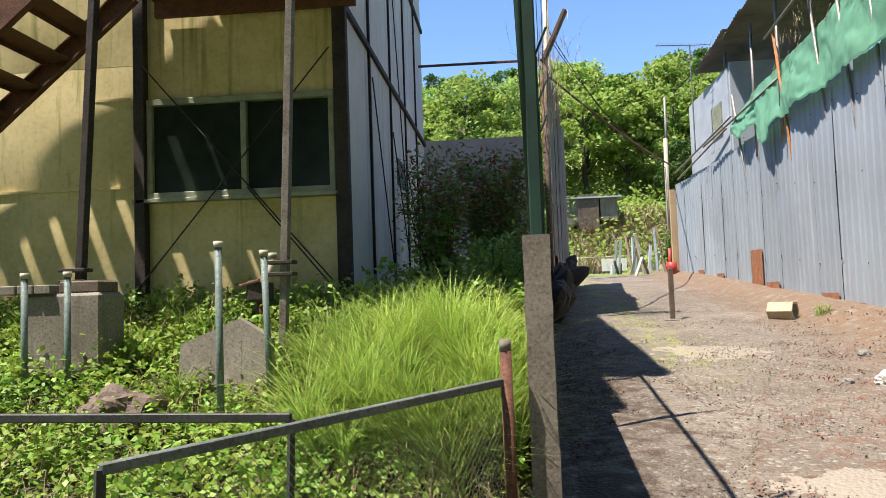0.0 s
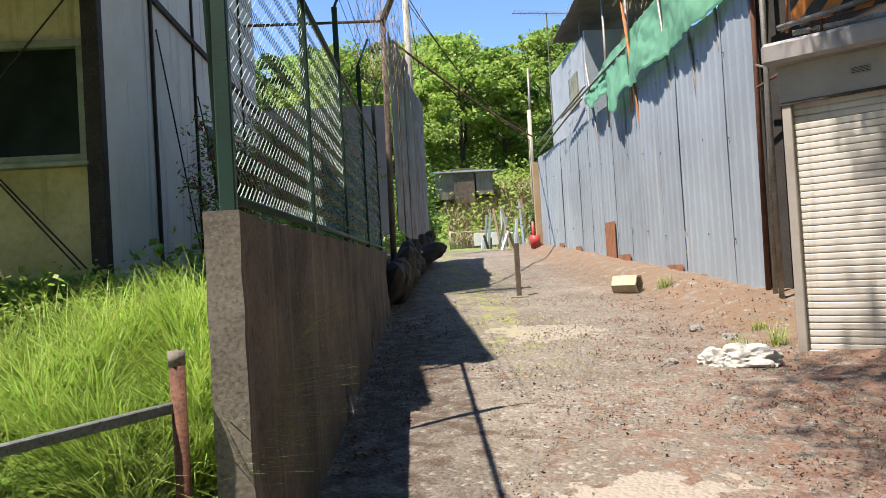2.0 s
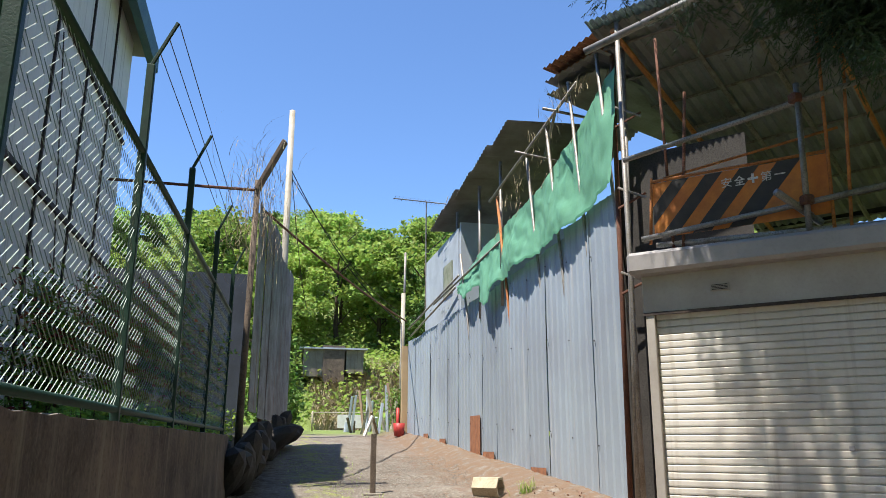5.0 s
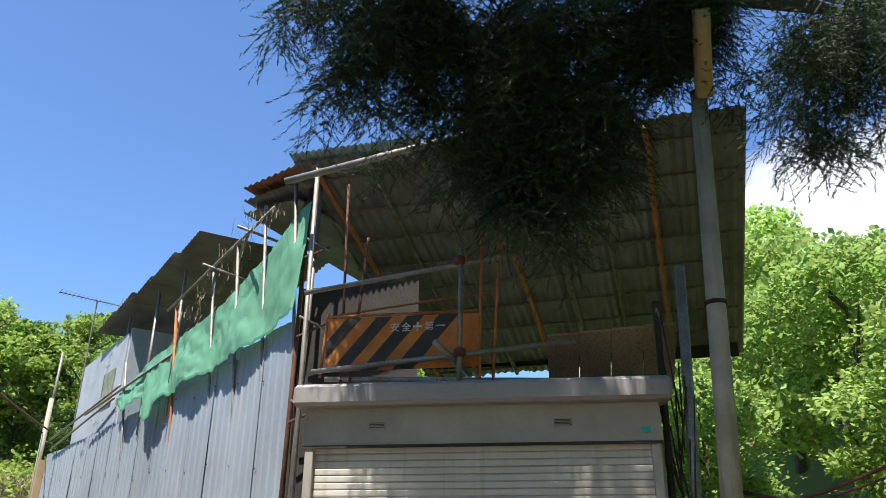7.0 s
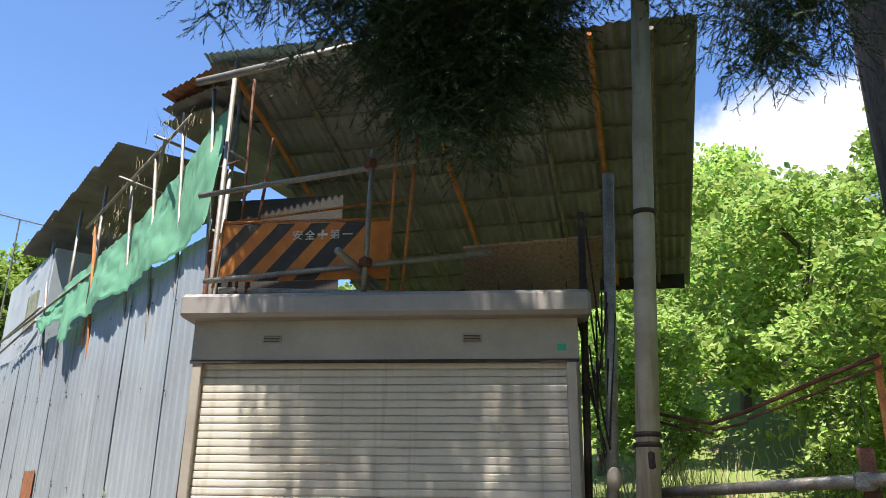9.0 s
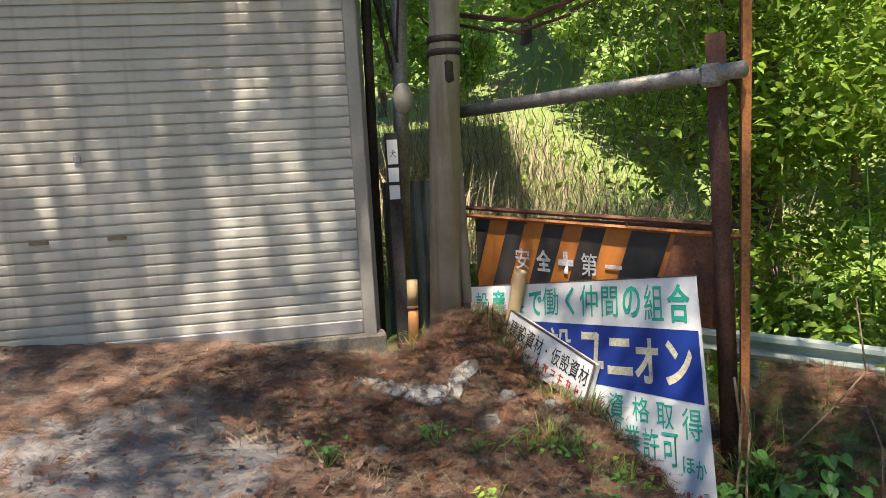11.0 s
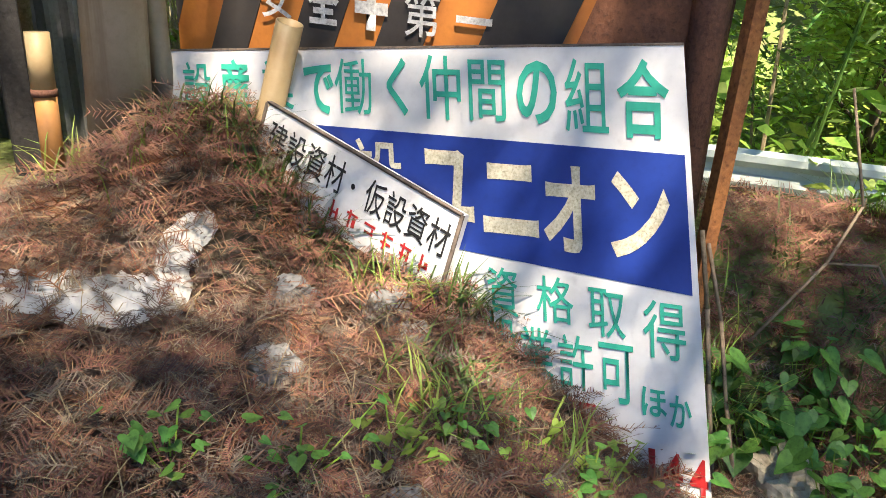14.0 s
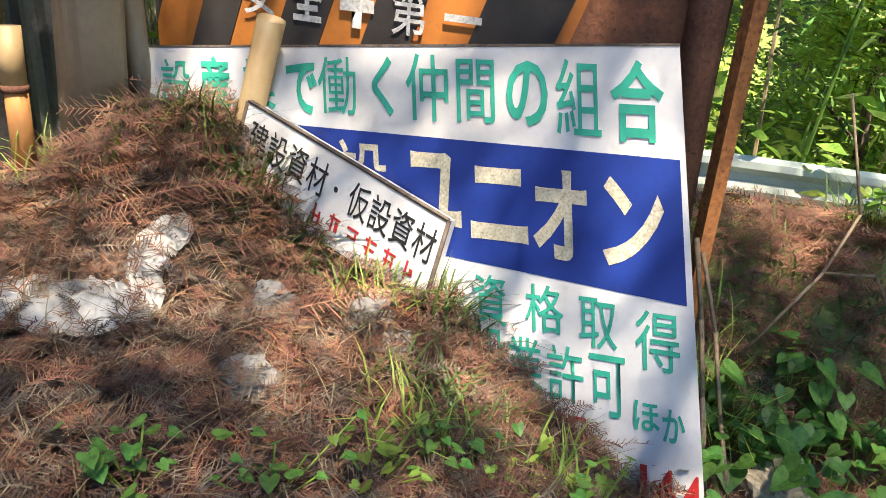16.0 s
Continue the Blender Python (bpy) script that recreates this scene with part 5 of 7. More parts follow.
def service_pole():
    top = hub("service_pole", at_ground(6.72, 5.12, -0.05))
    h = 5.55
    tube("shaft", (0, 0, 0), (0.24, -0.18, h), 0.088, POLE, top, 20, 0.075)
    for z, r in ((1.65, 0.098), (1.72, 0.098), (3.4, 0.095)):
        tube("band", (0.043 * z, -0.032 * z, z), (0.043 * z, -0.032 * z, z + 0.035), r, DARK_STEEL, top, 16)
    box("clamp_box", (0.0, -0.13, 1.5), (0.1, -0.06, 1.62), DARK_STEEL, top, 0.01)
    lamp = tube("lamp_body", (0.2, -0.26, 5.45), (-0.25, -0.63, 5.98), 0.085, POLE, top, 16, 0.08)
    tube("diffuser", (0.18, -0.28, 5.42), (-0.24, -0.62, 5.9), 0.078, PVC, top, 16, 0.072)
    tube("lamp_arm", (0.24, -0.18, 5.4), (-0.05, -0.48, 5.6), 0.02, TUBE, top)
    thing(top, "stained grey steel service pole with a long tube lamp", "pole")
    t2 = hub("scaffold_tube", at_ground(6.84, 5.03, -0.05))
    tube("tube", (0, 0, 0), (0.0, 0.06, 2.9), 0.03, POLE, t2, 12)
    thing(t2, "grey scaffold tube standing beside the service pole", "pole")
    t3 = hub("cable_pipe", at_ground(6.83, 5.5, -0.05))
    tube("pipe", (0, 0, 0), (0.0, -0.2, 3.9), 0.045, TUBE, t3, 10)
    tube("pipe", (-0.08, 0.12, 0), (-0.1, 0.02, 3.6), 0.03, DARK_STEEL, t3, 10)
    rng = random.Random(12)
    for k in range(12):
        z = rng.uniform(1.6, 2.6)
        tube("cable", (rng.uniform(-0.1, 0.0), rng.uniform(-0.15, 0.1), z), (rng.uniform(-0.12, 0.02), rng.uniform(-0.2, 0.1), z + rng.uniform(0.5, 1.1)), 0.008, DARK_STEEL, t3, 5)
    bm = bmesh.new()
    bmesh.ops.create_uvsphere(bm, u_segments=12, v_segments=8, radius=0.07, matrix=Matrix.Translation((-0.16, -0.22, 1.5)) @ Matrix.Diagonal((0.8, 0.8, 1.2, 1)))
    part("cap", bm, POLE, t3, "grey cable cap", True)
    thing(t3, "bundle of pipes and black cables beside the garage corner", "pipes")
    lp = hub("label_post", at_ground(6.69, 5.4, -0.05))
    box("plank", (-0.035, -0.02, 0.0), (0.035, 0.02, 1.32), BLACK_DARK, lp, 0.004)
    for k, (z, hh) in enumerate(((1.14, 0.14), (1.04, 0.08), (0.94, 0.08))):
        box("label", (-0.03, -0.026, z), (0.03, -0.0225, z + hh), WHITE_SIGN, lp)
    letters("character", "犬", BLACK_INK, lp, (-0.018, -0.028, 1.18), (0.036, 0, 0), (0, 0, 0.04), 0.0)
    lp.matrix_basis = pose(*at_ground(6.69, 5.4, -0.05), 0, 0, -42)
    thing(lp, "dark narrow post with three white stickers beside the garage", "post")
    pv = hub("plastic_pipe", at_ground(6.62, 5.27, -0.05))
    tube("pipe", (0, 0, 0), (0.03, 0.01, 0.4), 0.03, PVC_ORANGE, pv, 14)
    tube("collar", (0.022, 0.008, 0.3), (0.024, 0.009, 0.32), 0.034, RUST, pv, 14)
    tube("cut_end", (0.023, 0.009, 0.32), (0.035, 0.012, 0.47), 0.032, PVC, pv, 14)
    thing(pv, "short yellowed plastic pipe standing in the litter", "pipe")
    sl = hub("slanted_pipe", (6.74, 4.73, 0.5))
    r0, r1 = 0.036, 0.032
    bm = bmesh.new()
    n = 16
    a, c = Vector((0, 0, 0)), Vector((-0.02, -0.13, 0.47))
    q = (c - a).to_track_quat("Z", "Y").to_matrix()
    rings = []
    for base, rad in ((a, r0), (c, r0), (c, r1), (a + (c - a) * 0.3, r1)):
        rings.append([bm.verts.new(base + q @ Vector((math.cos(2 * math.pi * k / n) * rad, math.sin(2 * math.pi * k / n) * rad, 0))) for k in range(n)])
    for ra, rb in zip(rings, rings[1:]):
        for k in range(n):
            bm.faces.new((ra[k], ra[(k + 1) % n], rb[(k + 1) % n], rb[k]))
    part("pipe", bm, PVC, sl, smooth=True)
    thing(sl, "leaning open plastic pipe in front of the trade sign", "pipe")
    back = hub("grey_sheet", (7.0, 5.75, 0.35))
    sheet("sheet", back, (0, 0), (0.5, -0.85), 0.35, 0.0, 1.1, ROOFTIN, 0.076, 0.01)
    thing(back, "dark corrugated scrap sheet behind the service pole", "sheet")


service_pole()


def guard_rail():
    a, c = Vector((7.58, 4.0, 0.47)), Vector((7.8, 0.6, 0.3))
    top = hub("guard_rail", (a.x, a.y, -0.4))
    o = Vector((a.x, a.y, -0.4))
    d = (c - a).normalized()
    side = Vector((-d.y, d.x, 0))
    prof = ((0.0, -0.08), (0.025, -0.064), (0.03, -0.04), (0.0, -0.012), (0.0, 0.012), (0.03, 0.04), (0.025, 0.064), (0.0, 0.08))
    verts, fcs = [], []
    for p in (a, c):
        for x, z in prof:
            verts.append(p - side * x + Vector((0, 0, z)) - o)
    k = len(prof)
    for i in range(k - 1):
        fcs.append((i, i + 1, k + i + 1, k + i))
    under(raw("beam", verts, fcs, GALV, False), top)
    for f in (0.1, 0.5, 0.9):
        p = a.lerp(c, f) - side * -0.06
        tube("post", Vector((p.x, p.y, float(ground_z(p.x, p.y)) - 0.1)) - o, Vector((p.x, p.y, 0.36)) - o, 0.035, GALV, top)
    thing(top, "dull galvanised guard rail beside the undergrowth", "guard rail")


guard_rail()


def crumpled(name, at, size, seed, mat, label, category, flat=0.35, turn=0.0):
    """A crumpled sack lying on the ground."""
    bm = bmesh.new()
    bmesh.ops.create_icosphere(bm, subdivisions=4, radius=1.0)
    off = Vector((seed * 3.1, seed * 1.7, 0))
    for v in bm.verts:
        q = v.co.copy()
        k = 1 + 0.35 * noise.noise(q * 1.6 + off) + 0.16 * noise.noise(q * 4.5 + off) - 0.1 * abs(noise.noise(q * 9 + off))
        v.co = Vector((q.x * size[0] * k, q.y * size[1] * k, max(q.z, -0.35) * size[2] * k))
    ob = link_mesh(name, bm, mat, False)
    ob.matrix_basis = pose(*at, 0, 0, turn)
    return thing(ob, label, category)



def torn_sheet():
    """A flattened, torn plastic sack: a wrinkled strip that dips into the litter at its edges."""
    way = ((6.03, 5.2), (6.06, 5.08), (6.08, 4.93), (6.1, 4.8), (6.16, 4.71), (6.25, 4.73), (6.32, 4.73), (6.38, 4.68))
    wide = (0.01, 0.05, 0.085, 0.09, 0.07, 0.05, 0.045, 0.02)
    n, m = 110, 26
    key = np.linspace(0, 1, len(way))
    verts, fcs = [], []
    for i in range(n + 1):
        f = i / n
        x, y = (float(np.interp(f, key, [w[k] for w in way])) for k in (0, 1))
        x2, y2 = (float(np.interp(min(f + 0.06, 1.06), key, [w[k] for w in way])) for k in (0, 1))
        x1, y1 = (float(np.interp(max(f - 0.06, -0.06), key, [w[k] for w in way])) for k in (0, 1))
        d = Vector((x2 - x1, y2 - y1, 0)).normalized()
        s = Vector((-d.y, d.x, 0))
        h = float(np.interp(f, key, wide))
        for j in range(m + 1):
            g = 2 * j / m - 1
            q = Vector((f * 9, g * 1.3, 1.7))
            edge = 1 + 0.28 * noise.noise(Vector((f * 14, 3 if g > 0 else 9, 0))) + 0.12 * noise.noise(Vector((f * 45, 5 if g > 0 else 2, 0)))
            p = Vector((x, y, 0)) + s * (g * h * edge)
            fold = 0.012 * (1 - abs(noise.noise(q * 1.1)) * 2.4) + 0.011 * (1 - abs(noise.noise(Vector((f * 21 + g * 0.8, g * 0.5, 0)))) * 2.5) + 0.0015 * noise.noise(q * 5)
            z = float(ground_z(p.x, p.y)) + 0.02 * (1 - g ** 6) + 0.004 + fold
            verts.append((p.x, p.y, z))
    for i in range(n):
        for j in range(m):
            a = i * (m + 1) + j
            fcs.append((a, a + 1, a + m + 2, a + m + 1))
    ob = raw("white_sack", verts, fcs, BAGM, True)
    thing(ob, "torn flattened dirty white plastic sack in needle litter", "sack")


torn_sheet()
crumpled("white_sack", at_ground(3.86, 7.32, 0.03), (0.26, 0.15, 0.13), 3, BAGM, "full white sack slumped before the garage corner", "sack", turn=-20)
crumpled("white_sack", at_ground(3.62, 7.4, 0.02), (0.13, 0.12, 0.1), 5, BAGM, "small soiled white sack by the garage corner", "sack", turn=40)
for k, (x, y, r) in enumerate(((6.36, 4.24, 0.085), (6.03, 4.4, 0.07), (6.28, 4.16, 0.05), (6.3, 4.46, 0.06), (5.75, 4.05, 0.05), (6.55, 4.5, 0.05), (3.3, 7.5, 0.06), (4.15, 8.3, 0.1), (4.05, 8.9, 0.07), (5.5, 4.6, 0.05))):
    crumpled("stone", at_ground(x, y, 0.0), (r, r * 0.8, r * 0.7), 6 + k, ROCK, "rough grey stone lying in the litter", "stone", turn=37 * k)
crumpled("grey_block", at_ground(6.4, 3.25, 0.02), (0.1, 0.09, 0.1), 30, CREAMP, "mossy broken block under the undergrowth", "block", turn=20)

# ---- garden ----
def scatter_ground(rng, n, x0, x1, y0, y1, keep=None):
    x, y = rng.uniform(x0, x1, n), rng.uniform(y0, y1, n)
    if keep is not None:
        k = keep(x, y)
        x, y = x[k], y[k]
    return np.stack([x, y, ground_z(x, y)], 1)


def in_garden(x, y):
    return x < wall_x(y) - 0.18


def weeds():
    rng = np.random.default_rng(11)
    p = scatter_ground(rng, 44000, -6.5, 0.6, 2.2, 6.7, lambda x, y: in_garden(x, y) & (np.sin(x * 6.1 + 2 * np.sin(y * 3.3)) * np.sin(y * 7.3 + 2 * np.sin(x * 2.7)) + rng.uniform(-0.7, 0.9, len(x)) > -0.25))
    h = 0.1 + 0.24 * (0.5 + 0.5 * np.sin(p[:, 0] * 2.3 + 1) * np.sin(p[:, 1] * 2.9)) * rng.uniform(0.4, 1.2, len(p))
    p[:, 2] += h * rng.uniform(0.1, 1.0, len(p))
    q = np.repeat(p, 3, 0)
    ob = new("weeds", quads("weeds", leaves(rng, q, 0.024, 0.04, 0.7, 0.7), WEED))
    thing(ob, "low bright green weeds covering the garden", "weeds", kind="stuff")
    far = scatter_ground(rng, 9000, -9.0, 0.9, 6.9, 16.0, lambda x, y: in_garden(x, y) & ((x > -1.0) | (y < 6.8)))
    far[:, 2] += rng.uniform(0, 0.35, len(far))
    ob = new("weeds", quads("weeds", leaves(rng, np.repeat(far, 2, 0), 0.045, 0.07, 0.8, 0.6), WEED))
    thing(ob, "green undergrowth behind the garden", "weeds", kind="stuff")
    dead = scatter_ground(rng, 4200, -5.0, 0.4, 2.4, 6.5, in_garden)
    dead[:, 2] += 0.05
    ob = new("dry_stems", quads("dry_stems", blades(rng, dead, 0.25, 0.25, 0.006), STRAW))
    thing(ob, "dry brown stems among the weeds", "weeds", kind="stuff")


weeds()


def grass_clump(name, cx, cy, r, n, h, label):
    rng = np.random.default_rng(int(100 + cx * 10 + cy * 7))
    tufts = max(12, n // 75)
    a, d = rng.uniform(0, 6.283, tufts), r * np.sqrt(rng.uniform(0, 1, tufts))
    which = rng.integers(0, tufts, n)
    x = cx + (d * np.cos(a))[which] + rng.normal(0, 0.022, n)
    y = cy + (d * np.sin(a))[which] + rng.normal(0, 0.035, n)
    k = in_garden(x, y) | (x > 3)
    p = np.stack([x, y, ground_z(x, y) - 0.02], 1)[k]
    ob = new(name, quads(name, blades(rng, p, h * 1.08, h * 1.0, 0.0095, 4), GRASS))
    thing(ob, label, "grass", kind="stuff")


grass_clump("tall_grass", -0.3, 4.55, 0.55, 2000, 0.64, "tall arching bright green grass beside the wall")
grass_clump("tall_grass", 0.0, 5.3, 0.5, 1700, 0.6, "tall arching bright green grass beside the wall")
grass_clump("tall_grass", -0.6, 5.4, 0.5, 1500, 0.5, "tall arching bright green grass beside the building")
grass_clump("tall_grass", 0.1, 4.25, 0.3, 1200, 0.55, "tall arching bright green grass at the wall end")
grass_clump("short_grass", -3.0, 5.2, 1.4, 1800, 0.3, "short grass among the garden weeds")


def bush(name, cx, cy, h, r, n, seed, label, red=0.12, leaf=0.03, base=None):
    """Several thin stems, each with loose tiers of leaflets."""
    rng = np.random.default_rng(seed)
    z0 = float(ground_z(cx, cy)) if base is None else base
    top = hub(name, (cx, cy, z0))
    cs = []
    for k in range(9):
        a = rng.uniform(0, 6.283)
        e = np.array([r * 0.75 * math.cos(a) * rng.uniform(0.2, 1), r * 0.75 * math.sin(a) * rng.uniform(0.2, 1), h * rng.uniform(0.55, 1.0)])
        tube("stem", (0.04 * math.cos(a), 0.04 * math.sin(a), 0), e, 0.009, BARK, top, 5, 0.004)
        for j in range(n // 9):
            f = rng.uniform(0.3, 1.05)
            cs.append(e * f + rng.normal(0, 0.16, 3) * np.array([r, r, 0.6 * r]))
    cs = np.array(cs)
    pick = rng.uniform(0, 1, len(cs)) < red * np.clip(cs[:, 2] / h * 1.4, 0, 1.4)
    for nm, sel, mat in (("leaves", ~pick, SHRUB), ("young_leaves", pick, REDLEAF)):
        if sel.any():
            ob = under(new(nm, quads(nm, leaves(rng, cs[sel], leaf, 0.03, 0.5, 0.38), mat)), top)
    thing(top, label, "shrub")


bush("nandina", 0.1, 8.6, 1.6, 0.6, 6000, 31, "upright shrub with green and red young leaves behind the grass", 0.2)
bush("nandina", -0.35, 8.0, 1.45, 0.5, 3200, 32, "sparse reddish shrub beside the white wall", 0.25)
bush("nandina", 0.5, 10.2, 1.7, 0.5, 2600, 33, "upright shrub with green leaves behind the mesh fence", 0.1)
bush("nandina", -0.6, 9.8, 1.6, 0.5, 1800, 34, "upright shrub with red tips beside the white wall", 0.3)
bush("laurel", 0.2, 7.1, 0.55, 0.5, 1500, 35, "low dark shrub behind the wall", 0.0)


def garden_bits():
    for x, y, z1, lean in ((-1.32, 4.6, 1.92, 0.0), (-1.12, 4.9, 1.88, -0.03), (-2.47, 5.0, 1.8, 0.0), (-2.76, 5.0, 1.8, 0.0)):
        z0 = float(ground_z(x, y))
        p = hub("vent_pipe", (x, y, z0 - 0.05))
        tube("pipe", (0, 0, 0), (lean, 0, z1 - z0), 0.021, TEAL_PIPE, p, 10)
        tube("cap", (lean, 0, z1 - z0), (lean, 0, z1 - z0 + 0.035), 0.027, POLE, p, 10)
        thing(p, "grey-green metal pipe with a pale cap in the weeds", "pipe", "garden pipes")
    c = hub("concrete_tank", (-2.6, 5.25, 1.1))
    box("body", (-0.28, -0.12, 0), (0.28, 0.2, 0.55), CONCRETE, c, 0.02)
    for k in range(3):
        box("brick", (-0.1 + 0.12 * k - 0.3, -0.15, 0.55), (-0.1 + 0.12 * k - 0.19, 0.05, 0.61), CONCRETE, c, 0.006)
    box("lid", (-0.02, -0.1, 0.55), (0.26, 0.15, 0.63), WOOD_OLD, c, 0.01)
    thing(c, "low grey concrete box with loose bricks on it", "concrete box")
    s = hub("concrete_slab", (-1.45, 4.95, 0.9))
    under(raw("slab", [(-0.3, 0, 0), (0.3, 0, 0), (0.3, 0.06, 0.42), (0.1, 0.06, 0.55), (-0.28, 0.06, 0.4), (-0.3, 0.1, 0), (0.3, 0.1, 0), (0.3, 0.14, 0.42), (0.1, 0.14, 0.55), (-0.28, 0.14, 0.4)],
              [(0, 1, 2, 3, 4), (9, 8, 7, 6, 5), (0, 5, 6, 1), (1, 6, 7, 2), (2, 7, 8, 3), (3, 8, 9, 4), (4, 9, 5, 0)], CONCRETE), s)
    thing(s, "broken concrete slab standing in the weeds", "slab")
    crumpled("stump", at_ground(-1.95, 4.7, 0.08), (0.26, 0.18, 0.17), 40, WOOD_OLD, "dark rotten stump among the weeds", "stump")
    v = hub("valve", (-1.5, 5.88, 1.45))
    box("body", (-0.09, -0.06, 0.1), (0.09, 0.06, 0.26), DARK_STEEL, v, 0.02)
    tube("pipe", (0.0, 0, -0.1), (0.0, 0, 0.12), 0.03, RUST, v)
    tube("pipe", (0.07, 0, 0.24), (0.1, 0, 0.42), 0.028, POLE, v)
    tube("cap", (0.1, 0, 0.42), (0.1, 0, 0.46), 0.034, POLE, v)
    tube("handle", (-0.14, -0.05, 0.22), (0.02, -0.07, 0.26), 0.012, RUST, v, 6)
    thing(v, "rusty meter and valve at the foot of a post", "valve")
    for x in (-2.7, -2.4, -2.1):
        b = box("block", (x, 6.6, 1.42), (x + 0.2, 6.75, 1.56), CONCRETE, None, 0.01)
        thing(b, "pale concrete block at the building foot", "block", "blocks at the building foot")


garden_bits()


def garden_gate():
    o = Vector((0.31, 3.82, 0.2))
    top = hub("garden_fence", tuple(o))

    def t(name, a, c, r, mat, n=8):
        return tube(name, Vector(a) - o, Vector(c) - o, r, mat, top, n)
    t("gate_post", (0.318, 3.82, 0.15), (0.313, 3.82, 1.33), 0.027, RUST, 10)
    t("post_cap", (0.313, 3.82, 1.29), (0.313, 3.82, 1.34), 0.029, CONCRETE, 10)
    for a, c in (((0.3, 3.82, 1.15), (-0.93, 2.6, 1.05)), ((-0.53, 3.3, 1.09), (-2.2, 3.3, 1.12))):
        bm = bmesh.new()
        p, q = Vector(a) - o, Vector(c) - o
        box_into(bm, 0, 0, 0, (q - p).length, 0.03, 0.036, Matrix.Translation((p + q) / 2) @ (q - p).to_track_quat("X", "Z").to_matrix().to_4x4(), 0.004)
        part("rail", bm, GATE_DARK if a[0] < 0 else GATE_GREY, top)
    t("upright", (-0.53, 3.3, 1.08), (-0.56, 3.3, 0.3), 0.016, GATE_DARK, 4)
    t("upright", (-0.93, 2.6, 1.05), (-0.95, 2.6, 0.2), 0.02, GATE_DARK, 4)
    # fine mesh hanging from the slanted rail
    verts, fcs = [], []
    A, C = Vector((0.28, 3.8, 1.14)), Vector((-0.9, 2.63, 1.04))
    for fam in (1, -1):
        for i in range(-20, 72):
            pl = []
            for k in range(2):
                f = (i + fam * k * 20) / 60
                pl.append((f, k))
            (f0, k0), (f1, k1) = pl
            lo, hi = min(f0, f1), max(f0, f1)
            if hi < 0 or lo > 1:
                continue

            def clip(f):
                return min(max(f, 0), 1)
            c0, c1 = clip(f0), clip(f1)
            d0 = 0.0 if f0 == f1 else (c0 - f0) / (f1 - f0)
            d1 = 1.0 if f0 == f1 else (c1 - f0) / (f1 - f0)
            p, q = A.lerp(C, c0) + Vector((0, 0, -0.75 * d0)), A.lerp(C, c1) + Vector((0, 0, -0.75 * d1))
            base = len(verts)
            w = Vector((0.0011, -0.0011, 0.0011))
            verts += [p - w - o, p + w - o, q + w - o, q - w - o]
            fcs.append((base, base + 1, base + 2, base + 3))
    under(raw("wire_mesh", verts, fcs, TUBE), top)
    thing(top, "low garden fence with dark rails, rusty post and fine mesh", "fence")


garden_gate()


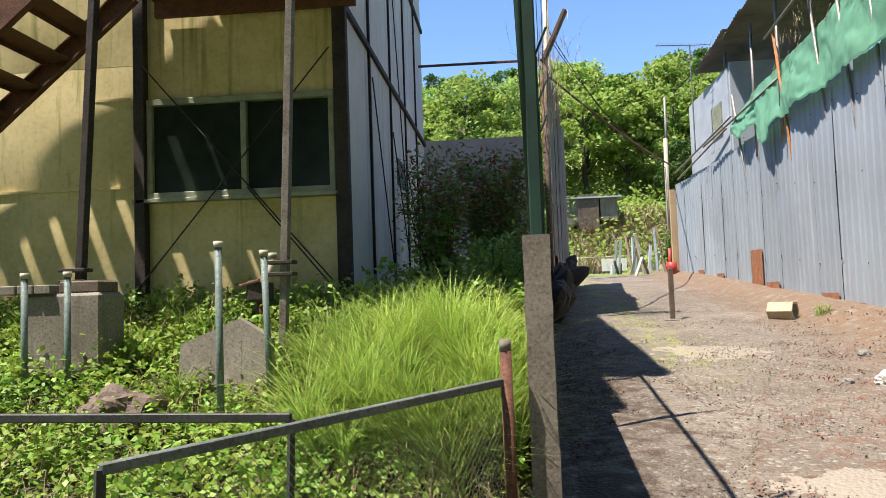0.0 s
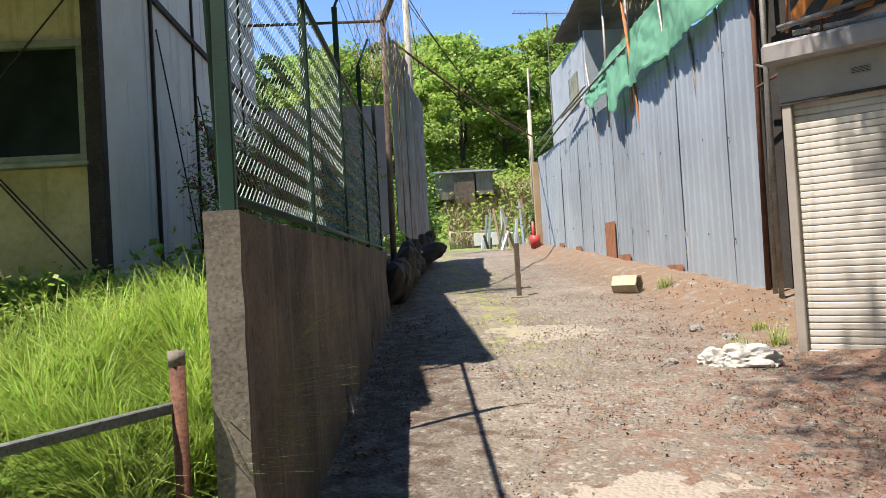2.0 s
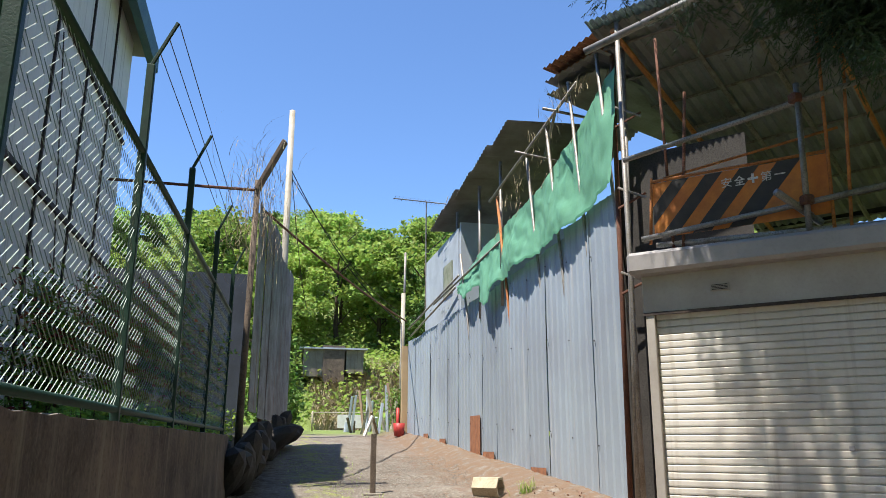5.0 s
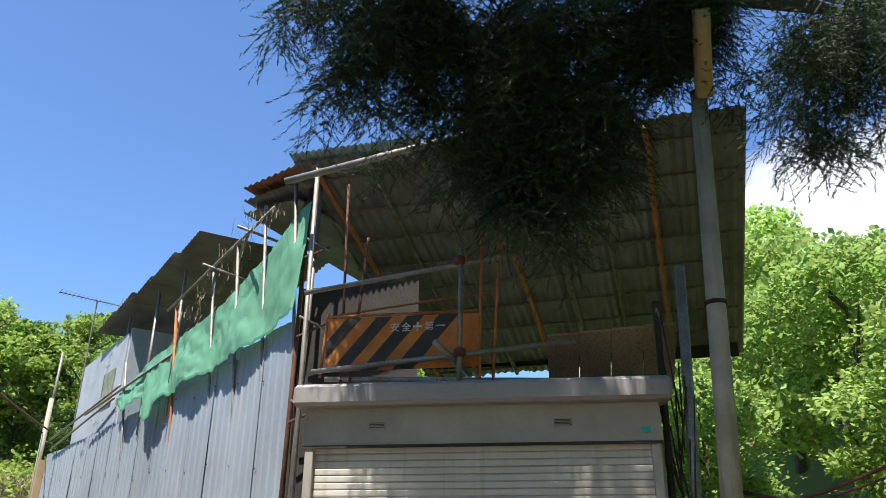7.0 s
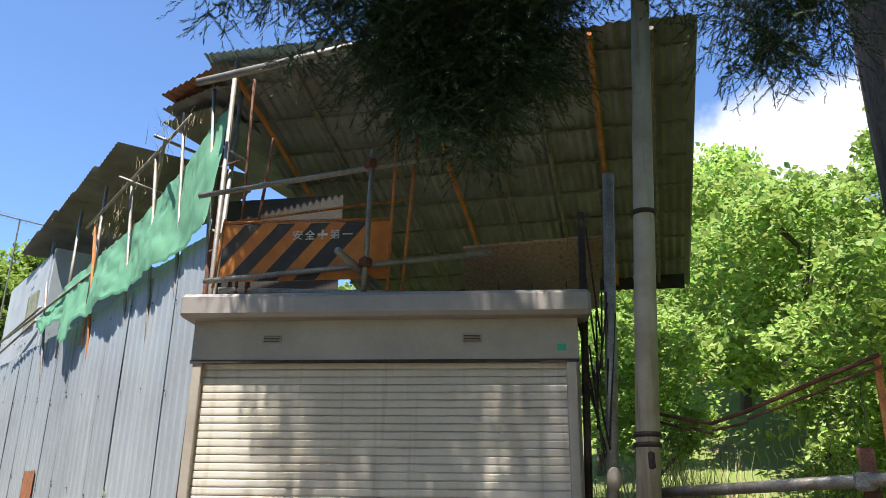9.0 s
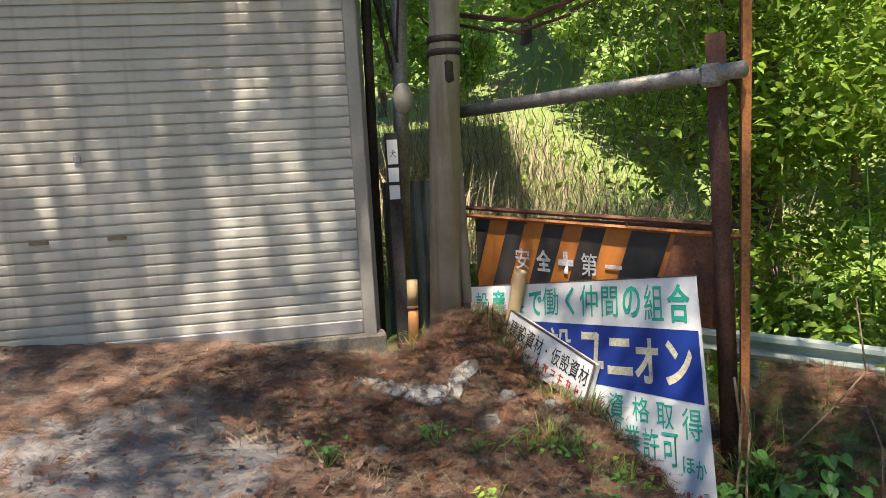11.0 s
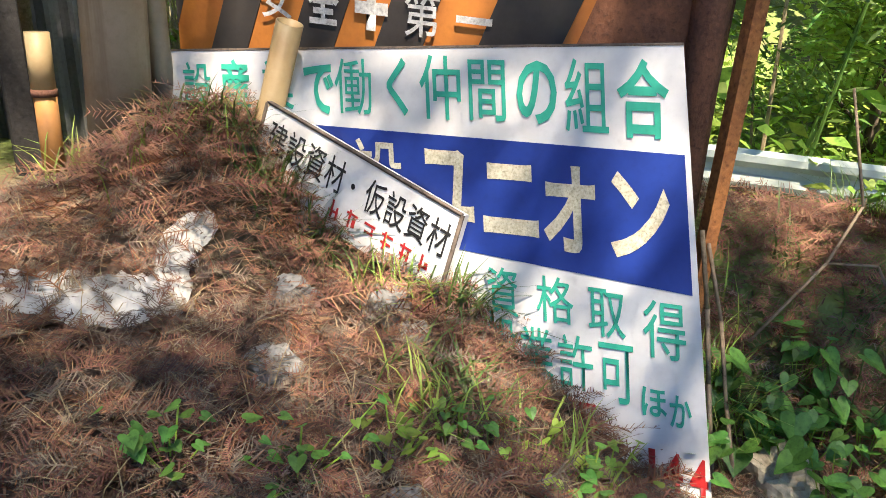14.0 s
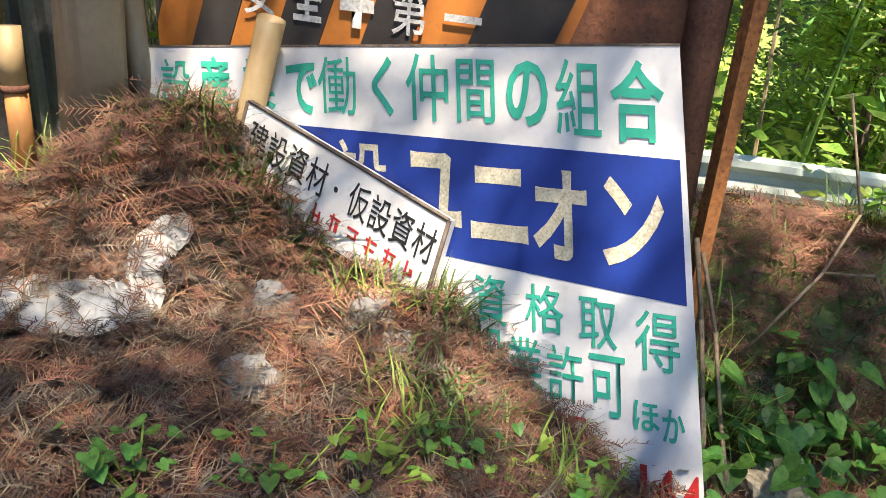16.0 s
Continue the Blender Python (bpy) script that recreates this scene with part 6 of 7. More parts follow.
# ---- lane things ----
def lane_things():
    s = hub("lane_post", at_ground(2.77, 12.28, -0.05))
    box("post", (-0.035, -0.035, 0), (0.035, 0.035, 0.83), WOOD_OLD, s, 0.006)
    box("base", (-0.13, -0.12, 0.03), (0.13, 0.12, 0.065), CONCRETE, s, 0.01)
    thing(s, "short grey wooden post standing in the lane", "post")
    p = hub("clay_pipe", at_ground(4.25, 11.95, 0.12))
    bm = bmesh.new()
    n, rings = 6, []
    for z, r in ((0, 0.15), (0.36, 0.15), (0.36, 0.115), (0.05, 0.115)):
        rings.append([bm.verts.new((math.cos(2 * math.pi * k / n) * r, math.sin(2 * math.pi * k / n) * r, z)) for k in range(n)])
    for a, c in zip(rings, rings[1:]):
        for k in range(n):
            bm.faces.new((a[k], a[(k + 1) % n], c[(k + 1) % n], c[k]))
    bm.faces.new(rings[3])
    ob = part("pipe", bm, CREAMP, p)
    ob.matrix_basis = pose(-0.12, 0.1, 0, 90, 0, 50)
    thing(p, "hollow six-sided cream clay block on the bank", "clay pipe")
    # old pole with an angled lamp arm and dry creeper
    w = hub("wooden_pole", at_ground(0.98, 12.5, -0.05))
    o = Vector(w.matrix_basis.translation)
    tube("shaft", (0, 0, 0), Vector((1.03, 12.5, 5.4)) - o, 0.05, WOOD_OLD, w, 9, 0.04)
    q = Vector((1.02, 12.5, 5.25)) - o
    bm = bmesh.new()
    e = Vector((1.38, 12.4, 6.0)) - o
    box_into(bm, 0, 0, 0, (e - q).length, 0.14, 0.06, Matrix.Translation((q + e) / 2) @ (e - q).to_track_quat("X", "Z").to_matrix().to_4x4(), 0.01)
    part("lamp_arm", bm, WOOD_OLD, w)
    tube("cross_bar", Vector((-1.0, 12.5, 5.26)) - o, q, 0.022, RUST, w, 6)
    thing(w, "old wooden pole with a slanted arm and dry creeper", "pole")
    rng = np.random.default_rng(9)
    cs = np.array([[1.02 + rng.normal(0, 0.22), 12.5 + rng.normal(0, 0.3), 5.1 + rng.normal(0, 0.35)] for _ in range(240)])
    side = np.array([[1.25 + 0.05 * rng.normal(), y, 4.85 + rng.normal(0, 0.2)] for y in np.linspace(12.6, 19, 110)])
    ob = new("dry_creeper", quads("dry_creeper", np.concatenate([blades(rng, np.concatenate([cs, side]), 0.35, 0.4, 0.006), blades(rng, np.concatenate([cs, side]) - [0, 0, 0.2], -0.5, 0.4, 0.005)]), BRUSH))
    thing(ob, "tangle of dry creeper on the pole and zinc sheets", "vine", kind="stuff")
    g = hub("steel_pole", (1.58, 21.0, 1.7))
    tube("shaft", (0, 0, 0), (0.0, 0, 8.6), 0.1, POLE, g, 14, 0.075)
    thing(g, "tall pale steel utility pole behind the zinc fence", "pole")
    r = hub("lane_pole", (4.96, 23.0, 1.9))
    tube("shaft", (0, 0, 0), (0.03, 0, 4.0), 0.06, POLE, r, 10)
    tube("top_shaft", (0.05, 0, 3.2), (0.07, 0, 5.2), 0.035, TUBE, r, 8)
    thing(r, "thin grey pole at the end of the steel fence", "pole")
    for k, (a, c, sag, rad) in enumerate((((1.6, 21.0, 8.7), (5.0, 23.0, 5.0), 0.5, 0.012), ((1.6, 21.0, 8.5), (9.5, 40.0, 8.0), 1.2, 0.012), ((1.15, 13.2, 5.15), (4.9, 22.0, 4.95), 0.1, 0.02), ((1.6, 21.0, 9.0), (3.8, 48.0, 9.5), 1.5, 0.012))):
        cu = bpy.data.curves.new("overhead_wire", "CURVE")
        cu.dimensions, cu.bevel_depth, cu.bevel_resolution = "3D", rad, 1
        sp = cu.splines.new("POLY")
        sp.points.add(16)
        for i in range(17):
            f = i / 16
            q = Vector(a).lerp(Vector(c), f) + Vector((0, 0, -sag * 4 * f * (1 - f)))
            sp.points[i].co = (*q, 1)
        cu.materials.append(DARK_STEEL if k != 2 else RUST)
        thing(new("overhead_wire", cu), "dark sagging overhead wire", "wire", "overhead wires")
    t = box("tan_panel", (4.72, 21.45, 1.9), (4.95, 21.6, 4.2), TAN)
    thing(t, "tan painted panel at the fence end", "panel")
    gt = hub("lane_barrier", (4.1, 32.0, 2.2))
    for x in (-1.0, 1.3):
        tube("post", (x, 0, 0), (x, 0, 0.75), 0.03, ORANGE_RUST if x > 0 else POLE, gt)
    tube("rail", (-1.0, 0, 0.7), (1.3, 0, 0.7), 0.02, POLE, gt)
    box("board", (-0.05, -0.03, 0.12), (0.95, 0.0, 0.62), WHITE_SIGN, gt, 0.005)
    thing(gt, "low pipe barrier with a white board across the lane", "barrier")
    bk = hub("red_bucket", at_ground(4.62, 21.2, 0.0))
    tube("body", (0, 0, 0), (0, 0, 0.32), 0.12, REDPAINT, bk, 12, 0.15)
    tube("post", (-0.02, 0.1, 0), (-0.02, 0.1, 0.7), 0.04, REDPAINT, bk)
    thing(bk, "red bucket and red post at the lane side", "bucket")
    rng = random.Random(77)
    pile = hub("board_pile", (4.5, 25.5, 1.9))
    for k in range(26):
        x, y = rng.uniform(-0.5, 0.4), rng.uniform(-3, 3.5)
        h = rng.uniform(0.5, 1.5)
        tube("scrap_board", (x, y, 0), (x + rng.uniform(-0.3, 0.3), y + rng.uniform(-0.4, 0.4), h), 0.05, rng.choice([WHITE_SIGN, WOOD_OLD, POLE, SHED, PLY]), pile, 4)
    thing(pile, "pile of old boards and scrap leaning beside the lane", "scrap pile")
    bush("lane_shrub", 4.75, 22.3, 1.1, 0.45, 900, 51, "small green shrub at the fence end", 0.0, 0.05)
    bush("lane_shrub", 2.2, 31.0, 1.6, 0.8, 1200, 52, "bright green shrub beside the barrier", 0.0, 0.09)
    bush("lane_shrub", 1.6, 24.5, 2.4, 1.0, 1500, 53, "green shrub beyond the zinc sheets", 0.0, 0.09)
    bush("lane_shrub", 1.3, 27.5, 2.0, 1.1, 1500, 54, "green shrub beyond the zinc sheets", 0.0, 0.09)
    hut = hub("hill_hut", (4.7, 42.0, 4.5))
    box("wall", (-1.6, 0, 0.6), (-0.6, 1.5, 2.0), CONCRETE, hut)
    box("wall", (0.6, 0, 0.8), (1.5, 1.5, 2.0), CONCRETE, hut)
    box("roof", (-1.8, -0.2, 2.0), (1.7, 1.8, 2.08), SHED, hut)
    box("trunk", (-0.6, -0.1, 0.3), (0.5, 0.5, 2.2), WOOD_OLD, hut)
    thing(hut, "overgrown grey hut on the slope", "hut")


lane_things()


# ---- litter, leaves and small plants by the signs ----
def cedar_spray(rng, q, length, lift, width):
    """Fallen cedar sprays at points q: an arched stem with two ranks of fine twigs, as quads (n, 4, 3)."""
    n = len(q)
    a = rng.uniform(0, 6.283, n)
    L = length * rng.uniform(0.5, 1.25, n)
    tilt = rng.uniform(-0.9, 0.9, n)
    u = np.stack([np.cos(a), np.sin(a), rng.uniform(-0.1, 0.6, n) * lift], 1)
    flat = np.stack([-np.sin(a), np.cos(a), np.zeros(n)], 1)
    v = flat * np.cos(tilt)[:, None] + np.array([0, 0, 1.0]) * np.sin(tilt)[:, None]
    bend = flat * rng.normal(0, 0.25, n)[:, None] + np.array([0, 0, -1.0]) * rng.uniform(0.1, 0.7, n)[:, None] * lift
    out = []

    def at(f):
        return q + (u * f + bend * f * f) * L[:, None]
    for k in range(4):
        p0, p1 = at(k / 4), at((k + 1) / 4)
        w = v * width * (1 - k / 5)
        out.append(np.stack([p0 - w, p0 + w, p1 + w * 0.8, p1 - w * 0.8], 1))
    for k in range(11):
        f = (k + 0.7) / 11.5
        p0 = at(f)
        for sgn in (-1, 1):
            reach = L * 0.3 * (1 - 0.7 * f) * rng.uniform(0.6, 1.2, n)
            e = p0 + (u * 0.75 + v * sgn + rng.normal(0, 0.18, (n, 3))) * reach[:, None]
            w = u * width * 0.9
            out.append(np.stack([p0 - w, p0 + w, e + w * 0.5, e - w * 0.5], 1))
    return np.concatenate(out)


def litter():
    rng = np.random.default_rng(41)

    def before_garage(x, y):
        return (x - 4.43) * 0.702 + (y - 7.57) * 0.712 < -0.12

    def thick(x, y):
        patch = 0.5 + 0.5 * np.sin(x * 5.3 + 1.4 * np.sin(y * 3.1)) * np.sin(y * 4.7 + 1.1 * np.sin(x * 4.3))
        bare = np.exp(-((x - 4.95) / 0.75) ** 2 - ((y - 5.4) / 0.6) ** 2) + np.exp(-((x - 5.15) / 0.3) ** 2 - ((y - 4.75) / 0.25) ** 2)
        return np.clip((x - 4.2) / 1.0, 0.05, 1) * (0.55 + 0.45 * patch) * (1 - 0.85 * np.clip(bare, 0, 1))
    p = scatter_ground(rng, 60000, 3.2, 7.6, 2.0, 6.3, lambda x, y: (rng.uniform(0, 1, len(x)) < thick(x, y)) & before_garage(x, y))
    n = len(p)
    a = rng.uniform(0, 6.283, n)
    ln = rng.uniform(0.006, 0.04, n)
    d = np.stack([np.cos(a) * ln, np.sin(a) * ln, rng.normal(0, 0.3, n) * ln], 1)
    s = np.stack([-np.sin(a), np.cos(a), np.zeros(n)], 1) * rng.uniform(0.0008, 0.0024, (n, 1))
    p[:, 2] += rng.uniform(0.002, 0.03, n)
    arr = np.stack([p - d - s * 0.5, p - d + s * 0.5, p + d + s, p + d - s], 1)
    for nm, lo, hi, mat, label in (("needle_litter", 0.0, 0.45, LITTER, "thick brown cedar twig litter on the ground"), ("twig_litter", 0.45, 0.9, LITTER_OLD, "old grey-brown twig bits on the ground"), ("straw_litter", 0.9, 1.0, STRAW, "pale bits of straw on the ground")):
        ob = new(nm, quads(nm, arr[int(lo * n):int(hi * n)], mat))
        thing(ob, label, "litter", kind="stuff")
    for nm, m, length, lift, mat, label in (("cedar_sprays", 7000, 0.11, 0.5, LITTER, "fallen reddish brown cedar sprays"), ("old_sprays", 4200, 0.1, 0.4, LITTER_OLD, "old grey-brown cedar sprays on the ground"), ("fresh_sprays", 950, 0.17, 0.7, LITTER_RED, "fresh rust-red fallen cedar sprays")):
        c = scatter_ground(rng, m, 3.6, 7.5, 2.2, 6.0, lambda x, y: (rng.uniform(0, 1, len(x)) < thick(x, y)) & before_garage(x, y))
        c[:, 2] += rng.uniform(0.008, 0.045, len(c))
        ob = new(nm, quads(nm, cedar_spray(rng, c, length, lift, 0.0019), mat))
        thing(ob, label, "litter", kind="stuff")
    c = scatter_ground(rng, 5200, 5.3, 6.95, 3.1, 5.35)
    c[:, 2] += rng.uniform(0.005, 0.05, len(c))
    for nm, sel, mat, label in (("twig_tangle", slice(0, 3000), LITTER, "tangled brown cedar twigs before the signs"), ("old_twig_tangle", slice(3000, 5200), LITTER_OLD, "tangled old grey twigs before the signs")):
        ob = new(nm, quads(nm, cedar_spray(rng, c[sel], 0.085, 0.8, 0.0015), mat))
        thing(ob, label, "litter", kind="stuff")
    # deep heap against the pole, the box sign and the bank behind the trade sign
    heap = []
    for cx, cy, rx, ry, m in ((6.66, 4.95, 0.16, 0.22, 300), (6.56, 4.55, 0.1, 0.2, 170), (6.42, 4.2, 0.1, 0.12, 90), (6.8, 3.2, 0.15, 0.2, 160), (6.6, 2.95, 0.2, 0.15, 110), (7.05, 3.15, 0.16, 0.16, 190), (7.0, 2.8, 0.18, 0.18, 170), (7.25, 2.55, 0.16, 0.2, 150), (6.3, 3.75, 0.14, 0.14, 100)):
        r = rng.normal(0, 1, (m, 2)) * [rx, ry]
        x, y = cx + r[:, 0], cy + r[:, 1]
        heap.append(np.stack([x, y, ground_z(x, y) + rng.uniform(0.0, 0.07, m)], 1))
    heap = np.concatenate(heap)
    ob = new("heaped_sprays", quads("heaped_sprays", cedar_spray(rng, heap, 0.15, 0.7, 0.002), LITTER))
    thing(ob, "heap of brown cedar sprays against pole and signs", "litter", kind="stuff")
    dl = scatter_ground(rng, 130, 4.8, 6.9, 3.0, 5.2)
    dl[:, 2] += 0.03
    ob = new("dead_leaves", quads("dead_leaves", leaves(rng, dl, 0.022, 0.004, 1.0, 0.6), DEADLEAF))
    thing(ob, "scattered dry pinkish leaves in the litter", "litter", kind="stuff")
    lane = scatter_ground(rng, 9000, 0.7, 5.2, 2.5, 12.0, lambda x, y: rng.uniform(0, 1, len(x)) < 0.16 + 0.5 * (np.abs(x - wall_x(y) - 0.25) < 0.35) + 0.4 * (x > 3.7))
    lane[:, 2] += 0.006
    ob = new("dry_leaves", quads("dry_leaves", leaves(rng, lane, 0.016, 0.0, 1.6, 0.6), LITTER))
    thing(ob, "dry leaves strewn along the lane", "litter", kind="stuff")
    drift = scatter_ground(rng, 26000, 0.6, 4.3, 2.6, 11.0, lambda x, y: (np.sin(x * 5.1 + 1.7 * np.sin(y * 2.3)) * np.sin(y * 4.3 + 1.3 * np.sin(x * 3.7)) + rng.uniform(-0.6, 0.6, len(x)) + 0.55 * smooth(2.6, 3.6, x) + 0.7 * (x < wall_x(y) + 0.55) - 0.35 * smooth(6.0, 10.0, y)) > 0.72)
    drift[:, 2] += 0.005
    ob = new("leaf_drift", quads("leaf_drift", leaves(rng, drift, 0.013, 0.004, 1.2, 0.5), LITTER))
    thing(ob, "dark brown needles and leaf bits drifted on the lane", "litter", kind="stuff")
    straw = scatter_ground(rng, 1800, 5.2, 7.0, 2.6, 5.4)
    ob = new("dry_grass", quads("dry_grass", blades(rng, straw, 0.09, 0.16, 0.0028), STRAW))
    thing(ob, "dry grass in the litter", "grass", kind="stuff")
    # gravel stones on the lane
    g = scatter_ground(rng, 16000, 0.8, 4.6, 3.0, 17.0)
    sz = rng.uniform(0.005, 0.013, len(g))
    g[:, 2] += sz * 0.2
    arr = []
    for k in range(3):
        t = np.array([math.cos(k * 2.09), math.sin(k * 2.09), 0])
        t2 = np.array([math.cos((k + 1) * 2.09), math.sin((k + 1) * 2.09), 0])
        topv = g + np.array([0, 0, 1])[None] * sz[:, None] * 0.8
        arr.append(np.stack([g + t * sz[:, None], g + t2 * sz[:, None], topv + t2 * sz[:, None] * 0.4, topv + t * sz[:, None] * 0.4], 1))
    topq = np.stack([g + np.array([math.cos(k * 2.09) * 0.42, math.sin(k * 2.09) * 0.42, 0.8]) * sz[:, None] for k in (0, 1, 2, 2)], 1)
    ob = new("gravel", quads("gravel", np.concatenate(arr + [topq]), GRAVEL))
    thing(ob, "loose grey gravel on the lane", "gravel", kind="stuff")


litter()


def heart_leaf(bm, at, size, nod, turn):
    """One heart-shaped leaf with a folded midrib, its tip drooping."""
    m = Matrix.Translation(at) @ Matrix.Rotation(turn, 4, "Z") @ Matrix.Rotation(nod, 4, "Y")
    half = ((0.0, 0.0), (-0.16, 0.18), (-0.2, 0.36), (-0.05, 0.52), (0.2, 0.54), (0.5, 0.42), (0.78, 0.2), (1.05, 0.0))
    mid = [bm.verts.new(m @ Vector((x * size, 0, -0.1 * x * x * size))) for x in (0.0, 0.2, 0.5, 0.78, 1.05)]
    for sgn in (-1, 1):
        v = [bm.verts.new(m @ Vector((x * size, sgn * y * size, 0.22 * y * size - 0.12 * x * x * size))) for x, y in half[1:-1]]
        for f in ((mid[0], v[0], v[1]), (mid[0], v[1], v[2]), (mid[0], v[2], v[3], mid[1]), (mid[1], v[3], v[4], mid[2]), (mid[2], v[4], v[5], mid[3]), (mid[3], v[5], mid[4])):
            bm.faces.new(f if sgn > 0 else f[::-1])


def heart_plants():
    rng = random.Random(15)
    for cx, cy, n, h, r in ((6.62, 3.27, 8, 0.28, 0.13), (6.44, 3.28, 7, 0.2, 0.1), (6.66, 3.02, 8, 0.32, 0.14), (6.8, 2.75, 9, 0.34, 0.16), (6.45, 2.95, 7, 0.2, 0.12), (7.0, 2.4, 9, 0.36, 0.2)):
        top = hub("heart_leaf_plant", at_ground(cx, cy, -0.01))
        for k in range(n):
            a = rng.uniform(0, 6.283)
            e = Vector((math.cos(a) * r * rng.uniform(0.2, 1) - 0.04, math.sin(a) * r * rng.uniform(0.2, 1), h * rng.uniform(0.35, 1.0)))
            tube("stalk", (e.x * 0.15, e.y * 0.15, 0), e, 0.0018, SASA, top, 5)
            bm = bmesh.new()
            heart_leaf(bm, e, rng.uniform(0.035, 0.075), rng.uniform(0.2, 0.9), math.pi + rng.uniform(-1.3, 1.3))
            part("leaf", bm, HEART, top)
        thing(top, "deep green heart-leaved plant beside the trade sign", "plant", "heart-leaved plants")
    for k, pts in enumerate((((6.66, 3.5, 0.55), (6.6, 3.46, 0.36), (6.5, 3.44, 0.2), (6.34, 3.42, 0.02)), ((6.7, 3.47, 0.5), (6.6, 3.42, 0.33), (6.46, 3.4, 0.18), (6.34, 3.37, 0.03)), ((6.75, 3.3, 0.2), (6.85, 3.12, 0.42), (6.98, 3.02, 0.55), (7.12, 3.08, 0.85)), ((6.85, 3.12, 0.42), (6.82, 3.0, 0.44), (6.74, 2.93, 0.3), (6.7, 2.92, 0.05)))):
        v = hub("vine_stem", pts[0])
        bm = bmesh.new()
        o = Vector(pts[0])
        for p, q in zip(pts, pts[1:]):
            tube_into(bm, Vector(p) - o, Vector(q) - o, 0.0065 - 0.001 * k, 6, 0.006 - 0.001 * k)
        part("stem", bm, VINE, v, smooth=True)
        thing(v, "bare tan vine stem trailing beside the trade sign", "vine", "vine stems")
    d = hub("withered_weed", (6.35, 3.61, 0.12))
    o = Vector((6.35, 3.61, 0.12))
    way = ((6.35, 3.61, 0.12), (6.44, 3.605, 0.25), (6.5, 3.61, 0.34), (6.53, 3.66, 0.42))
    bm = bmesh.new()
    for p, q in zip(way, way[1:]):
        tube_into(bm, Vector(p) - o, Vector(q) - o, 0.0025, 5, 0.002)
    part("stem", bm, RUST, d)
    for c in way[2:]:
        for k in range(4):
            bm = bmesh.new()
            heart_leaf(bm, Vector(c) - o, 0.022, 0.6 + 0.3 * k, 1.6 * k)
            part("leaf", bm, DEADLEAF, d)
    thing(d, "withered weed with curled brown leaves before the sign", "plant")
    g = np.random.default_rng(16)
    t = []
    for x, y, h, n in ((6.6, 4.72, 0.15, 46), (6.58, 4.58, 0.17, 60), (6.5, 4.42, 0.14, 46), (6.44, 4.28, 0.12, 30), (6.45, 4.08, 0.19, 40), (6.46, 4.0, 0.17, 34), (6.6, 4.9, 0.13, 26), (6.1, 4.05, 0.12, 60), (6.15, 3.95, 0.1, 40), (6.62, 3.42, 0.26, 44), (6.9, 2.95, 0.2, 20), (7.1, 2.75, 0.22, 26), (7.2, 2.4, 0.26, 44), (7.0, 3.2, 0.16, 12), (6.95, 2.5, 0.2, 30), (7.35, 2.9, 0.22, 30)):
        r = g.normal(0, 0.05, (n, 2))
        p = np.stack([x + r[:, 0], y + r[:, 1], ground_z(x + r[:, 0], y + r[:, 1])], 1)
        t.append(blades(g, p, h, h * 1.1, 0.0075))
    ob = new("bamboo_grass", quads("bamboo_grass", np.concatenate(t), SASA))
    thing(ob, "short green bamboo grass round the signs and bank", "grass", kind="stuff")


heart_plants()


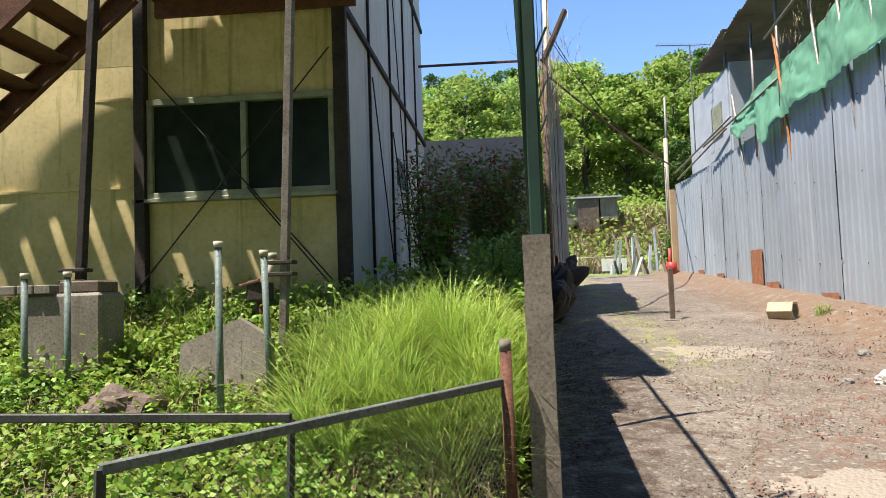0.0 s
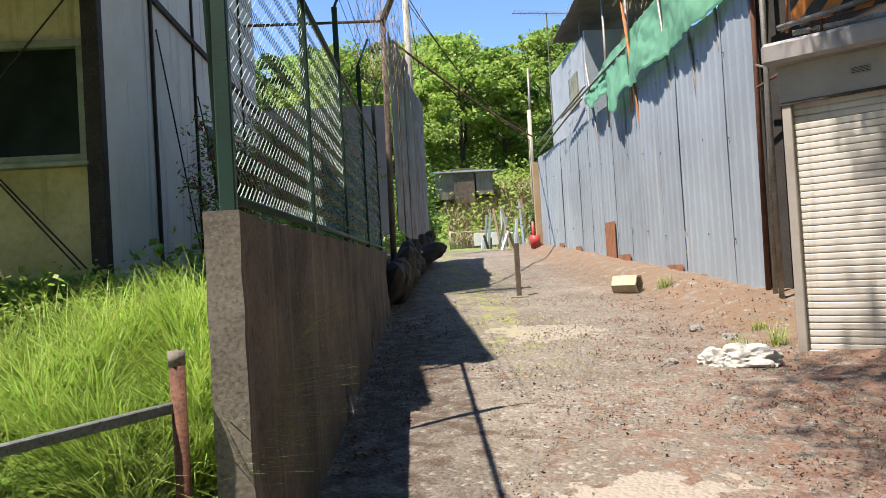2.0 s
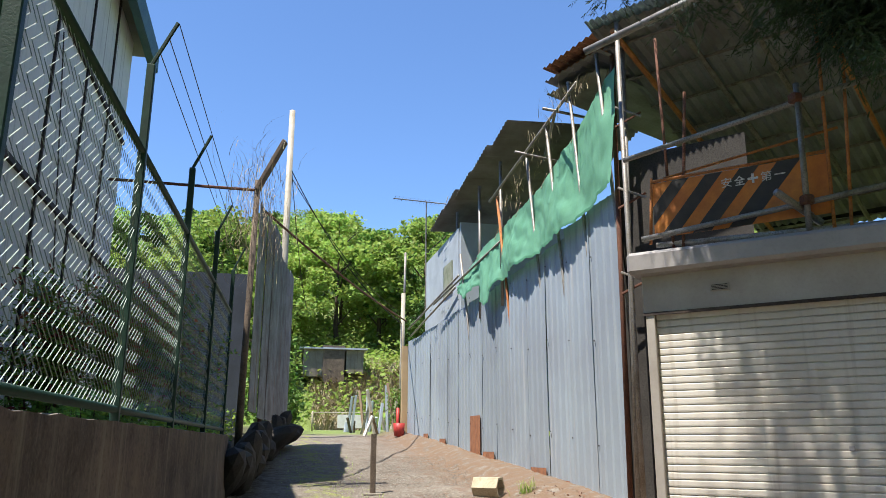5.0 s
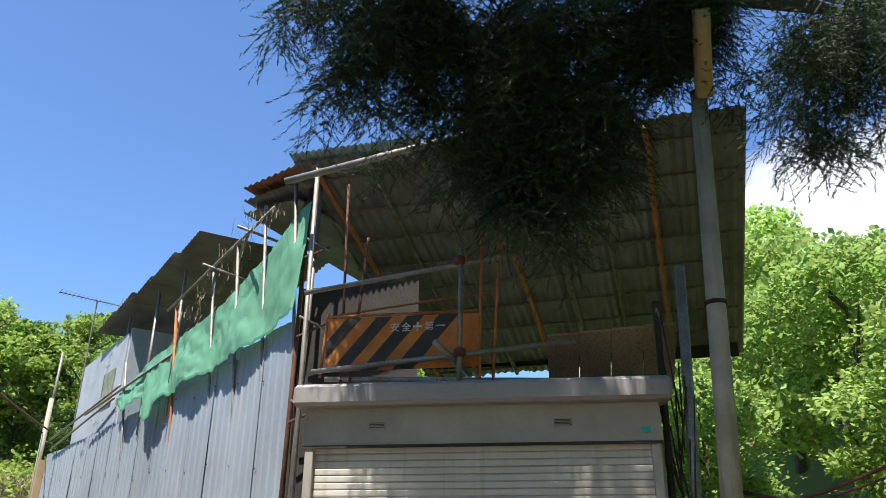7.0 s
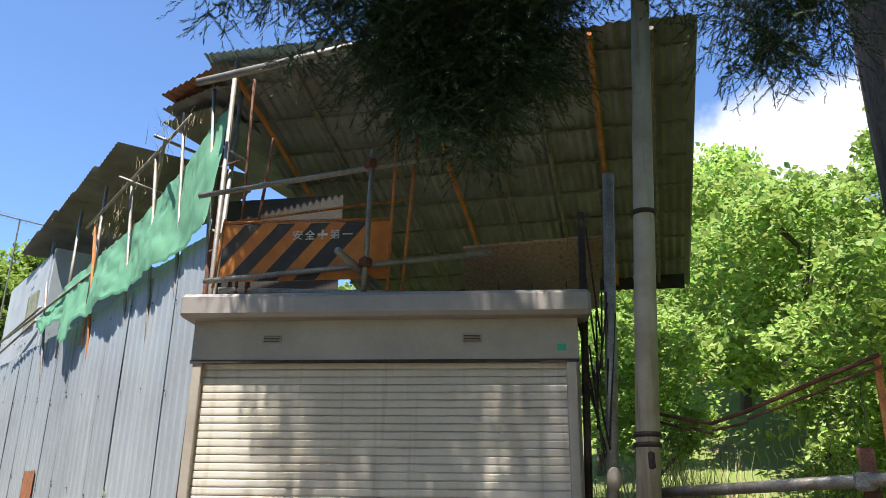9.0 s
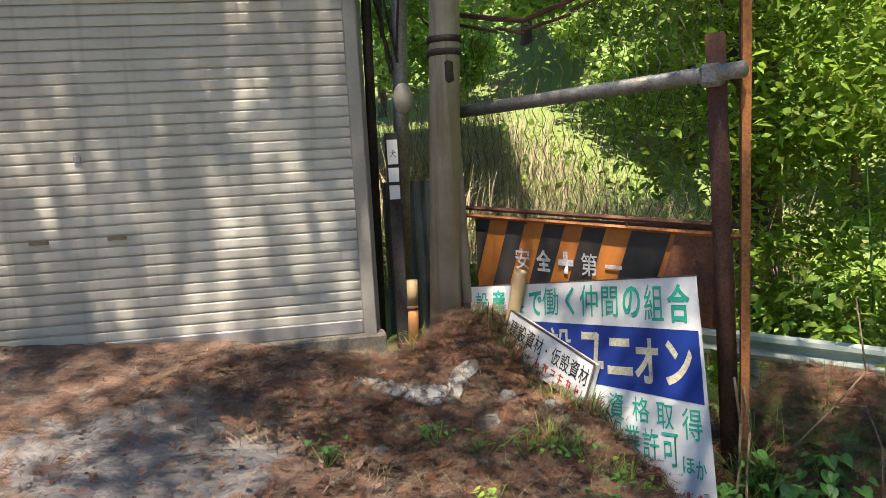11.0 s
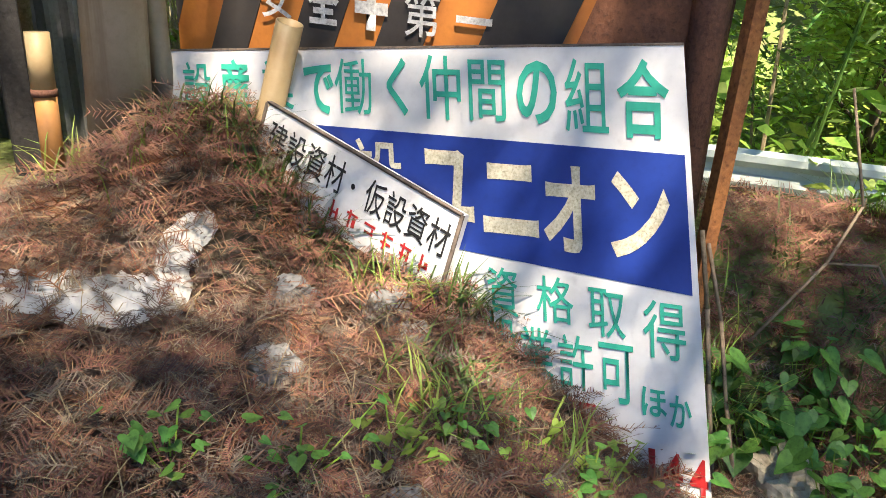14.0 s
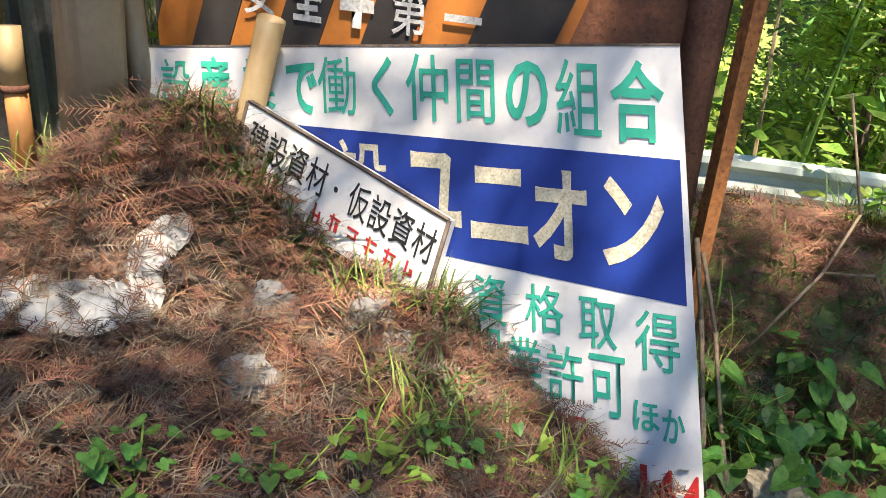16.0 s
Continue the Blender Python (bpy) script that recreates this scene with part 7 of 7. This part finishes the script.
def sprouts():
    """Small green plants by the signs: rosettes of broad leaves and grass tufts."""
    rng = np.random.default_rng(61)
    spots = [(5.85, 4.1), (5.95, 4.0), (5.75, 4.25), (6.0, 3.85), (5.9, 3.75), (5.7, 4.45), (6.1, 3.7), (6.35, 3.45), (6.5, 3.3), (6.45, 3.2), (6.3, 3.15), (6.6, 3.1), (6.2, 3.0), (6.65, 3.35), (5.3, 4.7), (5.4, 4.0), (6.15, 3.3), (5.6, 3.7), (6.05, 3.3), (6.55, 3.0), (6.75, 3.15), (7.1, 2.6), (7.25, 2.85), (7.0, 2.3), (7.3, 2.5), (7.15, 2.4), (7.4, 2.7)]
    for i, (x, y) in enumerate(spots):
        top = hub("ground_plant", at_ground(x, y, 0.0))
        big = 0.03 if x < 6.2 else 0.055
        cs = rng.normal(0, 1, (22, 3)) * [0.05, 0.05, 0.022] + [0, 0, 0.06 if x < 6.2 else 0.13]
        bm = bmesh.new()
        for c in cs:
            heart_leaf(bm, Vector(c), big * rng.uniform(0.5, 1.0), rng.uniform(0.0, 0.7), rng.uniform(0, 6.283))
        part("leaves", bm, WEED if x > 6.9 or x < 6.2 and i % 3 == 0 else HEART, top)
        for c in cs[:8]:
            tube("stalk", (0, 0, -0.02), c, 0.0018, WEED, top, 4)
        thing(top, "small bright green broad-leaved plant in the litter" if x < 6.2 else "deep green heart-leaved plant in the litter", "plant", "plants by the signs")
    t = []
    for x, y, h, n in ((6.05, 3.8, 0.16, 40), (6.0, 4.05, 0.14, 40), (6.4, 4.25, 0.15, 50), (6.55, 4.1, 0.14, 40), (6.62, 4.75, 0.14, 30), (6.5, 4.95, 0.12, 22), (6.58, 3.4, 0.3, 60), (6.75, 3.45, 0.22, 18), (6.6, 5.25, 0.2, 20), (6.95, 2.8, 0.2, 16), (7.15, 2.5, 0.3, 34), (7.1, 2.2, 0.35, 50), (4.6, 8.6, 0.12, 60), (4.7, 11.6, 0.2, 80), (3.95, 7.65, 0.2, 60), (4.4, 7.85, 0.25, 60)):
        r = rng.normal(0, 0.05, (n, 2))
        p = np.stack([x + r[:, 0], y + r[:, 1], ground_z(x + r[:, 0], y + r[:, 1])], 1)
        t.append(blades(rng, p, h, h * 0.7, 0.006))
    ob = new("grass_tufts", quads("grass_tufts", np.concatenate(t), GRASS))
    thing(ob, "small green grass tufts round the signs", "grass", kind="stuff")
    p = scatter_ground(rng, 700, 1.6, 2.9, 7.5, 20)
    ob = new("lane_grass", quads("lane_grass", blades(rng, p, 0.05, 0.05, 0.004), GRASS))
    thing(ob, "short grass along the middle of the lane", "grass", kind="stuff")
    # rank growth beyond the fence
    q = scatter_ground(rng, 15000, 6.9, 15.0, -2.5, 9.5, lambda x, y: ((x > 7.75) | ((x > 7.1) & (rng.uniform(0, 1, len(x)) < 0.1))) & ((y < 5.2) | (x > 8.4)))
    q[:, 2] += rng.uniform(0.0, 0.5, len(q))
    ob = new("undergrowth", quads("undergrowth", leaves(rng, np.repeat(q, 2, 0), 0.055, 0.08, 0.8, 0.5), WEED))
    thing(ob, "bright green undergrowth beyond the scrap fence", "undergrowth", kind="stuff")


sprouts()

# ---- trees ----
def crown_mesh(name, seed, n, r, h, leaf, mat, clumps=26):
    """Clumps of leaves set unevenly round a crown, with gaps between them."""
    rng = np.random.default_rng(seed)
    a = rng.uniform(0, 6.283, clumps)
    f = rng.uniform(0.05, 1.0, clumps)
    rad = r * np.sqrt(np.clip(1 - (2 * f - 0.9) ** 2 * 0.8, 0.05, 1)) * rng.uniform(0.45, 1.0, clumps)
    c = np.stack([rad * np.cos(a), rad * np.sin(a), h * (0.25 + 0.75 * f)], 1)
    pts = np.repeat(c, n // clumps, 0)
    s = rng.normal(0, 1, pts.shape)
    s /= np.linalg.norm(s, axis=1, keepdims=True)
    pts = pts + s * rng.uniform(0.3, 1.0, (len(pts), 1)) ** 0.6 * np.array([r * 0.27, r * 0.27, r * 0.15]) * rng.uniform(0.6, 1.3, clumps).repeat(n // clumps)[:, None]
    return quads(name, leaves(rng, pts, leaf, 0.02, 0.9, 0.65), mat)


def trunk_mesh(name, h, r, seed):
    rng = random.Random(seed)
    bm = bmesh.new()
    p = Vector((0, 0, -0.4))
    for k in range(4):
        q = p + Vector((rng.uniform(-0.15, 0.15), rng.uniform(-0.15, 0.15), h * 0.25))
        tube_into(bm, p, q, r * (1 - 0.2 * k), 7, r * (0.8 - 0.2 * k))
        for j in range(2):
            a = rng.uniform(0, 6.28)
            tube_into(bm, q, q + Vector((math.cos(a) * h * 0.22, math.sin(a) * h * 0.22, h * 0.2)), r * 0.35, 5, r * 0.1)
        p = q
    me = bpy.data.meshes.new(name)
    bm.to_mesh(me)
    bm.free()
    me.materials.append(BARK)
    return me


KINDS = []
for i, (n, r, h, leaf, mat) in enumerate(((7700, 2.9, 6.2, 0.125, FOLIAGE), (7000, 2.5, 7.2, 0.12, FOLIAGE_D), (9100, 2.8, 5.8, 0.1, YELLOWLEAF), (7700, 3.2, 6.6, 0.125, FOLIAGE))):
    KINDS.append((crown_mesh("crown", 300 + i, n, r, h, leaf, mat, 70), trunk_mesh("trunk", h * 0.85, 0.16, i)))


def plant_tree(k, x, y, s, turn, label, group="trees on the slope"):
    crown, trunk = KINDS[k]
    top = hub("tree", (x, y, float(ground_z(x, y)) - 0.1), turn)
    top.scale = (s, s, s * 1.05)
    under(new("trunk", trunk), top)
    under(new("crown", crown), top)
    thing(top, label, "tree", group)


rng_t = random.Random(19)
NAMES = ("spring-green broadleaf tree on the wooded slope", "dark green tree on the wooded slope", "yellow-green flowering tree on the wooded slope", "fresh green broadleaf tree on the wooded slope")
for row, (y0, x0, x1, n) in enumerate(((44.5, -12, 20, 9), (49, -14, 24, 11), (55, -16, 28, 11), (62, -18, 32, 11), (70, -20, 36, 10), (79, -22, 42, 10))):
    for j in range(n):
        if row == 0 and abs(x0 + (x1 - x0) * (j + 0.5) / n - 4.5) < 3.2:
            continue
        k = rng_t.choice((0, 0, 3, 1, 2))
        plant_tree(k, x0 + (x1 - x0) * (j + rng_t.uniform(0.1, 0.9)) / n, y0 + rng_t.uniform(-3, 3), rng_t.uniform(0.8, 1.25), rng_t.uniform(0, 360), NAMES[k])
for x, y, s, k in ((-2, 43, 0.7, 0), (-6, 40, 0.8, 3), (-9, 33, 0.9, 0), (-4, 36, 0.7, 1), (10, 44, 0.55, 1), (13, 41, 0.7, 0), (0.2, 38.5, 0.5, 0), (-11, 26, 0.9, 3), (-3.5, 22, 0.5, 2), (-14, 20, 1.0, 0), (15, 34, 0.9, 0), (18, 28, 1.0, 3)):
    plant_tree(k, x, y, s, rng_t.uniform(0, 360), NAMES[k])
# wood beyond the scrap fence, mostly in the leaf tone brightened to look sunlit
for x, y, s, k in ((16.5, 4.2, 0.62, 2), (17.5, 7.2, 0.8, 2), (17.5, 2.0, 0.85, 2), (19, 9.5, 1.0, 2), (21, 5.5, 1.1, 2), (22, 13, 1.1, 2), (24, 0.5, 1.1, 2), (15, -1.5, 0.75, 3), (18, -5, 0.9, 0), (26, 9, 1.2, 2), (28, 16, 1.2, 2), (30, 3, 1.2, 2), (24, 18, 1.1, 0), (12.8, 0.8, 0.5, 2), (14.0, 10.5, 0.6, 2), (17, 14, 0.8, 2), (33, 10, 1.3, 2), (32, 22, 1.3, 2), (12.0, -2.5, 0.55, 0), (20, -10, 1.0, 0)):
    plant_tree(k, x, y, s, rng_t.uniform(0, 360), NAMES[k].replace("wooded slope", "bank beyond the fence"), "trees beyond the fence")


# unseen wood added behind the lane's lower end, tall and close, to cut sky light
for k, x in enumerate((-17, -12.5, -8, -4, 0, 4, 8, 12, 16.5)):
    plant_tree(1 if k % 3 else 3, x, -9.5 - 2.5 * (k % 2), 2.3 + 0.2 * (k % 3), 77 * k, "unseen tall dark tree added at the lower end of the lane to cut sky light", "trees behind the lane")


def slope_brush():
    rng = np.random.default_rng(71)
    p = scatter_ground(rng, 24000, -18, 24, 33, 60, lambda x, y: (np.abs(x - 3) > 2.2) | (y > 37))
    p[:, 2] += rng.uniform(0, 0.9, len(p)) ** 2
    ob = new("slope_brush", quads("slope_brush", leaves(rng, np.repeat(p, 2, 0), 0.15, 0.25, 0.6, 0.6), FOLIAGE))
    thing(ob, "scrub and creepers on the bank behind the lane", "undergrowth", kind="stuff")
    p = scatter_ground(rng, 6500, 3.5, 11, 36, 44)
    ob = new("dry_brush", quads("dry_brush", blades(rng, p, 0.9, 0.9, 0.05), BRUSH))
    thing(ob, "dry brush hanging on the bank", "undergrowth", kind="stuff")
    p = scatter_ground(rng, 5200, 8.6, 14.0, 4.4, 10.0)
    ob = new("dry_brush", quads("dry_brush", blades(rng, p, 1.5, 0.8, 0.012), BRUSH))
    thing(ob, "dry brush beyond the wire fence", "undergrowth", kind="stuff")
    # hanging leafy twigs over the scrap fence
    cs = []
    for k in range(120):
        bx, by = rng.uniform(9.5, 11.5), rng.uniform(0.3, 5.2)
        bz = rng.uniform(1.3, 4.0) + 0.2 * (bx - 9.2)
        flat = rng.normal(0, 1, (150, 3)) * [0.34, 0.36, 0.07]
        flat[:, 2] -= 0.25 * np.hypot(flat[:, 0], flat[:, 1])
        cs.append(flat + [bx, by, bz])
    for k in range(46):
        bx, by = rng.uniform(10.0, 11.6), rng.uniform(3.2, 5.6)
        flat = rng.normal(0, 1, (120, 3)) * [0.3, 0.34, 0.09]
        flat[:, 2] -= 0.25 * np.hypot(flat[:, 0], flat[:, 1])
        cs.append(flat + [bx, by, float(ground_z(bx, by)) + rng.uniform(0.5, 2.6)])
    cs = np.concatenate(cs)
    ob = new("overhanging_leaves", quads("overhanging_leaves", leaves(rng, np.array(cs), 0.06, 0.02, 0.7, 0.45), YOUNG))
    thing(ob, "sunlit young leaves beyond the fence", "foliage", kind="stuff")


slope_brush()


def bamboo():
    rng = np.random.default_rng(81)
    group = "bamboo canes"
    for i in range(26):
        x, y = rng.uniform(9.6, 12.6), rng.uniform(-1.6, 3.4)
        z = float(ground_z(x, y))
        top = hub("bamboo", (x, y, z - 0.05))
        h = rng.uniform(2.2, 3.8)
        tip = (rng.normal(0, 0.3), rng.normal(0, 0.3), h)
        tube("cane", (0, 0, 0), tip, 0.016, STRAW if i % 4 == 0 else FOLIAGE_D, top, 5, 0.006)
        cs = np.array(tip) * rng.uniform(0.25, 1.0, (130, 1)) + rng.normal(0, 0.2, (130, 3))
        under(new("leaves", quads("leaves", leaves(rng, cs, 0.075, 0.02, 0.2, 0.16), FOLIAGE_D)), top)
        thing(top, "thin leafy bamboo in the shade beyond the fence", "bamboo", group)


bamboo()


def cedar():
    """A big cedar: trunk beyond the fence, drooping boughs over the garage and the lane's edge."""
    base = Vector(at_ground(12.9, 5.0, -0.2))
    top = hub("cedar_tree", tuple(base))
    tube("trunk", (0, 0, 0), (0.0, 0.1, 15.0), 0.4, BARK, top, 18, 0.36)
    rng = np.random.default_rng(91)
    # low drooping masses in front of the canopy, then unseen boughs high above the lane's edge, added for shade
    # the last two low targets are out of view, added to shade the pole
    low = ((4.01, 7.0, 5.92), (4.07, 6.53, 6.11), (4.7, 6.93, 5.87), (4.98, 6.38, 5.6), (5.41, 6.25, 5.35), (5.64, 6.04, 4.95), (5.82, 5.95, 4.45), (4.95, 6.37, 6.33), (5.4, 5.77, 5.9), (5.75, 5.7, 5.2), (6.33, 4.82, 6.3),
           (5.57, 5.63, 6.53), (6.25, 5.23, 6.3), (7.38, 4.57, 6.02), (7.86, 4.61, 5.67), (7.99, 4.07, 6.22), (8.16, 4.53, 5.43), (4.51, 6.5, 6.5), (7.4, 4.1, 6.4), (5.1, 6.5, 5.1), (5.5, 6.2, 4.75), (3.6, 6.9, 6.5), (3.9, 6.2, 6.7), (6.9, 4.9, 6.6), (6.6, 4.6, 6.8), (8.2, 3.9, 6.7), (8.6, 4.2, 5.9), (5.9, 4.4, 6.9), (5.4, 4.2, 6.95))
    high = tuple((x + rng.uniform(-0.3, 0.3), y + rng.uniform(-0.3, 0.3), 8.3 + rng.uniform(0, 1.4)) for x in (1.5, 2.4, 3.3, 4.2, 5.1) for y in (0.3, 1.2, 2.1, 3.0, 3.9, 4.8, 5.6) if y - x < 2.5) + ((0.8, 3.6, 8.6), (0.9, 4.5, 9.0), (0.7, 5.3, 8.8))

    def strands(ctr, n, reach, needles, width, length):
        """Drooping cord-like shoots set round with short needles that point forward."""
        an = rng.uniform(0, 6.283, n)
        d = np.stack([np.cos(an), np.sin(an), rng.uniform(-0.9, 0.25, n)], 1)
        d /= np.linalg.norm(d, axis=1, keepdims=True)
        L = reach * rng.uniform(0.45, 1.1, n)
        r0 = ctr + rng.normal(0, 0.1, (n, 3))
        out = []
        for m in range(needles):
            f = (m + rng.uniform(0, 1, n)) / needles
            b0 = r0 + (d * f[:, None] + np.array([0, 0, -1.0]) * (0.75 * f ** 2 - 0.35 * f ** 4)[:, None]) * L[:, None]
            v = rng.normal(0, 1, (n, 3))
            v -= d * (v * d).sum(1, keepdims=True)
            v /= np.linalg.norm(v, axis=1, keepdims=True)
            way = d * 0.75 + v * 0.65 + np.array([0, 0, -0.25])
            e = b0 + way * length * rng.uniform(0.7, 1.2, (n, 1))
            w = np.cross(d, v) * width
            out.append(np.stack([b0 - w, b0 + w, e + w * 0.35, e - w * 0.35], 1))
        return np.concatenate(out)
    for tx, ty, tz in low + high:
        near = tz < 7
        c = Vector((tx, ty, tz)) - base
        if near:
            mid = (Vector((9.4, 4.3, 7.9)) if tx > 7 else Vector((min(7.3, tx + 1.5), 5.2, 7.5))) - base
            pts = [Vector((12.95, 5.0, 9.2)) - base, Vector((10.6, 4.8, 8.7)) - base, mid, mid.lerp(c, 0.55) + Vector((0, 0, 0.25)), c]
        else:
            a = Vector((12.95, 5.0, tz + 1.2)) - base
            mid = a.lerp(c, 0.55) + Vector((0, 0, 0.35))
            pts = [a, a.lerp(mid, 0.5) + Vector((0, 0, 0.1)), mid, mid.lerp(c, 0.5) + Vector((0, 0, 0.05)), c]
        bm = bmesh.new()
        for k, (p, q) in enumerate(zip(pts, pts[1:])):
            tube_into(bm, p, q, 0.045 - 0.01 * k, 6, 0.035 - 0.01 * k)
        bough = part("bough", bm, BARK, top)
        arr = []
        count = 20 if near else 12
        for j in range(count):
            first = (0.72 if tx > 7 else 0.76) if near else 0.84
            f = first + (1 - first) * (j + rng.uniform(0, 1)) / count
            q = mid.lerp(c, (f - 0.5) * 2)
            ctr = np.array(q) + rng.normal(0, 0.19 if near else 0.32, 3) * [1, 1, 0.8]
            # high strands are thinned round (2.5, 2.9) so sun reaches the litter below
            arr.append(strands(ctr, 15 if tx > 7 else 32, 0.4, 34, 0.0046, 0.036) if near else strands(ctr, 7 if math.hypot(tx - 2.5, ty - 2.9) < 1.1 else 25 if ty > 3.5 and tx > 2 else 18, 0.5, 8, 0.012, 0.11))
        under(new("needles", quads("needles", np.concatenate(arr), CEDAR)), bough)
    thing(top, "large dark cedar with drooping needle boughs over the garage", "tree")


cedar()


def cloud():
    """A far backdrop of fair-weather cloud low over the bank."""
    m = bpy.data.materials.new("white_cloud")
    m.use_nodes = True
    n, l = m.node_tree.nodes, m.node_tree.links
    n.clear()
    co, tex, grad, add, ramp, glow, clear, mix, out = (n.new("ShaderNode" + k) for k in ("TexCoord", "TexNoise", "VectorMath", "Math", "MapRange", "Emission", "BsdfTransparent", "MixShader", "OutputMaterial"))
    tex.inputs["Scale"].default_value, tex.inputs["Detail"].default_value, tex.inputs["Roughness"].default_value = 0.021, 8.0, 0.58
    grad.operation = "MULTIPLY"
    grad.inputs[1].default_value = (1 / 95, 1 / 42, 0)
    size = n.new("ShaderNodeVectorMath")
    size.operation = "LENGTH"
    add.operation = "SUBTRACT"
    ramp.inputs["From Min"].default_value, ramp.inputs["From Max"].default_value = -0.16, 0.12
    glow.inputs["Color"].default_value, glow.inputs["Strength"].default_value = (0.88, 0.94, 1.0, 1), 0.62
    half = n.new("ShaderNodeMath")
    half.operation = "MULTIPLY"
    half.inputs[1].default_value = 0.85
    l.new(co.outputs["Object"], tex.inputs["Vector"])
    l.new(co.outputs["Object"], grad.inputs[0])
    l.new(grad.outputs[0], size.inputs[0])
    l.new(size.outputs["Value"], half.inputs[0])
    l.new(tex.outputs[0], add.inputs[0])
    l.new(half.outputs[0], add.inputs[1])
    l.new(add.outputs[0], ramp.inputs["Value"])
    l.new(ramp.outputs[0], mix.inputs[0])
    l.new(clear.outputs[0], mix.inputs[1])
    l.new(glow.outputs[0], mix.inputs[2])
    l.new(mix.outputs[0], out.inputs[0])
    ob = raw("backdrop", [(-95, -42, 0), (95, -42, 0), (95, 42, 0), (-95, 42, 0)], [(0, 1, 2, 3)], m)
    at = Vector((322, 146, 160))
    ob.matrix_basis = look(at, (1.4, 1.5, 1.7))
    thing(ob, "white fair-weather cloud low over the wooded bank", "cloud", kind="structure")


cloud()
